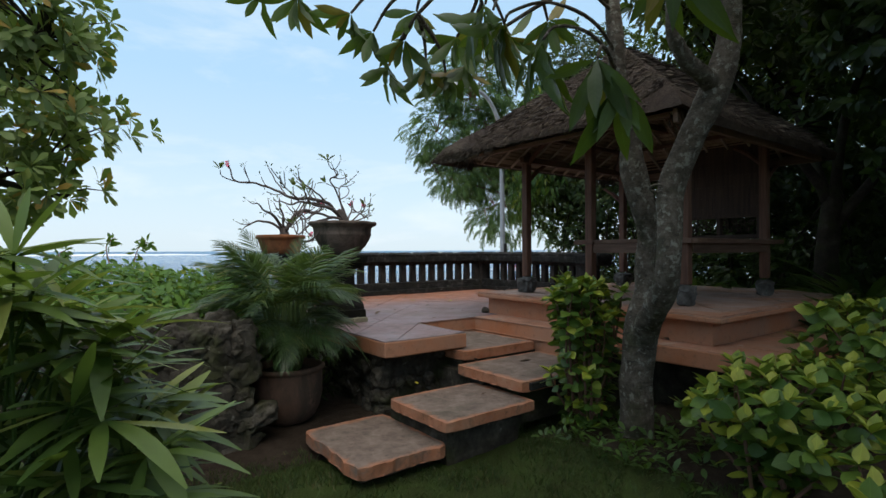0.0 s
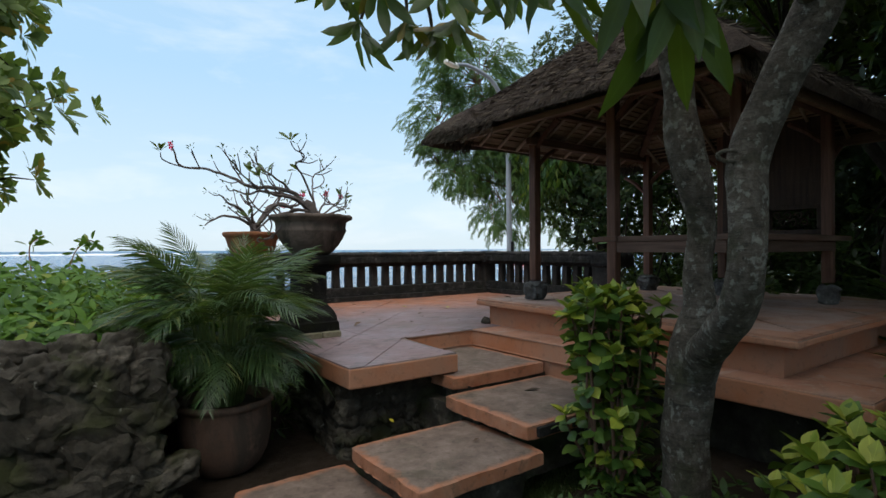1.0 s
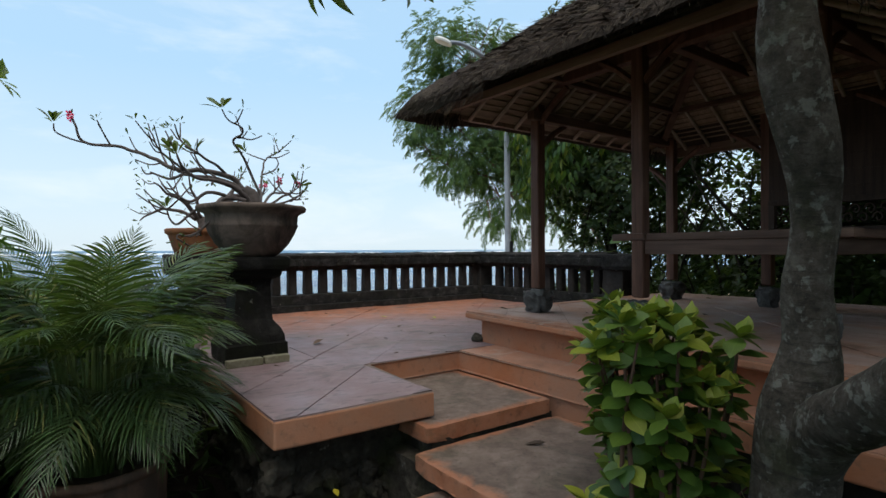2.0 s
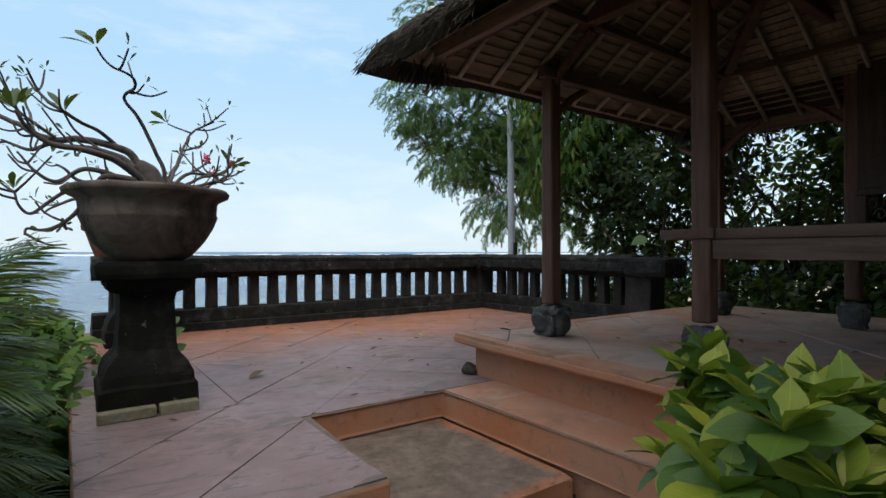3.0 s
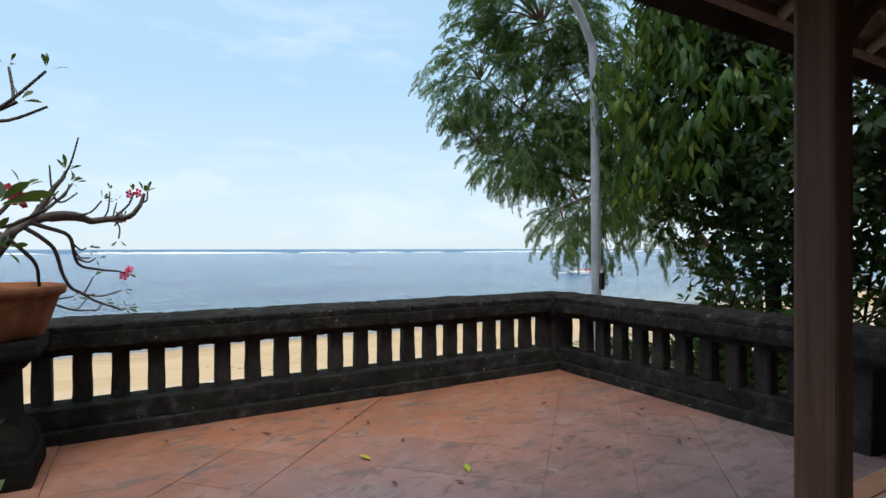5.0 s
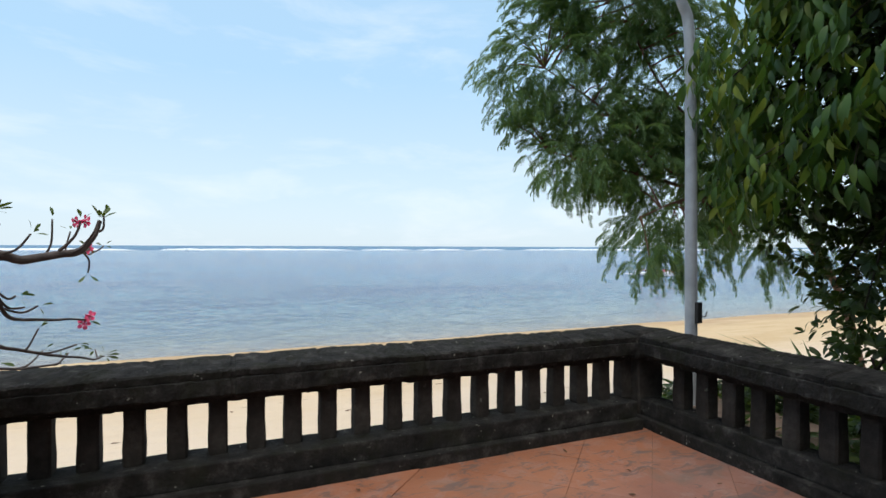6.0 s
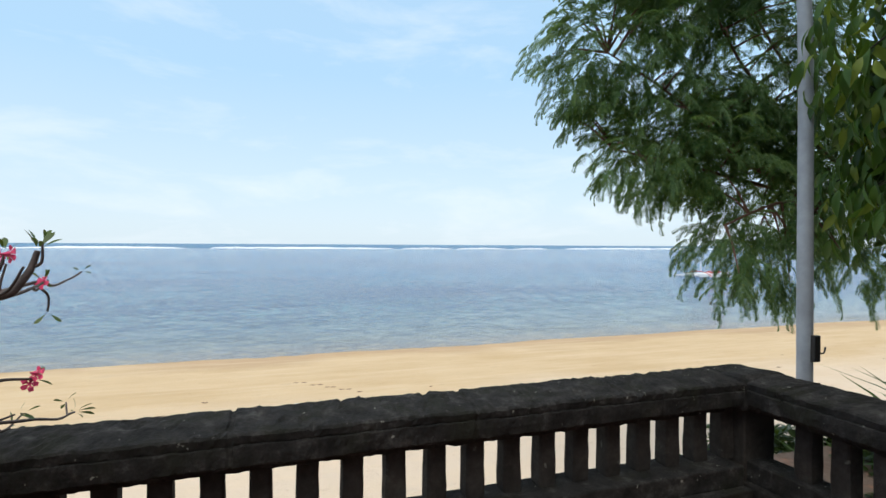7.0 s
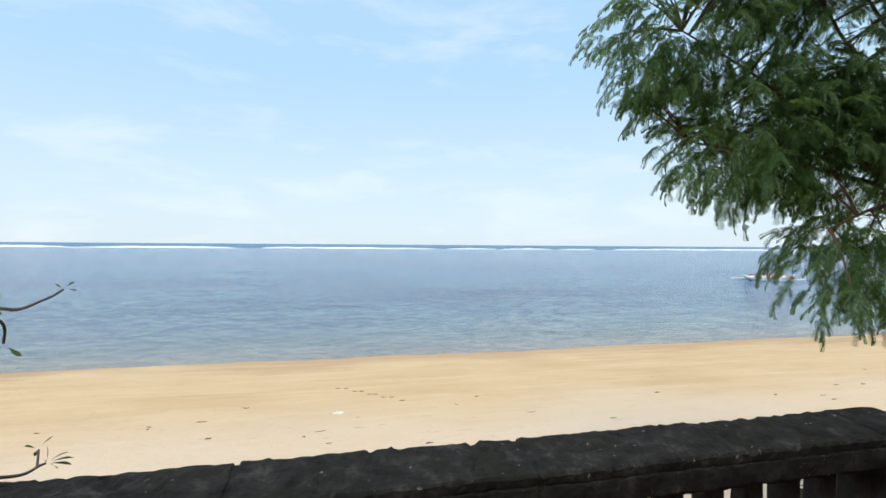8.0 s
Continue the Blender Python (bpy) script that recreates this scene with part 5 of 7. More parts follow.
# ---- outrigger boat on the lagoon ----
boat = thing("outrigger_boat", (57.0, 57.6, SEA), "small white outrigger boat with a bare mast", "boat")
bm = bmesh.new()
limb_into(bm, [(-3.6, 0, 0.55), (-2.6, 0, 0.22), (0, 0, 0.15), (2.6, 0, 0.22), (3.6, 0, 0.55)], [0.05, 0.26, 0.36, 0.26, 0.05], 10, 5)
part("hull", bm, M["boat_white"], boat)
for s in (-1, 1):
    bm = bmesh.new()
    limb_into(bm, [(-3.3, s * 2.0, 0.14), (0, s * 2.1, 0.05), (3.3, s * 2.0, 0.14)], [0.05, 0.08, 0.05], 6, 4)
    part("float", bm, M["boat_white"], boat)
for x in (-1.4, 1.4):
    bm = bmesh.new()
    limb_into(bm, [(x, -2.1, 0.1), (x, -1, 0.6), (x, 1, 0.6), (x, 2.1, 0.1)], [0.05] * 4, 6, 4)
    part("spar", bm, M["boat_red"], boat)
bm = bmesh.new()
tube_into(bm, [(-1.0, 0, 0.3), (-1.05, 0, 2.3)], [0.05, 0.03], 6)
part("mast", bm, M["boat_white"], boat)
part("cover", box((0.2, -0.3, 0.4), (1.7, 0.3, 0.56), 0.08), M["boat_red"], boat, "folded red cover")

# ---- the frangipani beside the steps ----


def leaf_mesh(name, shape, material, smooth=True):
    me = many(name, shape, [(Matrix.Identity(3), (0, 0, 0))])
    me.materials.append(material)
    if smooth:
        me.polygons.foreach_set("use_smooth", [True] * len(me.polygons))
    return me


def leaf_part(mesh, parent, m3, at, size, wide=1.0):
    """One leaf as an object of its own, on a shared mesh."""
    ob = part("leaf", mesh, None, parent)
    ob.matrix_basis = Matrix.Translation(Vector(at) - parent.location) @ m3.to_4x4() @ Matrix.Diagonal((size, size * wide, size, 1))
    return ob


def wide_leaf(widths, fold, droop, wave=0.0):
    """A finer leaf with a soft edge for plants close by."""
    v, f = leaf_shape(widths, fold, droop)
    if wave:
        v[:, 2] += wave * np.sin(v[:, 0] * 17) * np.abs(v[:, 1])
    return v, f


PLUM = [leaf_mesh("leaf", wide_leaf((0.012, 0.05, 0.10, 0.135, 0.15, 0.135, 0.08, 0.0), 0.2, d, 0.25), M["plumeria"]) for d in (0.1, 0.3, 0.5)]
plumeria = thing("frangipani_tree", (4.18, 3.12, 0.08), "gnarled grey frangipani tree with mottled bark and long leaves", "tree")


def rel(ob, pts):
    return [Vector(p) - ob.location for p in pts]


bm = bmesh.new()
limb_into(bm, rel(plumeria, [(4.19, 3.14, -0.05), (4.18, 3.13, 0.28), (4.175, 3.13, 0.55), (4.17, 3.10, 0.80), (4.18, 3.09, 1.0), (4.21, 3.07, 1.20), (4.20, 3.075, 1.38), (4.195, 3.055, 1.60), (4.13, 3.04, 1.80), (4.05, 3.06, 2.03), (4.0, 3.06, 2.28), (3.93, 3.06, 2.50), (3.88, 3.07, 2.68), (3.87, 3.09, 2.99), (3.91, 3.14, 3.27)]),
          [0.140, 0.120, 0.114, 0.116, 0.110, 0.080, 0.072, 0.068, 0.080, 0.090, 0.072, 0.062, 0.055, 0.053, 0.050], 22, 8, 0.16, 1.0)
part("trunk", bm, M["bark"], plumeria, "twisted grey trunk with pale patches", True)
bm = bmesh.new()
limb_into(bm, rel(plumeria, [(4.17, 3.08, 0.80), (4.09, 2.99, 0.97), (3.95, 2.86, 1.09), (3.81, 2.71, 1.23), (3.735, 2.63, 1.40), (3.735, 2.628, 1.56), (3.77, 2.64, 1.72), (3.80, 2.65, 1.87), (3.82, 2.58, 2.08), (3.86, 2.50, 2.28), (3.92, 2.42, 2.50), (3.97, 2.38, 2.75), (3.97, 2.38, 3.1), (3.97, 2.42, 3.5)]),
          [0.085, 0.088, 0.082, 0.075, 0.070, 0.069, 0.073, 0.082, 0.078, 0.078, 0.088, 0.070, 0.060, 0.05], 22, 8, 0.14, 3.0)
part("limb", bm, M["bark"], plumeria, "", True)
bm = bmesh.new()
limb_into(bm, rel(plumeria, [(3.90, 2.43, 2.46), (3.74, 2.43, 2.51), (3.60, 2.45, 2.57), (3.50, 2.46, 2.68), (3.46, 2.45, 2.85)]), [0.065, 0.05, 0.045, 0.04, 0.034], 12, 5, 0.2, 8.0)
part("limb", bm, M["bark"], plumeria, "", True)
bm = bmesh.new()
tube_into(bm, rel(plumeria, [(3.700 + 0.034 * math.cos(a), 2.678 - 0.028 * math.cos(a), 1.876 + 0.022 * math.sin(a)) for a in np.arange(0, 6.4, 0.4)]), [0.009] * 16, 6)
part("branch_scar", bm, M["bark"], plumeria, "ringed scar of a lost branch", True)
# boughs that carry the leaves: start, way points, tip, number of leaves, their length
BOUGHS = [
    [(3.90, 3.12, 3.20), (3.62, 3.50, 3.58), (3.45, 4.15, 3.73), (3.45, 4.85, 3.64), (3.50, 5.15, 3.52)],
    [(3.45, 4.15, 3.73), (3.25, 4.85, 3.75), (3.22, 5.25, 3.56)],
    [(3.45, 4.85, 3.64), (3.65, 5.03, 3.50), (3.74, 5.13, 3.32)],
    [(3.45, 4.85, 3.64), (3.78, 4.95, 3.42), (3.92, 5.05, 3.24)],
    [(3.45, 4.15, 3.73), (3.12, 4.95, 3.82), (3.04, 5.35, 3.72)],
    [(3.48, 5.10, 3.56), (3.48, 5.27, 3.46), (3.46, 5.37, 3.32)],
    [(3.50, 3.60, 3.62), (3.00, 4.45, 3.93), (2.65, 5.25, 3.90), (2.60, 5.55, 3.82)],
    [(2.75, 4.95, 3.90), (2.46, 5.35, 3.88), (2.32, 5.65, 3.80)],
    [(3.45, 4.15, 3.73), (3.80, 4.45, 3.70), (3.86, 4.80, 3.52)],
    [(3.50, 4.35, 3.73), (3.52, 4.85, 3.85), (3.56, 5.03, 3.76)],
    [(3.92, 3.06, 2.54), (3.60, 2.90, 2.62), (3.26, 2.72, 2.62), (3.14, 2.67, 2.60), (3.08, 2.65, 2.52)],
    [(3.88, 3.07, 2.70), (3.55, 2.95, 2.78), (3.20, 2.84, 2.76), (3.04, 2.90, 2.76), (2.97, 2.93, 2.68)],
    [(3.96, 3.06, 2.42), (3.62, 2.86, 2.50), (3.30, 2.68, 2.50), (3.20, 2.60, 2.46), (3.17, 2.58, 2.40)],
    [(3.46, 2.45, 2.85), (3.28, 2.36, 2.96), (3.10, 2.26, 2.90), (3.03, 2.22, 2.82)],
    [(3.87, 3.08, 2.85), (3.5, 3.0, 2.95), (3.1, 3.0, 2.95), (2.90, 3.10, 2.88), (2.86, 3.12, 2.82)],
    [(3.90, 3.12, 3.15), (3.5, 3.08, 3.20), (3.1, 3.1, 3.15), (2.84, 3.2, 3.02), (2.80, 3.22, 2.94)],
    [(3.91, 3.14, 3.22), (3.5, 3.1, 3.22), (3.2, 3.1, 3.2), (3.02, 3.3, 3.1), (2.98, 3.35, 3.0)],
    [(3.45, 4.15, 3.73), (4.0, 4.6, 3.80), (4.24, 4.9, 3.74)],
    [(3.45, 4.15, 3.73), (4.1, 4.55, 3.85), (4.60, 4.85, 3.72)],
    [(4.0, 4.6, 3.80), (4.05, 4.85, 3.55), (4.09, 4.95, 3.34)],
    [(3.48, 3.40, 3.55), (4.0, 3.9, 3.75), (4.45, 4.2, 3.62)],
    [(3.91, 3.14, 3.25), (3.55, 3.2, 3.22), (3.40, 3.3, 3.15), (3.34, 3.6, 3.08)],
    [(3.95, 2.42, 3.5), (3.9, 2.8, 3.75), (3.85, 3.2, 3.8)],
    [(3.95, 2.42, 3.5), (4.3, 2.6, 3.8), (4.5, 2.9, 3.85)],
]
rng = random.Random(21)
for k, pts in enumerate(BOUGHS):
    bm = bmesh.new()
    limb_into(bm, rel(plumeria, pts), list(np.linspace(0.030 if k in (0, 6) else 0.013 if 10 <= k <= 16 else 0.022, 0.008 if 10 <= k <= 16 else 0.012, len(pts))), 8, 5, 0.15, k)
    part("bough", bm, M["bark"], plumeria, "", True)
    tip, way = Vector(pts[-1]), (Vector(pts[-1]) - Vector(pts[-2])).normalized()
    near = 10 <= k <= 16
    n = 8 if near else (4 if k == 7 else 10)
    for m3, at in rosette(rng, tip, way + Vector((0, 0, -0.2)), n, 1.0, 1.1, 1.5 if near else 0.6):
        s = m3.col[0].length
        leaf_part(PLUM[rng.randrange(3)], plumeria, m3 * (1 / s), at, (0.38 if near else 0.345) * s, 0.70 if near else 0.9)

# unseen leaf canopy added above and behind the path to shade the garden
rows = []
for at, d in blob_points(rng, [((3.0, 1.0, 4.5), (2.6, 1.9, 0.75)), ((0.2, -1.6, 4.6), (2.6, 1.8, 0.8)), ((4.6, 0.2, 4.3), (1.6, 1.6, 0.9)), ((-1.2, 0.6, 4.5), (1.6, 1.6, 0.6))], 620, 0.2):
    rows += rosette(rng, at - plumeria.location, d + Vector((0, 0, 0.5)), 9, 0.34, 1.15, 0.5)
leaves("crown", LANCE, rows, M["bush_low"], plumeria, "", "stuff")

# ---- variegated bushes ----
GOLD = [leaf_mesh("leaf", wide_leaf((0.012, 0.10, 0.20, 0.275, 0.32, 0.325, 0.29, 0.22, 0.115, 0.0), 0.12, d, 0.05), M["gold_bush"]) for d in (0.12, 0.32)]
GOLD_TOP = [leaf_mesh("leaf", wide_leaf((0.012, 0.10, 0.19, 0.255, 0.285, 0.28, 0.245, 0.18, 0.09, 0.0), 0.25, d, 0.05), M["gold_top"]) for d in (0.05, 0.2)]


def gold_bush(base, stems, seed, leaf=0.105, label="leafy bush with yellow-green variegated leaves", fill=(), top_gold=0.8):
    """Upright stems, paired leaves all along, golden at the tips."""
    rng = random.Random(seed)
    bush = thing("variegated_bush", base, label, "bush", "variegated bushes")
    for tip in stems:
        tip = Vector(tip)
        root = Vector(base) + Vector((rng.uniform(-0.12, 0.12), rng.uniform(-0.12, 0.12), 0))
        mid = root.lerp(tip, 0.5) + Vector((rng.uniform(-0.08, 0.08), rng.uniform(-0.08, 0.08), 0.06))
        pts, rad = smooth_path([root - Vector(base), mid - Vector(base), tip - Vector(base)], [0.012, 0.009, 0.004], 5)
        bm = bmesh.new()
        tube_into(bm, pts, rad, 6)
        part("stem", bm, M["twig"], bush)
        count = max(4, int((tip - root).length / 0.066))
        for k in range(count):
            u = 0.12 + 0.88 * (k + 0.5) / count
            at = pts[min(int(u * len(pts)), len(pts) - 1)] + Vector(base)
            a0 = k * 1.57 + rng.uniform(-0.4, 0.4)
            for side in (0, math.pi):
                d = Vector((math.cos(a0 + side), math.sin(a0 + side), rng.uniform(-0.75, 0.25)))
                gold = rng.random() < 0.03
                face = Vector((at.x - base[0], at.y - base[1], 0.25)) + rnd_dir(rng) * 0.12
                d = d + face.normalized() * 0.5
                leaf_part((GOLD_TOP if gold else GOLD)[rng.randrange(2)], bush, aim(d, face + Vector((0, 0, 0.12)), rng.uniform(-0.5, 0.5)), at, leaf * rng.uniform(0.8, 1.25))
        for k in range(7):
            a0 = k * 2.1 + rng.uniform(-0.3, 0.3)
            d = Vector((math.cos(a0), math.sin(a0), rng.uniform(0.5, 1.4)))
            young = rng.random() < top_gold
            leaf_part((GOLD_TOP if young else GOLD)[rng.randrange(2)], bush, aim(d, (0, 0, 1) if k else (1, 0, 0.3), rng.uniform(-0.4, 0.4)), tip, leaf * rng.uniform(0.75, 1.1))
    return bush


rng = random.Random(31)
stems = [(4.14 + 0.29 * math.cos(a) * q, 3.56 + 0.29 * math.sin(a) * q, 1.24 - 0.30 * q * rng.random()) for a, q in ((k * 2.4, math.sqrt(k / 33)) for k in range(34))]
stems += [(4.14 + 0.30 * math.cos(k * 1.3), 3.54 + 0.28 * math.sin(k * 1.3), 0.45 + 0.05 * k) for k in range(7)]
stems += [(4.26, 3.91, 1.21), (4.31, 3.88, 1.26), (4.36, 3.84, 1.18), (4.22, 3.84, 1.22)]
gold_bush((4.15, 3.57, 0.12), stems, 32, 0.098, "upright bush with golden young leaves beside the steps", top_gold=0.75)
stems = []
for k in range(34):
    a, q = k * 2.4, math.sqrt(k / 34)
    x, y = 3.98 + 0.62 * q * math.cos(a), 2.12 + 0.52 * q * math.sin(a)
    stems.append((x, y, 0.86 - 0.32 * q * q * rng.random() - 0.10 * (4.3 - x)))
gold_bush((3.98, 2.12, 0.14), stems, 33, 0.105, top_gold=0.85)
stems = []
for k in range(30):
    a, q = k * 2.4, math.sqrt(k / 30)
    x, y = 5.35 + 0.80 * q * math.cos(a), 1.95 + 0.5 * q * math.sin(a)
    stems.append((x, y, 1.10 - 0.30 * q * q * rng.random()))
gold_bush((5.35, 1.95, 0.14), stems, 34, 0.115, top_gold=0.7)
stems = []
for k in range(24):
    a, q = k * 2.4, math.sqrt(k / 24)
    x, y = 3.55 + 0.55 * q * math.cos(a), 1.30 + 0.40 * q * math.sin(a)
    stems.append((x, y, 0.68 - 0.25 * q * q * rng.random()))
gold_bush((3.55, 1.32, 0.12), stems, 35, 0.110, top_gold=0.35)

# low ground cover round the trunk
rows = []
for k in range(150):
    x, y = rng.uniform(3.6, 4.6), rng.uniform(2.4, 3.55)
    if x < 3.45 + 0.25 * noise.noise(Vector((y * 4, 0, 0))):
        continue
    rows += rosette(rng, (x, y, 0.12 + rng.uniform(0.0, 0.10)), (rng.uniform(-0.5, 0.5), rng.uniform(-0.5, 0.5), 1), 4, 0.075, 1.0, 0.2)
cover = thing("ground_cover", (0, 0, 0), "low leafy ground cover on dark soil", "plants", "", "stuff")
leaves("foliage", OVATE, rows, M["bush_low"], cover, "", "stuff")

# ---- lady palm close to the path ----
LADY = [leaf_mesh("blade", wide_leaf((0.012, 0.045, 0.072, 0.084, 0.086, 0.080, 0.052, 0.012), 0.12, d), M["lady_palm"]) for d in (0.05, 0.22, 0.45)]
lady = thing("lady_palm", (0.55, 3.25, 0.0), "dense lady palm with fan leaves of broad green straps", "palm")
rng = random.Random(41)
for k in range(165):
    z = 0.08 + 1.42 * (k + rng.random()) / 165
    reach = np.interp(z, [0.0, 0.4, 0.85, 1.1, 1.3, 1.5], [0.95, 1.06, 1.12, 1.0, 0.82, 0.68])
    x = reach - abs(rng.gauss(0, 0.30))
    y = rng.uniform(2.72, 3.75)
    top = Vector((max(-0.1, x), y, z))
    root = Vector((0.55 + rng.uniform(-0.25, 0.15), 3.3 + rng.uniform(-0.25, 0.25), 0))
    bm = bmesh.new()
    limb_into(bm, rel(lady, [root, root.lerp(top, 0.55) + Vector((0, 0, 0.06)), top]), [0.008, 0.006, 0.004], 5, 4)
    part("stalk", bm, M["bush_low"], lady)
    out = Vector((top.x - 0.40 + rng.uniform(-0.6, 0.6), top.y - 3.3 + rng.uniform(-0.6, 0.6), rng.uniform(0.05, 0.75))).normalized()
    side = out.cross(Vector((0, 0, 1))).normalized()
    n = rng.randrange(6, 9)
    for j in range(n):
        fan = (j / (n - 1) - 0.5) * 3.6 + rng.uniform(-0.15, 0.15)
        d = (out * math.cos(fan) + side * math.sin(fan) + Vector((0, 0, rng.uniform(-0.22, 0.16)))).normalized()
        leaf_part(LADY[rng.randrange(3)], lady, aim(d, (0, 0, 1), rng.uniform(-0.3, 0.3)), top, rng.uniform(0.22, 0.36), rng.uniform(0.7, 1.1))

# ---- palm in the clay pot ----
palm = thing("feather_palm", (2.43, 5.36, 0.47), "bushy feather palm growing in a clay pot", "palm")
rng = random.Random(51)


def palm_frond(pairs, leaf_len, leaf_w, arch, seed):
    """An arching feather leaf along +x of length about 1, its leaflets long, curved and hanging at the tips."""
    rng = random.Random(seed)
    verts, faces = [], []

    def strip(left, right):
        k = len(verts)
        for a, b in zip(left, right):
            verts.extend((tuple(a), tuple(b)))
        for i in range(len(left) - 1):
            faces.append((k + 2 * i, k + 2 * i + 2, k + 2 * i + 3, k + 2 * i + 1))

    def rib(x):
        return Vector((x * (1 - 0.22 * arch * x), 0, 0.10 * x - arch * 0.62 * x ** 2.2))
    ribs = [rib(k / 8) for k in range(9)]
    strip([p + Vector((0, -0.009 + 0.0008 * k, 0)) for k, p in enumerate(ribs)], [p + Vector((0, 0.009 - 0.0008 * k, 0)) for k, p in enumerate(ribs)])
    for i in range(pairs):
        x = 0.10 + 0.89 * i / (pairs - 1)
        way = (rib(min(1, x + 0.02)) - rib(x - 0.02)).normalized()
        size = leaf_len * (0.55 + 0.45 * math.sin(math.pi * min(1.0, 0.15 + 0.95 * x))) * (1.0 if x < 0.75 else 1 - 1.5 * (x - 0.75))
        for s in (-1, 1):
            a = math.radians(66 - 42 * x) + rng.uniform(-0.09, 0.09)
            d = (way * math.cos(a) + Vector((0, s, 0)) * math.sin(a) + Vector((0, 0, 0.22))).normalized()
            sag = rng.uniform(0.30, 0.62)
            ln = size * rng.uniform(0.88, 1.08)
            across = way * leaf_w
            pts = [rib(x) + d * ln * u + Vector((0, 0, -sag * ln * u ** 2.2)) for u in (0.0, 0.25, 0.55, 0.82, 1.0)]
            ws = (0.35, 0.95, 1.0, 0.6, 0.05)
            strip([p - across * w for p, w in zip(pts, ws)], [p + across * w for p, w in zip(pts, ws)])
    return np.array(verts), np.array(faces)


FRONDS = [palm_frond(25, 0.40, 0.0125, arch, n) for n, arch in enumerate((0.35, 0.65, 0.95, 1.25))]


def add_frond(top, d, length, kind, roll, foot=(0, 0, 0)):
    foot, top = Vector(foot), Vector(top)
    bm = bmesh.new()
    limb_into(bm, [foot, foot.lerp(top, 0.5) + Vector((0, 0, 0.03)), top], [0.009, 0.007, 0.005], 5, 3)
    part("stalk", bm, M["palm_stalk"], palm)
    me = many("frond", FRONDS[kind], [(aim(d, (0, 0, 1), roll) * length, top)])
    me.materials.append(M["areca"])
    part("frond", me, None, palm)


for k in range(98):
    a = k * 2.4 + rng.uniform(-0.3, 0.3)
    c, s = math.cos(a), math.sin(a)
    u = rng.random() if s > -0.3 else rng.uniform(0.15, 1.0)
    reach = rng.uniform(0.05, 0.24)
    top = (c * reach, s * reach, 0.24 + 0.52 * u)
    d = (c, s, 0.25 + 0.95 * u * rng.uniform(0.5, 1.2))
    length = rng.uniform(0.56, 0.80) * (1 - 0.12 * u)
    if s < -0.1 and u < 0.5:
        length *= 0.72
    if abs(c) > 0.4:
        length *= 0.88
    add_frond(top, d, length, (2 if u < 0.4 else 1 if u < 0.75 else 0) + (rng.random() < 0.35), rng.uniform(-0.3, 0.3), (0.10 * c, 0.10 * s, 0))
# low fronds that hang over the pot's rim, and thin young spears above the clump
add_frond((-0.06, -0.12, 0.30), (-0.42, -0.9, 0.2), 0.50, 2, 0.1)
add_frond((0.05, -0.12, 0.30), (0.45, -0.8, 0.3), 0.42, 3, -0.1)
add_frond((-0.12, -0.06, 0.34), (-0.95, -0.5, 0.3), 0.60, 2, 0.1)
add_frond((0.16, -0.04, 0.32), (0.9, -0.35, 0.25), 0.60, 3, 0.0)
add_frond((-0.16, 0.08, 0.84), (-0.35, 0.1, 1.0), 0.42, 0, 0.9)
add_frond((-0.24, -0.04, 0.78), (-0.7, -0.1, 1.0), 0.44, 0, 0.5)
add_frond((0.06, 0.02, 0.80), (0.25, 0.1, 1.0), 0.38, 0, 0.8)

# ---- creeper over the rock wall ----
creeper = thing("creeper_hedge", (0, 0, 0), "rounded green creeper growing over the stone wall", "hedge", "", "stuff")
rng = random.Random(61)
rows = []
for at, d in blob_points(rng, [((0.6, 6.9, 0.75), (2.3, 1.5, 0.62)), ((2.45, 7.3, 0.65), (0.72, 1.5, 0.62)), ((-1.8, 6.8, 0.8), (2.0, 1.6, 0.7)), ((1.2, 8.3, 0.7), (1.9, 0.9, 0.65)), ((0.7, 5.9, 0.80), (2.0, 0.75, 0.36)), ((1.9, 6.2, 0.75), (0.55, 0.8, 0.42)), ((2.62, 7.5, 0.85), (0.45, 0.9, 0.42)), ((2.98, 7.4, 0.68), (0.28, 0.9, 0.38))], 13600, 0.7):
    if at.z < 0.1:
        continue
    rows += rosette(rng, at, d + Vector((0, -0.2, 0.6)), 3, 0.105, 1.1, 0.25)
leaves("foliage", OVATE, rows, M["hedge"], creeper, "", "stuff")
bm = bmesh.new()
runner = []
for k, pts in enumerate(([(1.6, 8.1, 1.25), (1.68, 8.4, 1.5), (1.80, 8.65, 1.62), (1.88, 8.75, 1.60)], [(1.35, 7.6, 1.25), (1.32, 7.9, 1.55), (1.42, 8.1, 1.66)], [(0.9, 7.4, 1.2), (0.88, 7.7, 1.45), (0.95, 7.8, 1.52)])):
    p, r = smooth_path(pts, [0.006] * len(pts), 5)
    tube_into(bm, p, r, 5)
    for q in p[3:]:
        runner += rosette(rng, q, rnd_dir(rng), 3, 0.10, 1.1, 0.2)
part("runner", bm, M["twig"], creeper)
leaves("runner_leaves", OVATE, runner, M["hedge"], creeper, "", "stuff")
# dry plant litter and shade plants where the wall meets the recess
rows = []
for k in range(260):
    x, y = rng.uniform(2.05, 3.1), rng.uniform(5.7, 7.6)
    rows += rosette(rng, (x, y, rng.uniform(0.1, 0.75)), rnd_dir(rng), 4, 0.12, 1.0, 0.3)
leaves("undergrowth", LANCE, rows, M["shade"], creeper, "", "stuff")

# ---- trees ----


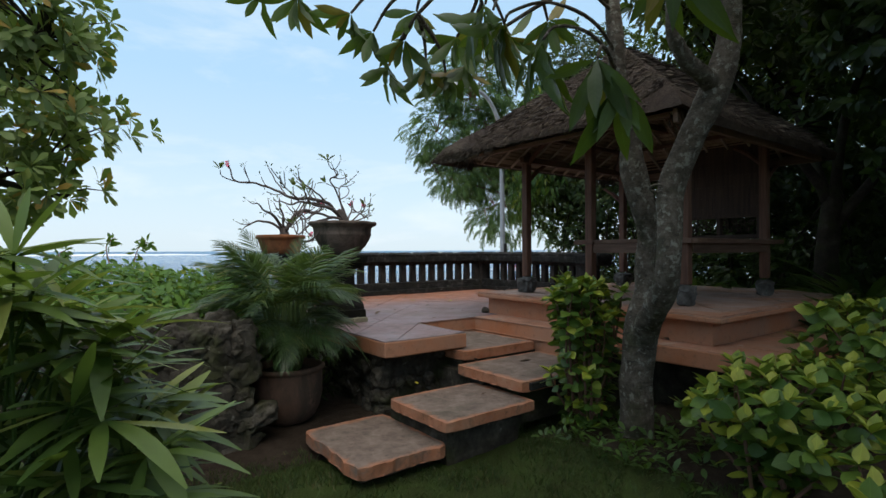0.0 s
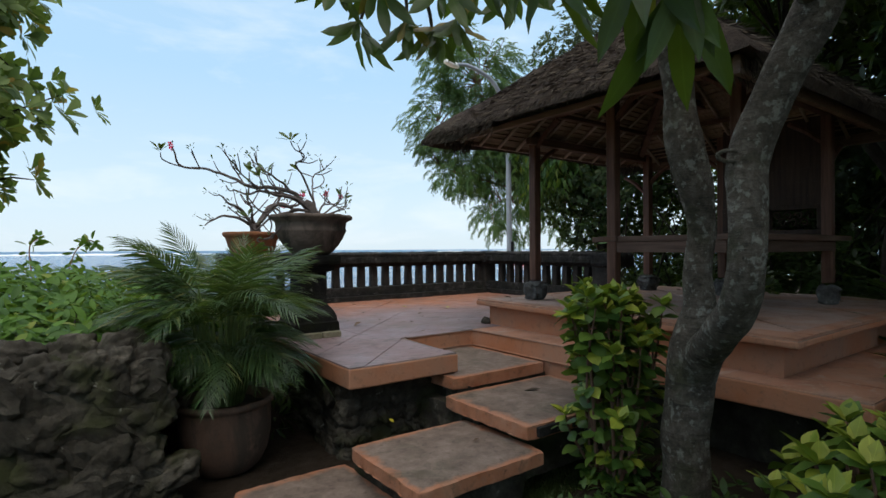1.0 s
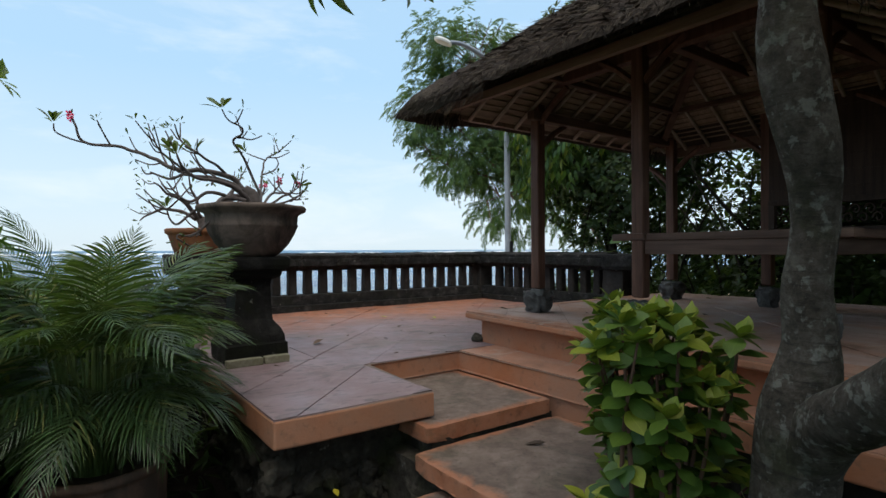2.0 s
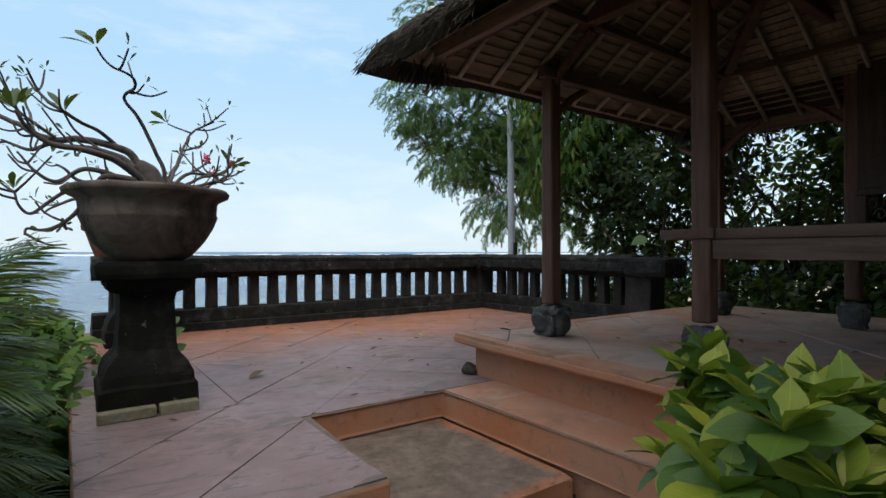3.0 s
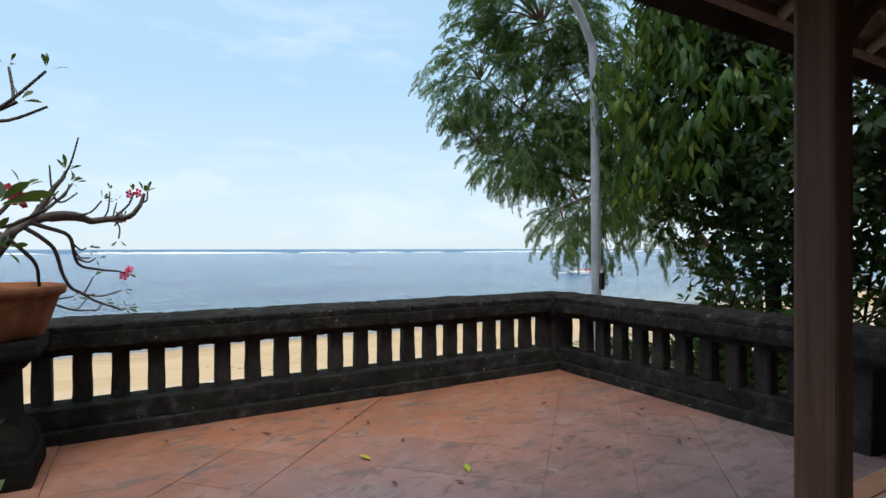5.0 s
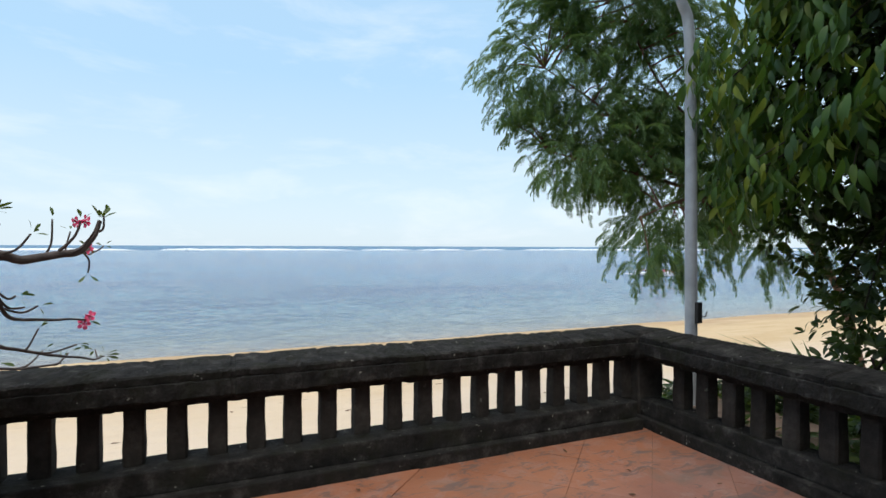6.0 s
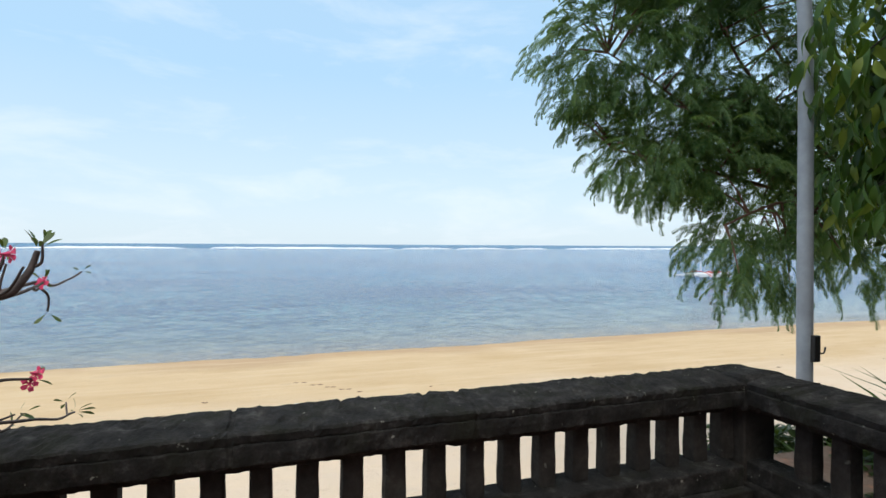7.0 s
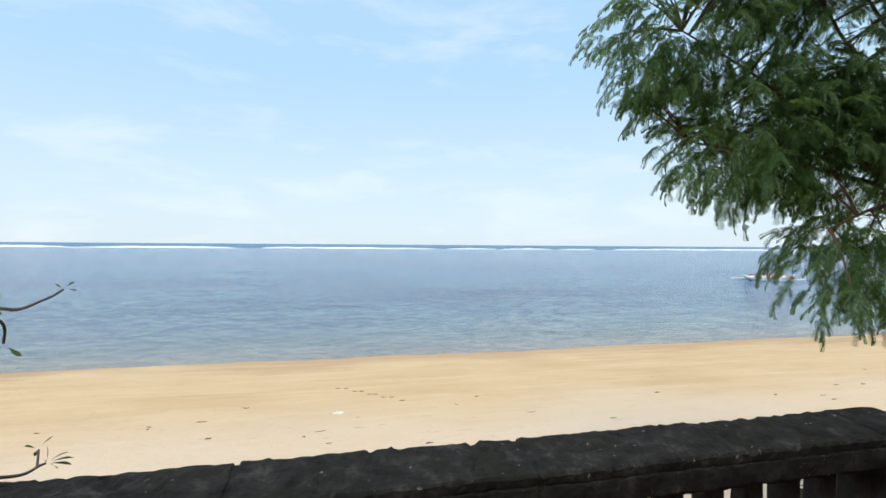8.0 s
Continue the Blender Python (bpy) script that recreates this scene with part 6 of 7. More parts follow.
def tree(name, base, trunk, limbs, blobs, tips, per_tip, shape, size, material, seed, label, trunk_radius=0.12, bark="dark_bark", spread=1.0, droop=0.3, twigs=60, shell=0.45, grow=None):
    """A tapered trunk with limbs, twigs to the crown and leaves in tufts at the tips."""
    rng = random.Random(seed)
    t = thing(name, base, label, "tree")
    b = Vector(base)
    bm = bmesh.new()
    limb_into(bm, [Vector(p) - b for p in trunk], list(np.linspace(trunk_radius, trunk_radius * 0.6, len(trunk))), 12, 5, 0.2, seed)
    part("trunk", bm, M[bark], t, "", True)
    top = Vector(trunk[-1])
    ends = []
    for pts in limbs:
        bm = bmesh.new()
        limb_into(bm, [Vector(p) - b for p in pts], list(np.linspace(trunk_radius * 0.45, trunk_radius * 0.12, len(pts))), 8, 5, 0.2, seed)
        part("limb", bm, M[bark], t, "", True)
        ends += smooth_path(pts, [0] * len(pts), 7)[0][3:]
    ends = ends or [top]
    places = blob_points(rng, blobs, tips, shell)
    rows = []
    bm = bmesh.new()
    for k, (at, d) in enumerate(places):
        e = min(ends, key=lambda q: (q - at).length)
        way = ((at - e).normalized() * 0.6 + d * 0.6 + Vector((0, 0, 0.15))).normalized()
        rows += grow(rng, at, way) if grow else rosette(rng, at, way, per_tip, size, spread, droop)
        if k < twigs:
            mid = e.lerp(at, 0.5) + Vector((0, 0, 0.08 * (e - at).length))
            tube_into(bm, [e - b, mid - b, at - b], [0.016, 0.010, 0.005], 5)
    tagged(part("twig_tangle", bm, M["twig" if bark == "twig" else "dark_bark"], t, "thin branching twigs"), kind="stuff")
    rows = [(m, Vector(p) - b) for m, p in rows]
    leaves("crown", shape, rows, M[material], t, "", "stuff")
    return t


# beach tree with rounded leaf tufts, past the hedge
tree("beach_tree", (-0.6, 9.0, 0.3), [(-0.6, 9.0, 0.2), (-0.5, 8.9, 1.2), (-0.3, 8.8, 2.0)],
     [[(-0.3, 8.8, 1.9), (0.3, 8.6, 2.3), (0.75, 8.5, 2.5)], [(-0.3, 8.8, 2.0), (0.2, 8.5, 3.0), (0.8, 8.4, 3.9)], [(-0.4, 8.8, 1.8), (-1.2, 8.6, 2.8), (-1.6, 8.5, 3.8)], [(0.3, 8.6, 2.3), (0.9, 8.5, 2.15), (1.0, 8.4, 2.2)]],
     [((0.56, 8.5, 3.02), (1.20, 0.8, 0.52)), ((0.22, 8.5, 4.25), (1.25, 0.8, 0.72)), ((0.28, 8.4, 2.25), (1.1, 0.6, 0.40)), ((-0.9, 8.5, 3.2), (1.2, 0.9, 1.5)), ((0.90, 8.4, 3.75), (0.6, 0.6, 0.3))],
     720, 10, OBOVATE, 0.20, "almond", 71, "seaside tree with tufts of rounded yellow-green leaves", 0.11, spread=1.15, droop=0.15, twigs=150, shell=0.35)

# feathery tree behind the lamp post
FEATHER = frond_shape(9, 0.38, 0.050, 0.95, 0.40, 0.0)


def feather_tuft(rng, at, way):
    """A drooping twig with small feather leaves along it."""
    rows = []
    if noise.noise(at * 1.9 + Vector((7, 0, 0))) < -0.20 or at.z < 2.9 and rng.random() < 0.25:
        return rows
    d = (way * 0.7 + rnd_dir(rng, 0.5) * 0.6 + Vector((-0.2, -0.1, -0.25))).normalized()
    side = d.cross(Vector((0, 0, 1))).normalized()
    reach = rng.uniform(0.12, 0.30)
    for k in range(7):
        u = (k + 0.6) / 7
        p = at + d * reach * u + Vector((0, 0, -0.45 * reach * u * u))
        w = (d * (0.5 + 0.6 * u) + side * (1 - 0.5 * u) * (-1) ** k + rnd_dir(rng) * 0.35 + Vector((0, 0, -0.35 - 0.3 * u))).normalized()
        rows.append((aim(w, (0, 0, 1), rng.uniform(-0.5, 0.5)) * rng.uniform(0.10, 0.17), p))
    return rows


tree("feathery_tree", (13.8, 10.4, -0.7), [(13.8, 10.4, -0.8), (13.3, 10.6, 1.4), (12.3, 10.9, 2.8)],
     [[(12.3, 10.9, 2.8), (10.5, 11.2, 3.2), (9.5, 11.4, 4.0), (8.7, 11.6, 4.5)], [(12.3, 10.9, 2.8), (10.5, 11.2, 4.2), (9.6, 11.2, 5.4)], [(12.3, 10.9, 2.7), (10.6, 10.8, 2.8), (9.4, 10.6, 2.5)], [(10.9, 11.3, 3.0), (9.6, 11.3, 3.2), (8.8, 11.6, 3.4)], [(12.3, 10.9, 2.8), (11.0, 11.4, 4.8), (10.4, 11.6, 6.0)]],
     [((8.85, 11.5, 4.6), (0.95, 0.8, 0.85)), ((9.6, 11.4, 3.6), (1.2, 0.9, 0.75)), ((9.0, 11.3, 3.25), (0.75, 0.6, 0.50)), ((8.3, 11.5, 4.1), (0.5, 0.5, 0.5)), ((9.6, 11.3, 5.7), (1.6, 1.0, 0.9)), ((9.7, 10.7, 2.4), (0.65, 0.5, 0.40)), ((10.5, 11.2, 4.4), (1.1, 1.0, 1.4)), ((10.5, 10.9, 2.9), (0.9, 0.6, 0.55)), ((11.8, 11.0, 3.2), (1.3, 0.8, 1.1)), ((12.4, 11.0, 2.2), (0.8, 0.6, 0.5)), ((9.35, 10.5, 2.05), (0.34, 0.3, 0.25)), ((9.95, 10.8, 3.0), (0.7, 0.5, 0.6)), ((10.4, 10.8, 2.2), (0.7, 0.5, 0.5))],
     3400, 4, FEATHER, 0.3, "feather", 72, "drooping feathery-leaved tree by the beach", 0.065, "twig", twigs=190, shell=0.2, grow=feather_tuft)

# broad tree with hanging leaves beside the terrace


PENDANT = leaf_shape((0.0, 0.10, 0.150, 0.165, 0.135, 0.065, 0.0), 0.35, 0.5)


def hanging(rng, at, way):
    rows = []
    for k in range(9):
        d = Vector((rng.uniform(-0.5, 0.5), rng.uniform(-0.5, 0.5), -1.0)) + way * 0.35
        rows.append((aim(d, way + Vector((-0.6, -0.4, 0)), rng.uniform(-1.1, 1.1)) * rng.uniform(0.12, 0.20), at + Vector((rng.uniform(-0.12, 0.12), rng.uniform(-0.12, 0.12), rng.uniform(-0.2, 0.15)))))
    return rows


tree("broadleaf_tree", (10.0, 8.0, 0.0), [(10.0, 8.0, -0.7), (10.0, 8.0, 1.2), (9.9, 8.0, 2.4)],
     [[(9.9, 8.0, 2.3), (9.4, 8.3, 3.2), (9.0, 8.6, 3.9)], [(10, 8, 2.0), (10.2, 7.2, 3.2), (10.0, 6.6, 4.0)], [(10, 8, 2.2), (10.4, 8.8, 3.4), (10.2, 9.2, 4.6)]],
     [((9.9, 8.5, 3.6), (1.05, 1.0, 1.5)), ((10.2, 7.4, 3.6), (1.3, 1.3, 1.9)), ((10.4, 8.2, 5.2), (1.6, 1.5, 1.2)), ((10.3, 9.0, 2.7), (0.9, 0.7, 0.9)), ((10.3, 8.2, 1.9), (0.9, 1.0, 0.6)), ((9.5, 7.5, 4.6), (0.8, 1.0, 0.8))],
     4300, 7, OVATE, 0.105, "broad", 73, "dense dark broad-leaved tree beside the terrace", 0.10, twigs=120, shell=0.3)
tree("hanging_leaf_tree", (10.6, 8.4, 0.0), [(10.6, 8.4, -0.7), (10.4, 8.4, 1.5), (9.9, 8.5, 2.8)],
     [[(9.9, 8.5, 2.8), (9.4, 8.6, 3.6), (9.0, 8.6, 4.2)], [(9.9, 8.5, 2.7), (9.4, 8.2, 3.2), (9.1, 7.9, 3.6)]],
     [((9.15, 8.65, 3.5), (0.45, 0.55, 0.95)), ((9.15, 8.0, 3.55), (0.5, 0.6, 0.8)), ((9.2, 8.4, 4.5), (0.55, 0.7, 0.6)), ((9.3, 9.15, 2.75), (0.4, 0.3, 0.5)), ((9.3, 9.05, 3.2), (0.4, 0.3, 0.6)), ((8.72, 8.98, 3.55), (0.28, 0.25, 0.5)), ((8.95, 8.75, 2.75), (0.3, 0.3, 0.25))],
     330, 9, PENDANT, 0.2, "pendant", 74, "slender tree with drooping bright green leaves", 0.05, twigs=60, shell=0.4, grow=hanging)

# woods behind and beside the pavilion
tree("shade_tree", (8.7, 3.3, 0.0), [(8.7, 3.3, -0.1), (8.65, 3.3, 1.2), (8.75, 3.25, 2.2)],
     [[(8.75, 3.25, 2.0), (8.4, 3.0, 3.2), (8.0, 2.4, 4.2)], [(8.7, 3.3, 2.1), (9.2, 3.8, 3.4), (9.5, 4.4, 4.4)], [(8.65, 3.3, 1.7), (9.1, 2.6, 2.8), (9.3, 1.8, 3.8)], [(8.75, 3.25, 2.1), (8.3, 3.7, 3.0), (8.2, 4.2, 3.8)]],
     [((8.0, 2.1, 4.2), (1.7, 1.3, 1.5)), ((9.6, 2.2, 3.4), (1.4, 1.6, 2.2)), ((8.6, 3.6, 5.2), (2.0, 2.0, 1.3)), ((6.9, 1.2, 4.3), (1.3, 1.2, 1.5)), ((6.2, 2.0, 4.9), (1.5, 1.3, 0.8)), ((9.9, 4.6, 4.0), (1.2, 1.6, 1.8)), ((7.0, 4.2, 5.0), (1.3, 1.0, 0.8))],
     3900, 7, OVATE, 0.17, "shade", 75, "dark spreading shade tree behind the pavilion", 0.17, twigs=160, shell=0.3)
tree("shade_tree", (10.6, 5.4, 0.0), [(10.6, 5.4, -0.1), (10.5, 5.4, 1.4), (10.4, 5.3, 2.6)],
     [[(10.4, 5.3, 2.4), (9.6, 5.6, 3.2), (9.0, 5.9, 3.7)], [(10.4, 5.3, 2.5), (10.4, 4.6, 3.6), (10.2, 4.0, 4.4)], [(10.5, 5.4, 1.4), (9.8, 5.0, 2.1), (9.3, 4.6, 2.6)], [(10.5, 5.4, 1.0), (9.9, 5.9, 1.9), (9.5, 6.3, 2.6)]],
     [((10.4, 5.2, 4.7), (1.6, 1.5, 1.5)), ((11.4, 4.4, 2.6), (1.1, 1.7, 2.3)), ((11.2, 6.6, 2.4), (1.0, 1.3, 2.2))],
     2700, 6, OVATE, 0.125, "shade", 76, "dark tree with open branches behind the pavilion", 0.11, twigs=150, shell=0.35)
tree("shade_tree", (7.4, -0.6, 0.0), [(7.4, -0.6, -0.1), (7.4, -0.6, 2.0), (7.3, -0.5, 3.4)],
     [[(7.3, -0.5, 3.2), (6.6, 0.2, 4.4), (6.1, 0.8, 5.2)], [(7.3, -0.5, 3.2), (8.2, 0.2, 4.4), (8.8, 0.8, 5.4)]],
     [((6.6, 0.3, 5.0), (1.6, 1.5, 1.5)), ((8.4, 0.4, 4.2), (1.7, 1.3, 2.2)), ((7.6, 0.6, 6.4), (2.2, 1.8, 1.2)), ((7.4, 0.9, 2.6), (1.3, 0.6, 1.1))],
     2700, 7, OVATE, 0.18, "shade", 77, "dark tree at the garden's edge", 0.16, twigs=100, shell=0.3)

# shade plants behind the platform
rng = random.Random(81)


def strap_clump(at, count, size, seed, label="clump of strap-leaved shade plants", shape=STRAP):
    rng = random.Random(seed)
    c = thing("shade_plant", at, label, "plant", "strap-leaved shade plants")
    rows = []
    for k in range(count):
        a = k * 2.4
        d = Vector((math.cos(a), math.sin(a), rng.uniform(0.5, 2.2)))
        rows.append((aim(d, (0, 0, 1), rng.uniform(-0.3, 0.3)) * size * rng.uniform(0.7, 1.15), (0.03 * math.cos(a), 0.03 * math.sin(a), 0)))
    leaves("foliage", shape, rows, M["bush_low"], c, "", "stuff")
    return c


for k, (x, y, z, n, s) in enumerate(((8.75, 6.15, 0.5, 34, 0.75), (8.55, 5.75, 0.6, 28, 0.6), (8.7, 5.0, 0.6, 30, 0.7), (8.6, 4.3, 0.6, 30, 0.7), (8.0, 2.65, 0.55, 40, 0.95), (7.3, 2.55, 0.5, 34, 0.85), (8.6, 2.9, 0.7, 40, 1.1), (9.0, 6.6, 0.3, 34, 0.9), (8.7, 7.6, 0.0, 30, 0.9), (8.9, 8.6, 0.0, 34, 1.2), (6.6, 2.4, 0.4, 26, 0.7), (10.2, 8.9, 0.2, 44, 1.3), (10.6, 8.6, 0.2, 44, 1.4), (9.6, 7.9, 0.1, 34, 1.3))):
    if y > 7.5 and x > 8.65:
        strap_clump((x, y, z), n + 14, s, k + 90, "clump of thin grassy leaves beside the beach", leaf_shape((0.012, 0.020, 0.022, 0.018, 0.012, 0.0), 0.3, 0.6))
    else:
        strap_clump((x, y, z), n, s, k + 90)
rows = []
for at, d in blob_points(rng, [((9.2, 4.4, 0.7), (0.9, 2.2, 0.9)), ((9.4, 7.2, 0.3), (0.8, 1.4, 1.2)), ((10.3, 8.2, 1.2), (0.9, 0.9, 1.3)), ((9.0, 7.7, 0.15), (0.5, 1.2, 0.75)), ((9.45, 9.75, 0.1), (0.7, 0.5, 0.7)), ((9.35, 8.9, 0.15), (0.6, 0.7, 0.75)), ((8.55, 8.55, 0.2), (0.22, 0.4, 0.6)), ((8.6, 2.2, 0.5), (2.2, 0.9, 0.8)), ((10.2, 5.6, 1.0), (0.9, 2.4, 1.4)), ((8.9, 9.0, -0.2), (0.6, 0.7, 0.8)), ((10.8, 2.4, 1.5), (1.5, 1.4, 1.6)), ((9.6, 0.9, 1.3), (1.5, 1.0, 1.4)), ((11.5, 3.6, 2.4), (1.0, 0.9, 1.2)), ((11.2, 4.9, 1.5), (0.9, 1.7, 1.8)), ((12.6, 2.6, 1.6), (1.2, 1.2, 1.6)), ((9.3, 3.4, 1.2), (0.6, 0.8, 0.9)), ((11.3, 4.3, 2.6), (1.0, 1.5, 1.2)), ((10.3, 3.5, 2.2), (0.7, 0.7, 1.0))], 11500, 0.3):
    rows += rosette(rng, at, d + Vector((0, 0, 0.6)), 6, 0.115, 1.1, 0.3)
low = []
for at, d in blob_points(rng, [((9.45, 9.7, 0.1), (0.7, 0.45, 0.62)), ((9.35, 8.9, 0.15), (0.65, 0.7, 0.7)), ((8.6, 8.35, 0.2), (0.25, 0.6, 0.6)), ((8.75, 7.4, 0.25), (0.4, 1.0, 0.7)), ((9.4, 10.3, 0.0), (0.7, 0.4, 0.6))], 2800, 0.5):
    low += rosette(rng, at, d + Vector((0, 0, 0.6)), 6, 0.10, 1.1, 0.3)
hedge = thing("low_bushes", (0, 0, 0), "low dark bushes below the side balustrade", "bushes", "", "stuff")
leaves("foliage", OVATE, low, M["shade"], hedge, "", "stuff")
thicket = thing("thicket", (0, 0, 0), "dark leafy undergrowth behind the pavilion", "bushes", "", "stuff")
leaves("foliage", OVATE, rows, M["shade"], thicket, "", "stuff")
bm = bmesh.new()
for k in range(60):
    x, y = rng.uniform(8.9, 10.6), rng.uniform(3.2, 8.2)
    h = rng.uniform(1.2, 2.6)
    limb_into(bm, [(x, y, -0.1), (x + rng.uniform(-0.3, 0.3), y + rng.uniform(-0.3, 0.3), h * 0.5), (x + rng.uniform(-0.7, 0.5), y + rng.uniform(-0.6, 0.6), h)], [0.022, 0.016, 0.008], 5, 4)
tagged(part("stems", bm, M["dark_bark"], thicket, "thin bare stems", True), kind="stuff")
# a broad heart-shaped leaf beside the side balustrade, and a seedling by the pedestal
big = thing("taro_plant", (8.75, 7.1, 0.42), "plant with broad bright heart-shaped leaves", "plant")
HEART = leaf_mesh("leaf", wide_leaf((0.10, 0.34, 0.40, 0.34, 0.20, 0.0), 0.12, 0.25), M["taro"])
for k, (dx, dy, dz, s) in enumerate(((0, 0, 1.0, 0.30), (-0.15, -0.25, 0.7, 0.22), (0.1, 0.3, 0.85, 0.24), (0.1, -0.1, 1.25, 0.2))):
    bm = bmesh.new()
    tube_into(bm, [(0, 0, -0.6), (dx * 0.5, dy * 0.5, dz * 0.6), (dx, dy, dz)], [0.010, 0.008, 0.006], 6)
    part("stalk", bm, M["bush_low"], big)
    leaf_part(HEART, big, aim((-1, -0.3 + 0.3 * k, -0.3), (-0.5, -0.5, 0.7)), Vector(big.location) + Vector((dx, dy, dz)), s)
seedling = thing("seedling", (3.67, 7.52, FLOOR), "young green plant sprouting beside the pedestal", "plant")
rng = random.Random(83)
for k in range(11):
    a = k * 2.4
    z = 0.05 + 0.024 * k
    leaf_part(GOLD[k % 2], seedling, aim((math.cos(a), math.sin(a), 0.5 + 0.05 * k), (-0.3, -0.6, 0.5)), Vector(seedling.location) + Vector((0.02 * math.cos(a), 0.02 * math.sin(a), z)), 0.125 - 0.003 * k)
bm = bmesh.new()
tube_into(bm, [(0, 0, -0.01), (0.01, 0, 0.15), (0, 0.01, 0.31)], [0.008, 0.006, 0.003], 6)
part("stem", bm, M["bush_low"], seedling)

# ---- desert roses in the bowls ----
ADEN = leaf_mesh("leaf", wide_leaf((0.02, 0.07, 0.13, 0.17, 0.14, 0.0), 0.2, 0.2), M["adenium"])


def flower_bm():
    bm = bmesh.new()
    for k in range(5):
        a = k * 2 * math.pi / 5
        c, s = math.cos(a), math.sin(a)
        pts = [(0.004, 0, 0.0), (0.018, -0.012, 0.012), (0.034, -0.010, 0.010), (0.036, 0.006, 0.008), (0.020, 0.013, 0.012)]
        bm.faces.new([bm.verts.new((x * c - y * s, x * s + y * c, z)) for x, y, z in pts])
    tube_into(bm, [(0, 0, -0.03), (0, 0, -0.01), (0, 0, 0.004)], [0.003, 0.006, 0.009], 6)
    return bm


me = bpy.data.meshes.new("flower")
bm = flower_bm()
bm.to_mesh(me)
bm.free()
me.materials.append(M["pink"])
FLOWER = me


def desert_rose(at, limbs, seed, label, twigs=5, tuft=0.125):
    """Crooked limbs from a swollen base, tufts of leaves and a few flowers at the tips: (way points, radius, end)."""
    rng = random.Random(seed)
    plant = thing("desert_rose", at, label, "plant", "desert roses")
    b = Vector(at)
    bm = bmesh.new()
    limb_into(bm, [(0, 0, -0.03), (0.0, 0, 0.05), (-0.03, 0, 0.12), (-0.08, 0.01, 0.17)], [0.075, 0.065, 0.045, 0.03], 12, 5, 0.3, seed)
    part("caudex", bm, M["bonsai_bark"], plant, "swollen grey stem base", True)
    for pts, r, end in limbs:
        q, rad = smooth_path([Vector(p) - b for p in pts], list(np.linspace(r, max(0.0045, r * 0.3), len(pts))), 7)
        q = [p + min(0.022, r * 0.9) * noise.noise_vector(p * 9 + Vector((seed, 0, 0))) * (0 if i == 0 else 1) for i, p in enumerate(q)]
        bm = bmesh.new()
        tube_into(bm, q, rad, 8)
        part("limb", bm, M["bonsai_bark"], plant, "", True)
        tips = [(q[-1], (q[-1] - q[-2]).normalized())]
        for k in range(twigs if r > 0.0085 else 0):
            i = rng.randrange(len(q) // 3, len(q) - 1)
            d = (q[min(i + 1, len(q) - 1)] - q[i - 1]).normalized()
            w = (d * 0.7 + rnd_dir(rng) * 0.9 + Vector((0, 0, 0.35))).normalized()
            ln = rng.uniform(0.07, 0.20)
            e = [q[i], q[i] + w * ln * 0.5 + Vector((0, 0, -0.01)), q[i] + w * ln + Vector((rng.uniform(-0.03, 0.03), 0, 0.03))]
            bm = bmesh.new()
            limb_into(bm, e, [0.0065, 0.005, 0.004], 6, 4)
            part("twig", bm, M["bonsai_bark"], plant, "", True)
            if rng.random() < 0.75:
                tips.append((e[-1], w))
        for n, (p, d) in enumerate(tips):
            main = n == 0
            if main and end == "flower":
                for k in range(2):
                    f = part("flower", FLOWER, None, plant, "pink star-shaped flower")
                    f.matrix_basis = Matrix.Translation(p + rnd_dir(rng) * 0.025) @ rnd_dir(rng, 0.5).to_track_quat("Z", "Y").to_matrix().to_4x4() @ Matrix.Scale(0.85, 4)
            for m3, pos in rosette(rng, p, d + Vector((0, 0, 0.3)), (6 if end == "tuft" else 3) if main else rng.randrange(2, 5), 1.0, 0.8, 0.0):
                s = m3.col[0].length
                leaf_part(ADEN, plant, m3 * (1 / s), pos + b, (tuft if main and end == "tuft" else 0.046) * s)
    return plant


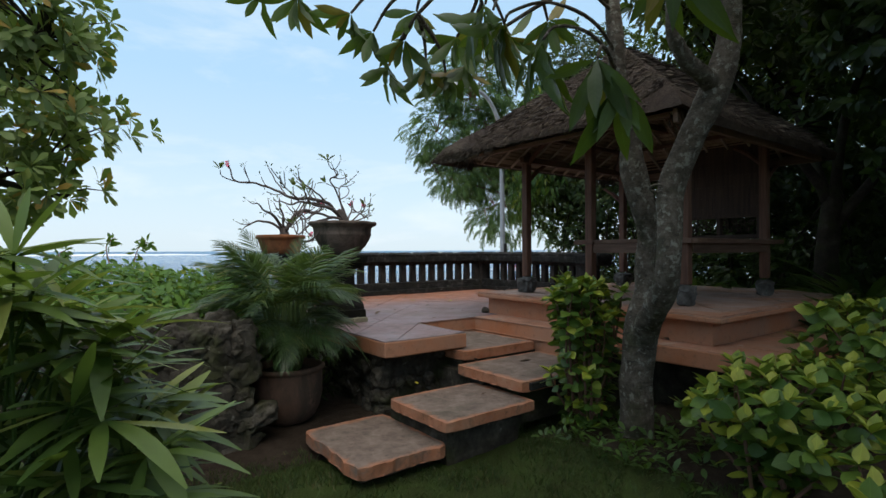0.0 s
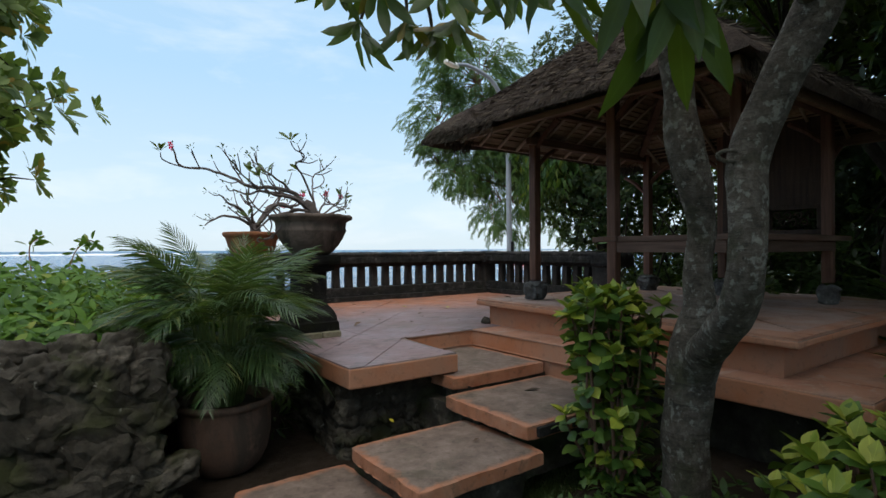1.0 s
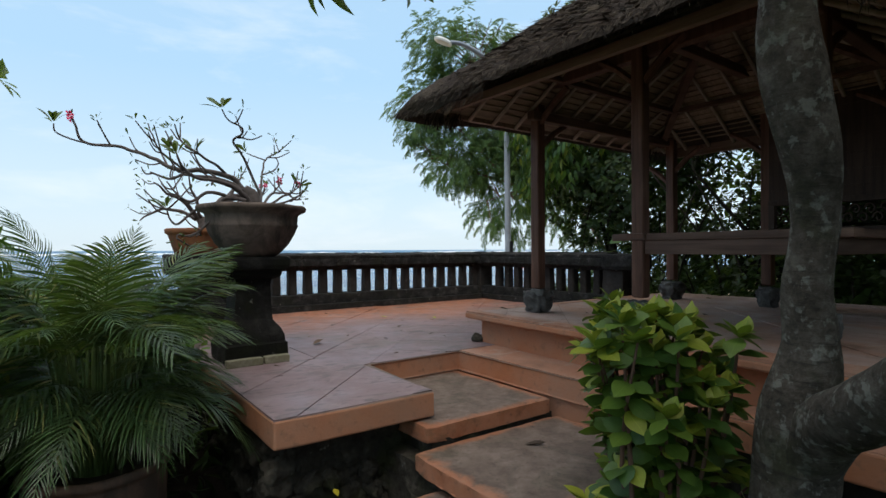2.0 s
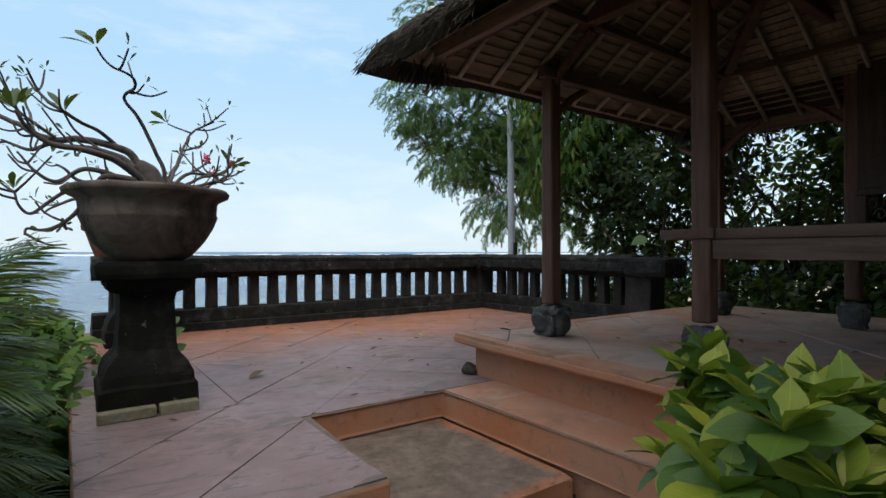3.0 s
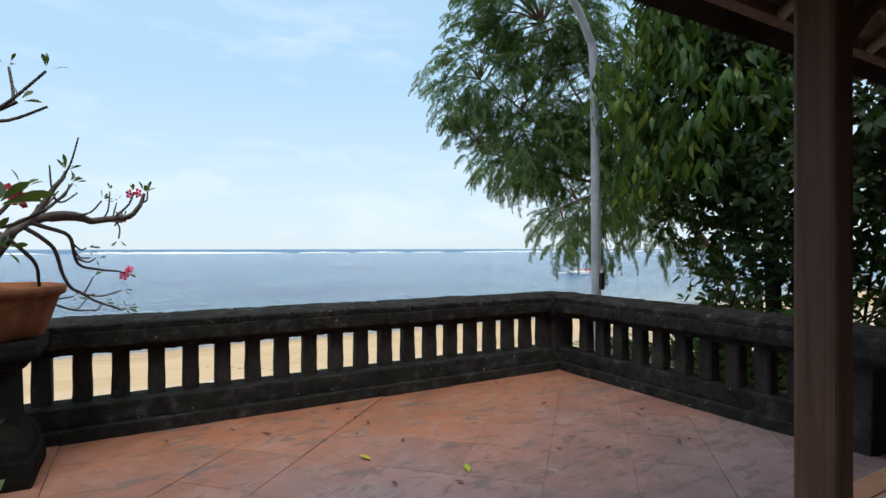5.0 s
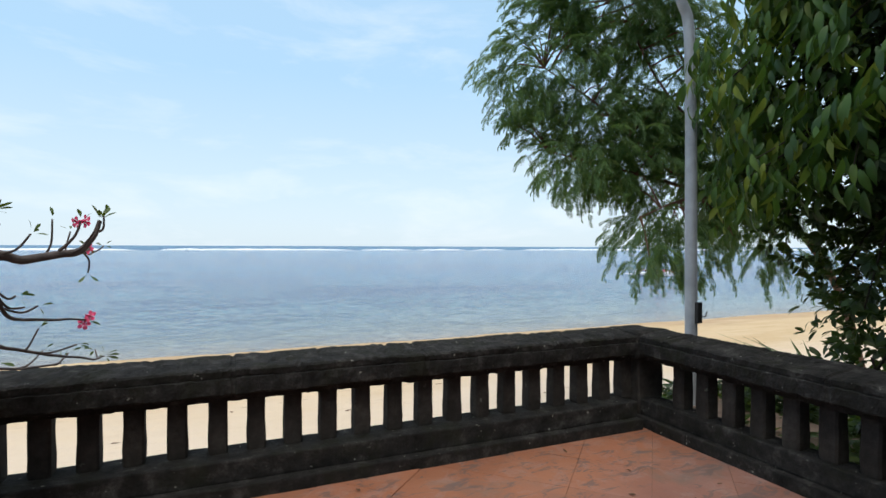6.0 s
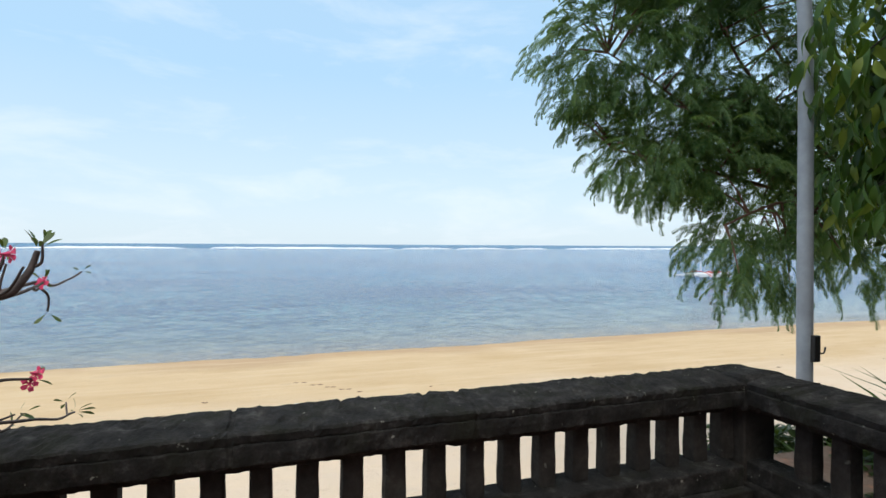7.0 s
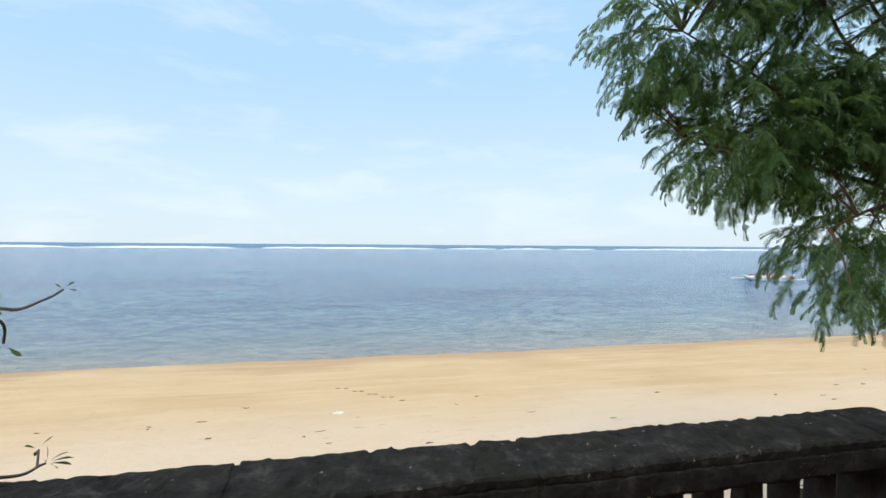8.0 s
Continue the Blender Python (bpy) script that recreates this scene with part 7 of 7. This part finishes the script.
B = (3.44, 6.30, 1.78)
desert_rose(B, [
    ([(3.50, 6.38, 1.82), (3.49, 6.40, 1.95), (3.42, 6.40, 2.12), (3.36, 6.39, 2.22), (3.31, 6.38, 2.30), (3.345, 6.31, 2.34), (3.33, 6.25, 2.37), (3.25, 6.20, 2.39), (3.18, 6.16, 2.46)], 0.0117, "tuft"),
    ([(3.46, 6.36, 1.82), (3.37, 6.44, 1.99), (3.265, 6.45, 2.07), (3.13, 6.55, 2.085), (3.00, 6.65, 2.09), (2.91, 6.71, 2.14), (2.82, 6.80, 2.20), (2.68, 6.90, 2.26), (2.48, 6.90, 2.27), (2.39, 6.91, 2.33), (2.37, 6.92, 2.45)], 0.022, "flower"),
    ([(3.43, 6.30, 1.83), (3.32, 6.36, 1.97), (3.18, 6.40, 2.02), (3.02, 6.50, 2.04), (2.90, 6.56, 2.02), (2.80, 6.60, 2.06)], 0.019, "leaf"),
    ([(3.40, 6.24, 1.83), (3.26, 6.20, 1.95), (3.10, 6.14, 1.97), (2.96, 6.12, 2.01), (2.88, 6.08, 2.10)], 0.0203, "tuft"),
    ([(3.28, 6.46, 2.07), (3.22, 6.42, 2.11), (3.06, 6.30, 2.16), (2.98, 6.36, 2.24), (2.95, 6.37, 2.29), (2.915, 6.32, 2.36)], 0.0109, "leaf"),
    ([(2.93, 6.70, 2.13), (2.90, 6.90, 2.28), (2.87, 7.00, 2.40), (2.85, 7.08, 2.50)], 0.0081, "leaf"),
    ([(3.02, 6.62, 2.10), (2.92, 6.60, 2.165), (2.856, 6.60, 2.225), (2.82, 6.60, 2.325)], 0.009, "leaf"),
    ([(2.62, 6.90, 2.265), (2.54, 6.90, 2.26), (2.40, 6.86, 2.27), (2.28, 6.84, 2.31), (2.26, 6.84, 2.37)], 0.0081, "tuft"),
    ([(3.30, 6.38, 1.88), (3.14, 6.40, 1.916), (3.03, 6.40, 1.856), (2.94, 6.40, 1.90), (2.88, 6.40, 1.975)], 0.014, "leaf"),
    ([(3.34, 6.18, 1.85), (3.22, 6.20, 1.865), (3.17, 6.24, 1.80), (3.106, 6.25, 1.694), (3.05, 6.25, 1.644), (2.98, 6.25, 1.61), (2.93, 6.25, 1.61), (2.918, 6.25, 1.575)], 0.0148, "leaf"),
    ([(3.30, 6.30, 1.87), (3.14, 6.35, 1.83), (3.05, 6.35, 1.79), (2.945, 6.35, 1.685), (2.89, 6.35, 1.717), (2.866, 6.35, 1.79)], 0.0125, "tuft"),
    ([(3.06, 6.25, 1.645), (2.99, 6.22, 1.68), (2.95, 6.22, 1.73)], 0.0054, "leaf"),
    ([(3.52, 6.40, 1.84), (3.58, 6.62, 1.98), (3.66, 6.84, 2.14), (3.75, 7.04, 2.30), (3.82, 7.05, 2.35), (3.887, 7.03, 2.39)], 0.0109, "leaf"),
    ([(3.74, 7.02, 2.29), (3.68, 7.12, 2.33), (3.62, 7.16, 2.36)], 0.0063, "tuft"),
    ([(3.66, 6.84, 2.14), (3.76, 6.88, 2.18), (3.82, 6.92, 2.25), (3.80, 6.94, 2.31)], 0.0072, "leaf"),
    ([(3.52, 6.36, 1.84), (3.62, 6.50, 1.94), (3.76, 6.62, 1.97), (3.88, 6.72, 2.00), (3.94, 6.77, 2.09)], 0.0109, "flower"),
    ([(3.54, 6.32, 1.84), (3.68, 6.42, 1.92), (3.80, 6.55, 1.96), (3.90, 6.66, 2.03)], 0.0099, "tuft"),
    ([(3.56, 6.28, 1.84), (3.70, 6.34, 1.88), (3.82, 6.42, 1.93), (3.88, 6.50, 1.99)], 0.009, "leaf"),
    ([(3.64, 6.52, 1.95), (3.76, 6.72, 2.04), (3.80, 6.80, 2.10)], 0.0072, "flower"),
    ([(3.20, 6.42, 2.03), (3.10, 6.46, 2.12), (3.06, 6.44, 2.19)], 0.0072, "tuft"),
    ([(3.00, 6.52, 2.05), (2.92, 6.46, 2.12), (2.90, 6.42, 2.20)], 0.0072, "tuft"),
], 101, "old desert rose with crooked bare branches and pink flowers", 4, 0.105)
C = (3.54, 8.38, 1.70)
desert_rose(C, [
    ([(3.55, 8.34, 1.80), (3.66, 8.32, 2.02), (3.80, 8.36, 2.10), (3.98, 8.48, 2.09), (4.15, 8.58, 2.12), (4.23, 8.60, 2.18), (4.25, 8.61, 2.26)], 0.030, "tuft"),
    ([(4.10, 8.54, 2.12), (4.16, 8.52, 2.18), (4.19, 8.51, 2.25)], 0.007, "flower"),
    ([(3.55, 8.20, 1.85), (3.72, 8.22, 2.05), (3.85, 8.26, 2.24), (3.88, 8.28, 2.34)], 0.022, "tuft"),
    ([(3.66, 8.28, 2.02), (3.82, 8.40, 2.16), (3.90, 8.44, 2.28)], 0.014, "tuft"),
    ([(3.80, 8.36, 2.08), (4.00, 8.60, 2.09), (4.11, 8.82, 2.10), (4.13, 9.00, 2.12)], 0.012, "flower"),
    ([(4.03, 8.68, 2.10), (4.09, 9.05, 2.12), (4.06, 9.38, 2.09), (4.09, 9.62, 2.14)], 0.008, "leaf"),
    ([(4.08, 9.05, 2.12), (4.10, 9.14, 2.06), (4.09, 9.16, 1.99)], 0.006, "leaf"),
    ([(3.72, 8.30, 2.06), (3.88, 8.45, 2.00), (3.92, 8.55, 1.84), (4.05, 8.75, 1.79), (4.14, 8.85, 1.78)], 0.012, "flower"),
    ([(3.70, 8.28, 2.04), (3.82, 8.40, 1.92), (3.86, 8.52, 1.74), (3.97, 8.92, 1.60), (4.08, 9.22, 1.51), (4.13, 9.36, 1.49)], 0.012, "tuft"),
    ([(3.62, 8.26, 2.0), (3.74, 8.38, 1.86), (3.76, 8.55, 1.66), (3.86, 8.85, 1.55), (3.98, 9.10, 1.52)], 0.011, "leaf"),
    ([(3.44, 8.18, 1.84), (3.28, 8.12, 2.0), (3.14, 8.05, 2.06), (3.0, 8.0, 2.14)], 0.024, "leaf"),
    ([(3.42, 8.22, 1.82), (3.22, 8.28, 1.92), (3.05, 8.32, 1.90), (2.94, 8.34, 1.80)], 0.020, "leaf"),
    ([(3.46, 8.16, 1.84), (3.36, 8.02, 2.05), (3.30, 7.95, 2.22)], 0.018, "leaf"),
], 102, "desert rose with dangling thin branches and pink flowers", 3, 0.06)

# ---- lawn blades and litter ----
rng = random.Random(111)
rows = []
for k in range(52000):
    x, y = rng.uniform(0.9, 4.3), rng.uniform(1.6, 4.7)
    if x > 3.82 + 0.14 * noise.noise(Vector((y * 3, 1, 0))) and y < 3.7:
        continue
    if 2.30 < x < 3.0 and 3.9 < y < 4.75 or 2.9 < x < 3.7 and 3.75 < y < 4.5:
        continue
    if noise.noise(Vector((x * 1.7, y * 1.7, 2))) < -0.25 and rng.random() < 0.8:
        continue
    d = Vector((rng.gauss(0, 0.5), rng.gauss(0, 0.5), 1))
    rows.append((aim(d, (1, 0, 0), rng.uniform(0, 6)) * rng.uniform(0.025, 0.06), (x, y, height(x, y) - 0.004)))
lawn = thing("lawn_grass", (0, 0, 0), "short dark green lawn grass", "grass", "", "stuff")
leaves("blades", leaf_shape((0.05, 0.04, 0.0), 0.3, 0.35), rows, M["grass"], lawn, "", "stuff")
DEAD = leaf_mesh("leaf", wide_leaf((0.01, 0.12, 0.19, 0.15, 0.0), 0.6, -0.15), M["dead_leaf"])
YELLOW = leaf_mesh("leaf", wide_leaf((0.01, 0.15, 0.21, 0.17, 0.0), 0.4, -0.1), M["yellow_leaf"])


def fallen(at, size, turn, mesh, label):
    ob = tagged(new("fallen_leaf", mesh), label, "leaf", "fallen leaves")
    ob.matrix_basis = pose(at[0], at[1], at[2] + 0.006, 0, 0, turn) @ Matrix.Diagonal((size, size, size, 1))


fallen((5.05, 6.98, FLOOR), 0.075, 20, DEAD, "dry brown leaf lying on the terrace")
fallen((3.98, 6.55, FLOOR), 0.15, 35, DEAD, "dry brown leaf lying on the terrace")
fallen((3.35, 4.72, 0.335), 0.07, 80, YELLOW, "yellow leaf lying on a step slab")
fallen((5.36, 7.72, FLOOR), 0.09, 120, YELLOW, "yellow leaf lying on the terrace")
fallen((5.75, 7.30, FLOOR), 0.09, 70, YELLOW, "green leaf lying on the terrace")
fallen((3.55, 4.12, 0.335), 0.06, 10, DEAD, "dry brown leaf lying on a step slab")
fallen((4.28, 4.42, 0.46), 0.12, -40, DEAD, "dry dark leaf lying on a step slab")
fallen((5.02, 3.35, FLOOR), 0.14, 60, DEAD, "dry brown leaf lying on the ledge")
for k in range(46):
    x, y = rng.uniform(3.2, 7.7), rng.uniform(5.8, 8.8)
    if x > 5.1 and y < 6.1:
        continue
    fallen((x, y, FLOOR), rng.uniform(0.025, 0.06), rng.uniform(0, 360), DEAD, "small dry leaf scrap on the terrace")
for k in range(8):
    fallen((rng.uniform(5.3, 8.0), rng.uniform(3.2, 5.8), DECK), rng.uniform(0.04, 0.08), rng.uniform(0, 360), DEAD, "small dry leaf scrap on the platform")

# weed scraps and a bit of paper on the beach
bm = bmesh.new()
rng = random.Random(121)
for k in range(70):
    x, y = rng.uniform(-3, 34), rng.choice((rng.uniform(11, 19), rng.gauss(17.5, 0.8)))
    z, w, h = height(x, y) + 0.012, rng.uniform(0.02, 0.10), rng.uniform(0.012, 0.035)
    pts = [(x + rng.uniform(-w, w) * 0.3 + w * (j - 2) * 0.5, y + rng.uniform(-h, h), z + 0.006 * rng.random()) for j in range(5)]
    tube_into(bm, pts, [0.004, h * 0.6, h * rng.uniform(0.4, 0.8), h * 0.5, 0.004], 5)
for k in range(9):      # a trail of footprints: low brown lumps stand in for the shade in the dents
    x, y = 5.75 + 0.17 * k + 0.05 * math.sin(k * 7), 20.2 - 0.20 * k + 0.16 * (k % 2)
    z = height(x, y) + 0.004
    tube_into(bm, [(x - 0.06, y, z), (x - 0.02, y + 0.01, z), (x + 0.03, y, z), (x + 0.07, y - 0.01, z)], [0.006, 0.022, 0.018, 0.006], 5)
for v in bm.verts:
    v.co.z = height(v.co.x, v.co.y) + (v.co.z - height(v.co.x, v.co.y)) * 0.5
weed = solid("beach_litter", bm, M["twig"], "brown scraps of weed and twigs and dark footprint marks on the sand", "litter", "stuff")
bm = bmesh.new()
for k in range(5):
    bmesh.ops.create_icosphere(bm, subdivisions=2, radius=0.07 + 0.02 * k, matrix=Matrix.Translation((0.09 * k, 0.03 * (-1) ** k, 0.012)))
for v in bm.verts:
    v.co.z *= 0.28
wobble(bm, 0.03, 12.0, 3.0)
scrap = solid("paper_scrap", bm, M["boat_white"], "crumpled white paper scrap on the sand", "litter")
scrap.scale = (0.45, 0.45, 0.5)
scrap.location = (5.55, 17.9, height(5.55, 17.9))

# ---- pieces of the floors ----
make_tiles(tile_polys(0.65, 0.34, 11.70, 0.0016, [(X0 + 0.006, 4.835, 3.975, 5.665), (X0 + 0.006, 5.665, 3.795, 6.05), (3.795, 5.665, X1 + 0.1, Y1 + 0.05)]), FLOOR - 0.03, FLOOR, terrace, M["floor"])
border = [[(X0 + 0.012, y0 + 0.003), (3.790, y0 + 0.003), (3.790, y1 - 0.003), (X0 + 0.012, y1 - 0.003)] for y0, y1 in ((6.05, 6.95), (6.95, 7.9), (7.9, 8.92))]
make_tiles(border, FLOOR - 0.03, FLOOR, terrace, M["floor"])
make_tiles([[(4.82, 2.51), (5.22, 2.51), (5.22, 5.66), (4.82, 5.66)], [(5.225, 2.51), (8.4, 2.51), (8.4, 3.0), (5.225, 3.0)]], FLOOR - 0.03, FLOOR, terrace, M["ledge"], "ledge_paving")
make_tiles(tile_polys(0.65, 0.34, 11.70, 0.003, [(5.18, 3.0, 8.3, 5.84)]), DECK - 0.03, DECK, deck, M["deck"])
make_tiles([[(4.95, 2.89), (5.176, 2.89), (5.176, 5.94), (5.11, 5.94)], [(5.18, 5.843), (8.35, 5.843), (8.35, 5.94), (5.18, 5.94)], [(5.18, 2.89), (8.35, 2.89), (8.35, 2.996), (5.18, 2.996)]], DECK - 0.03, DECK, deck, M["ledge"], "edge_paving")
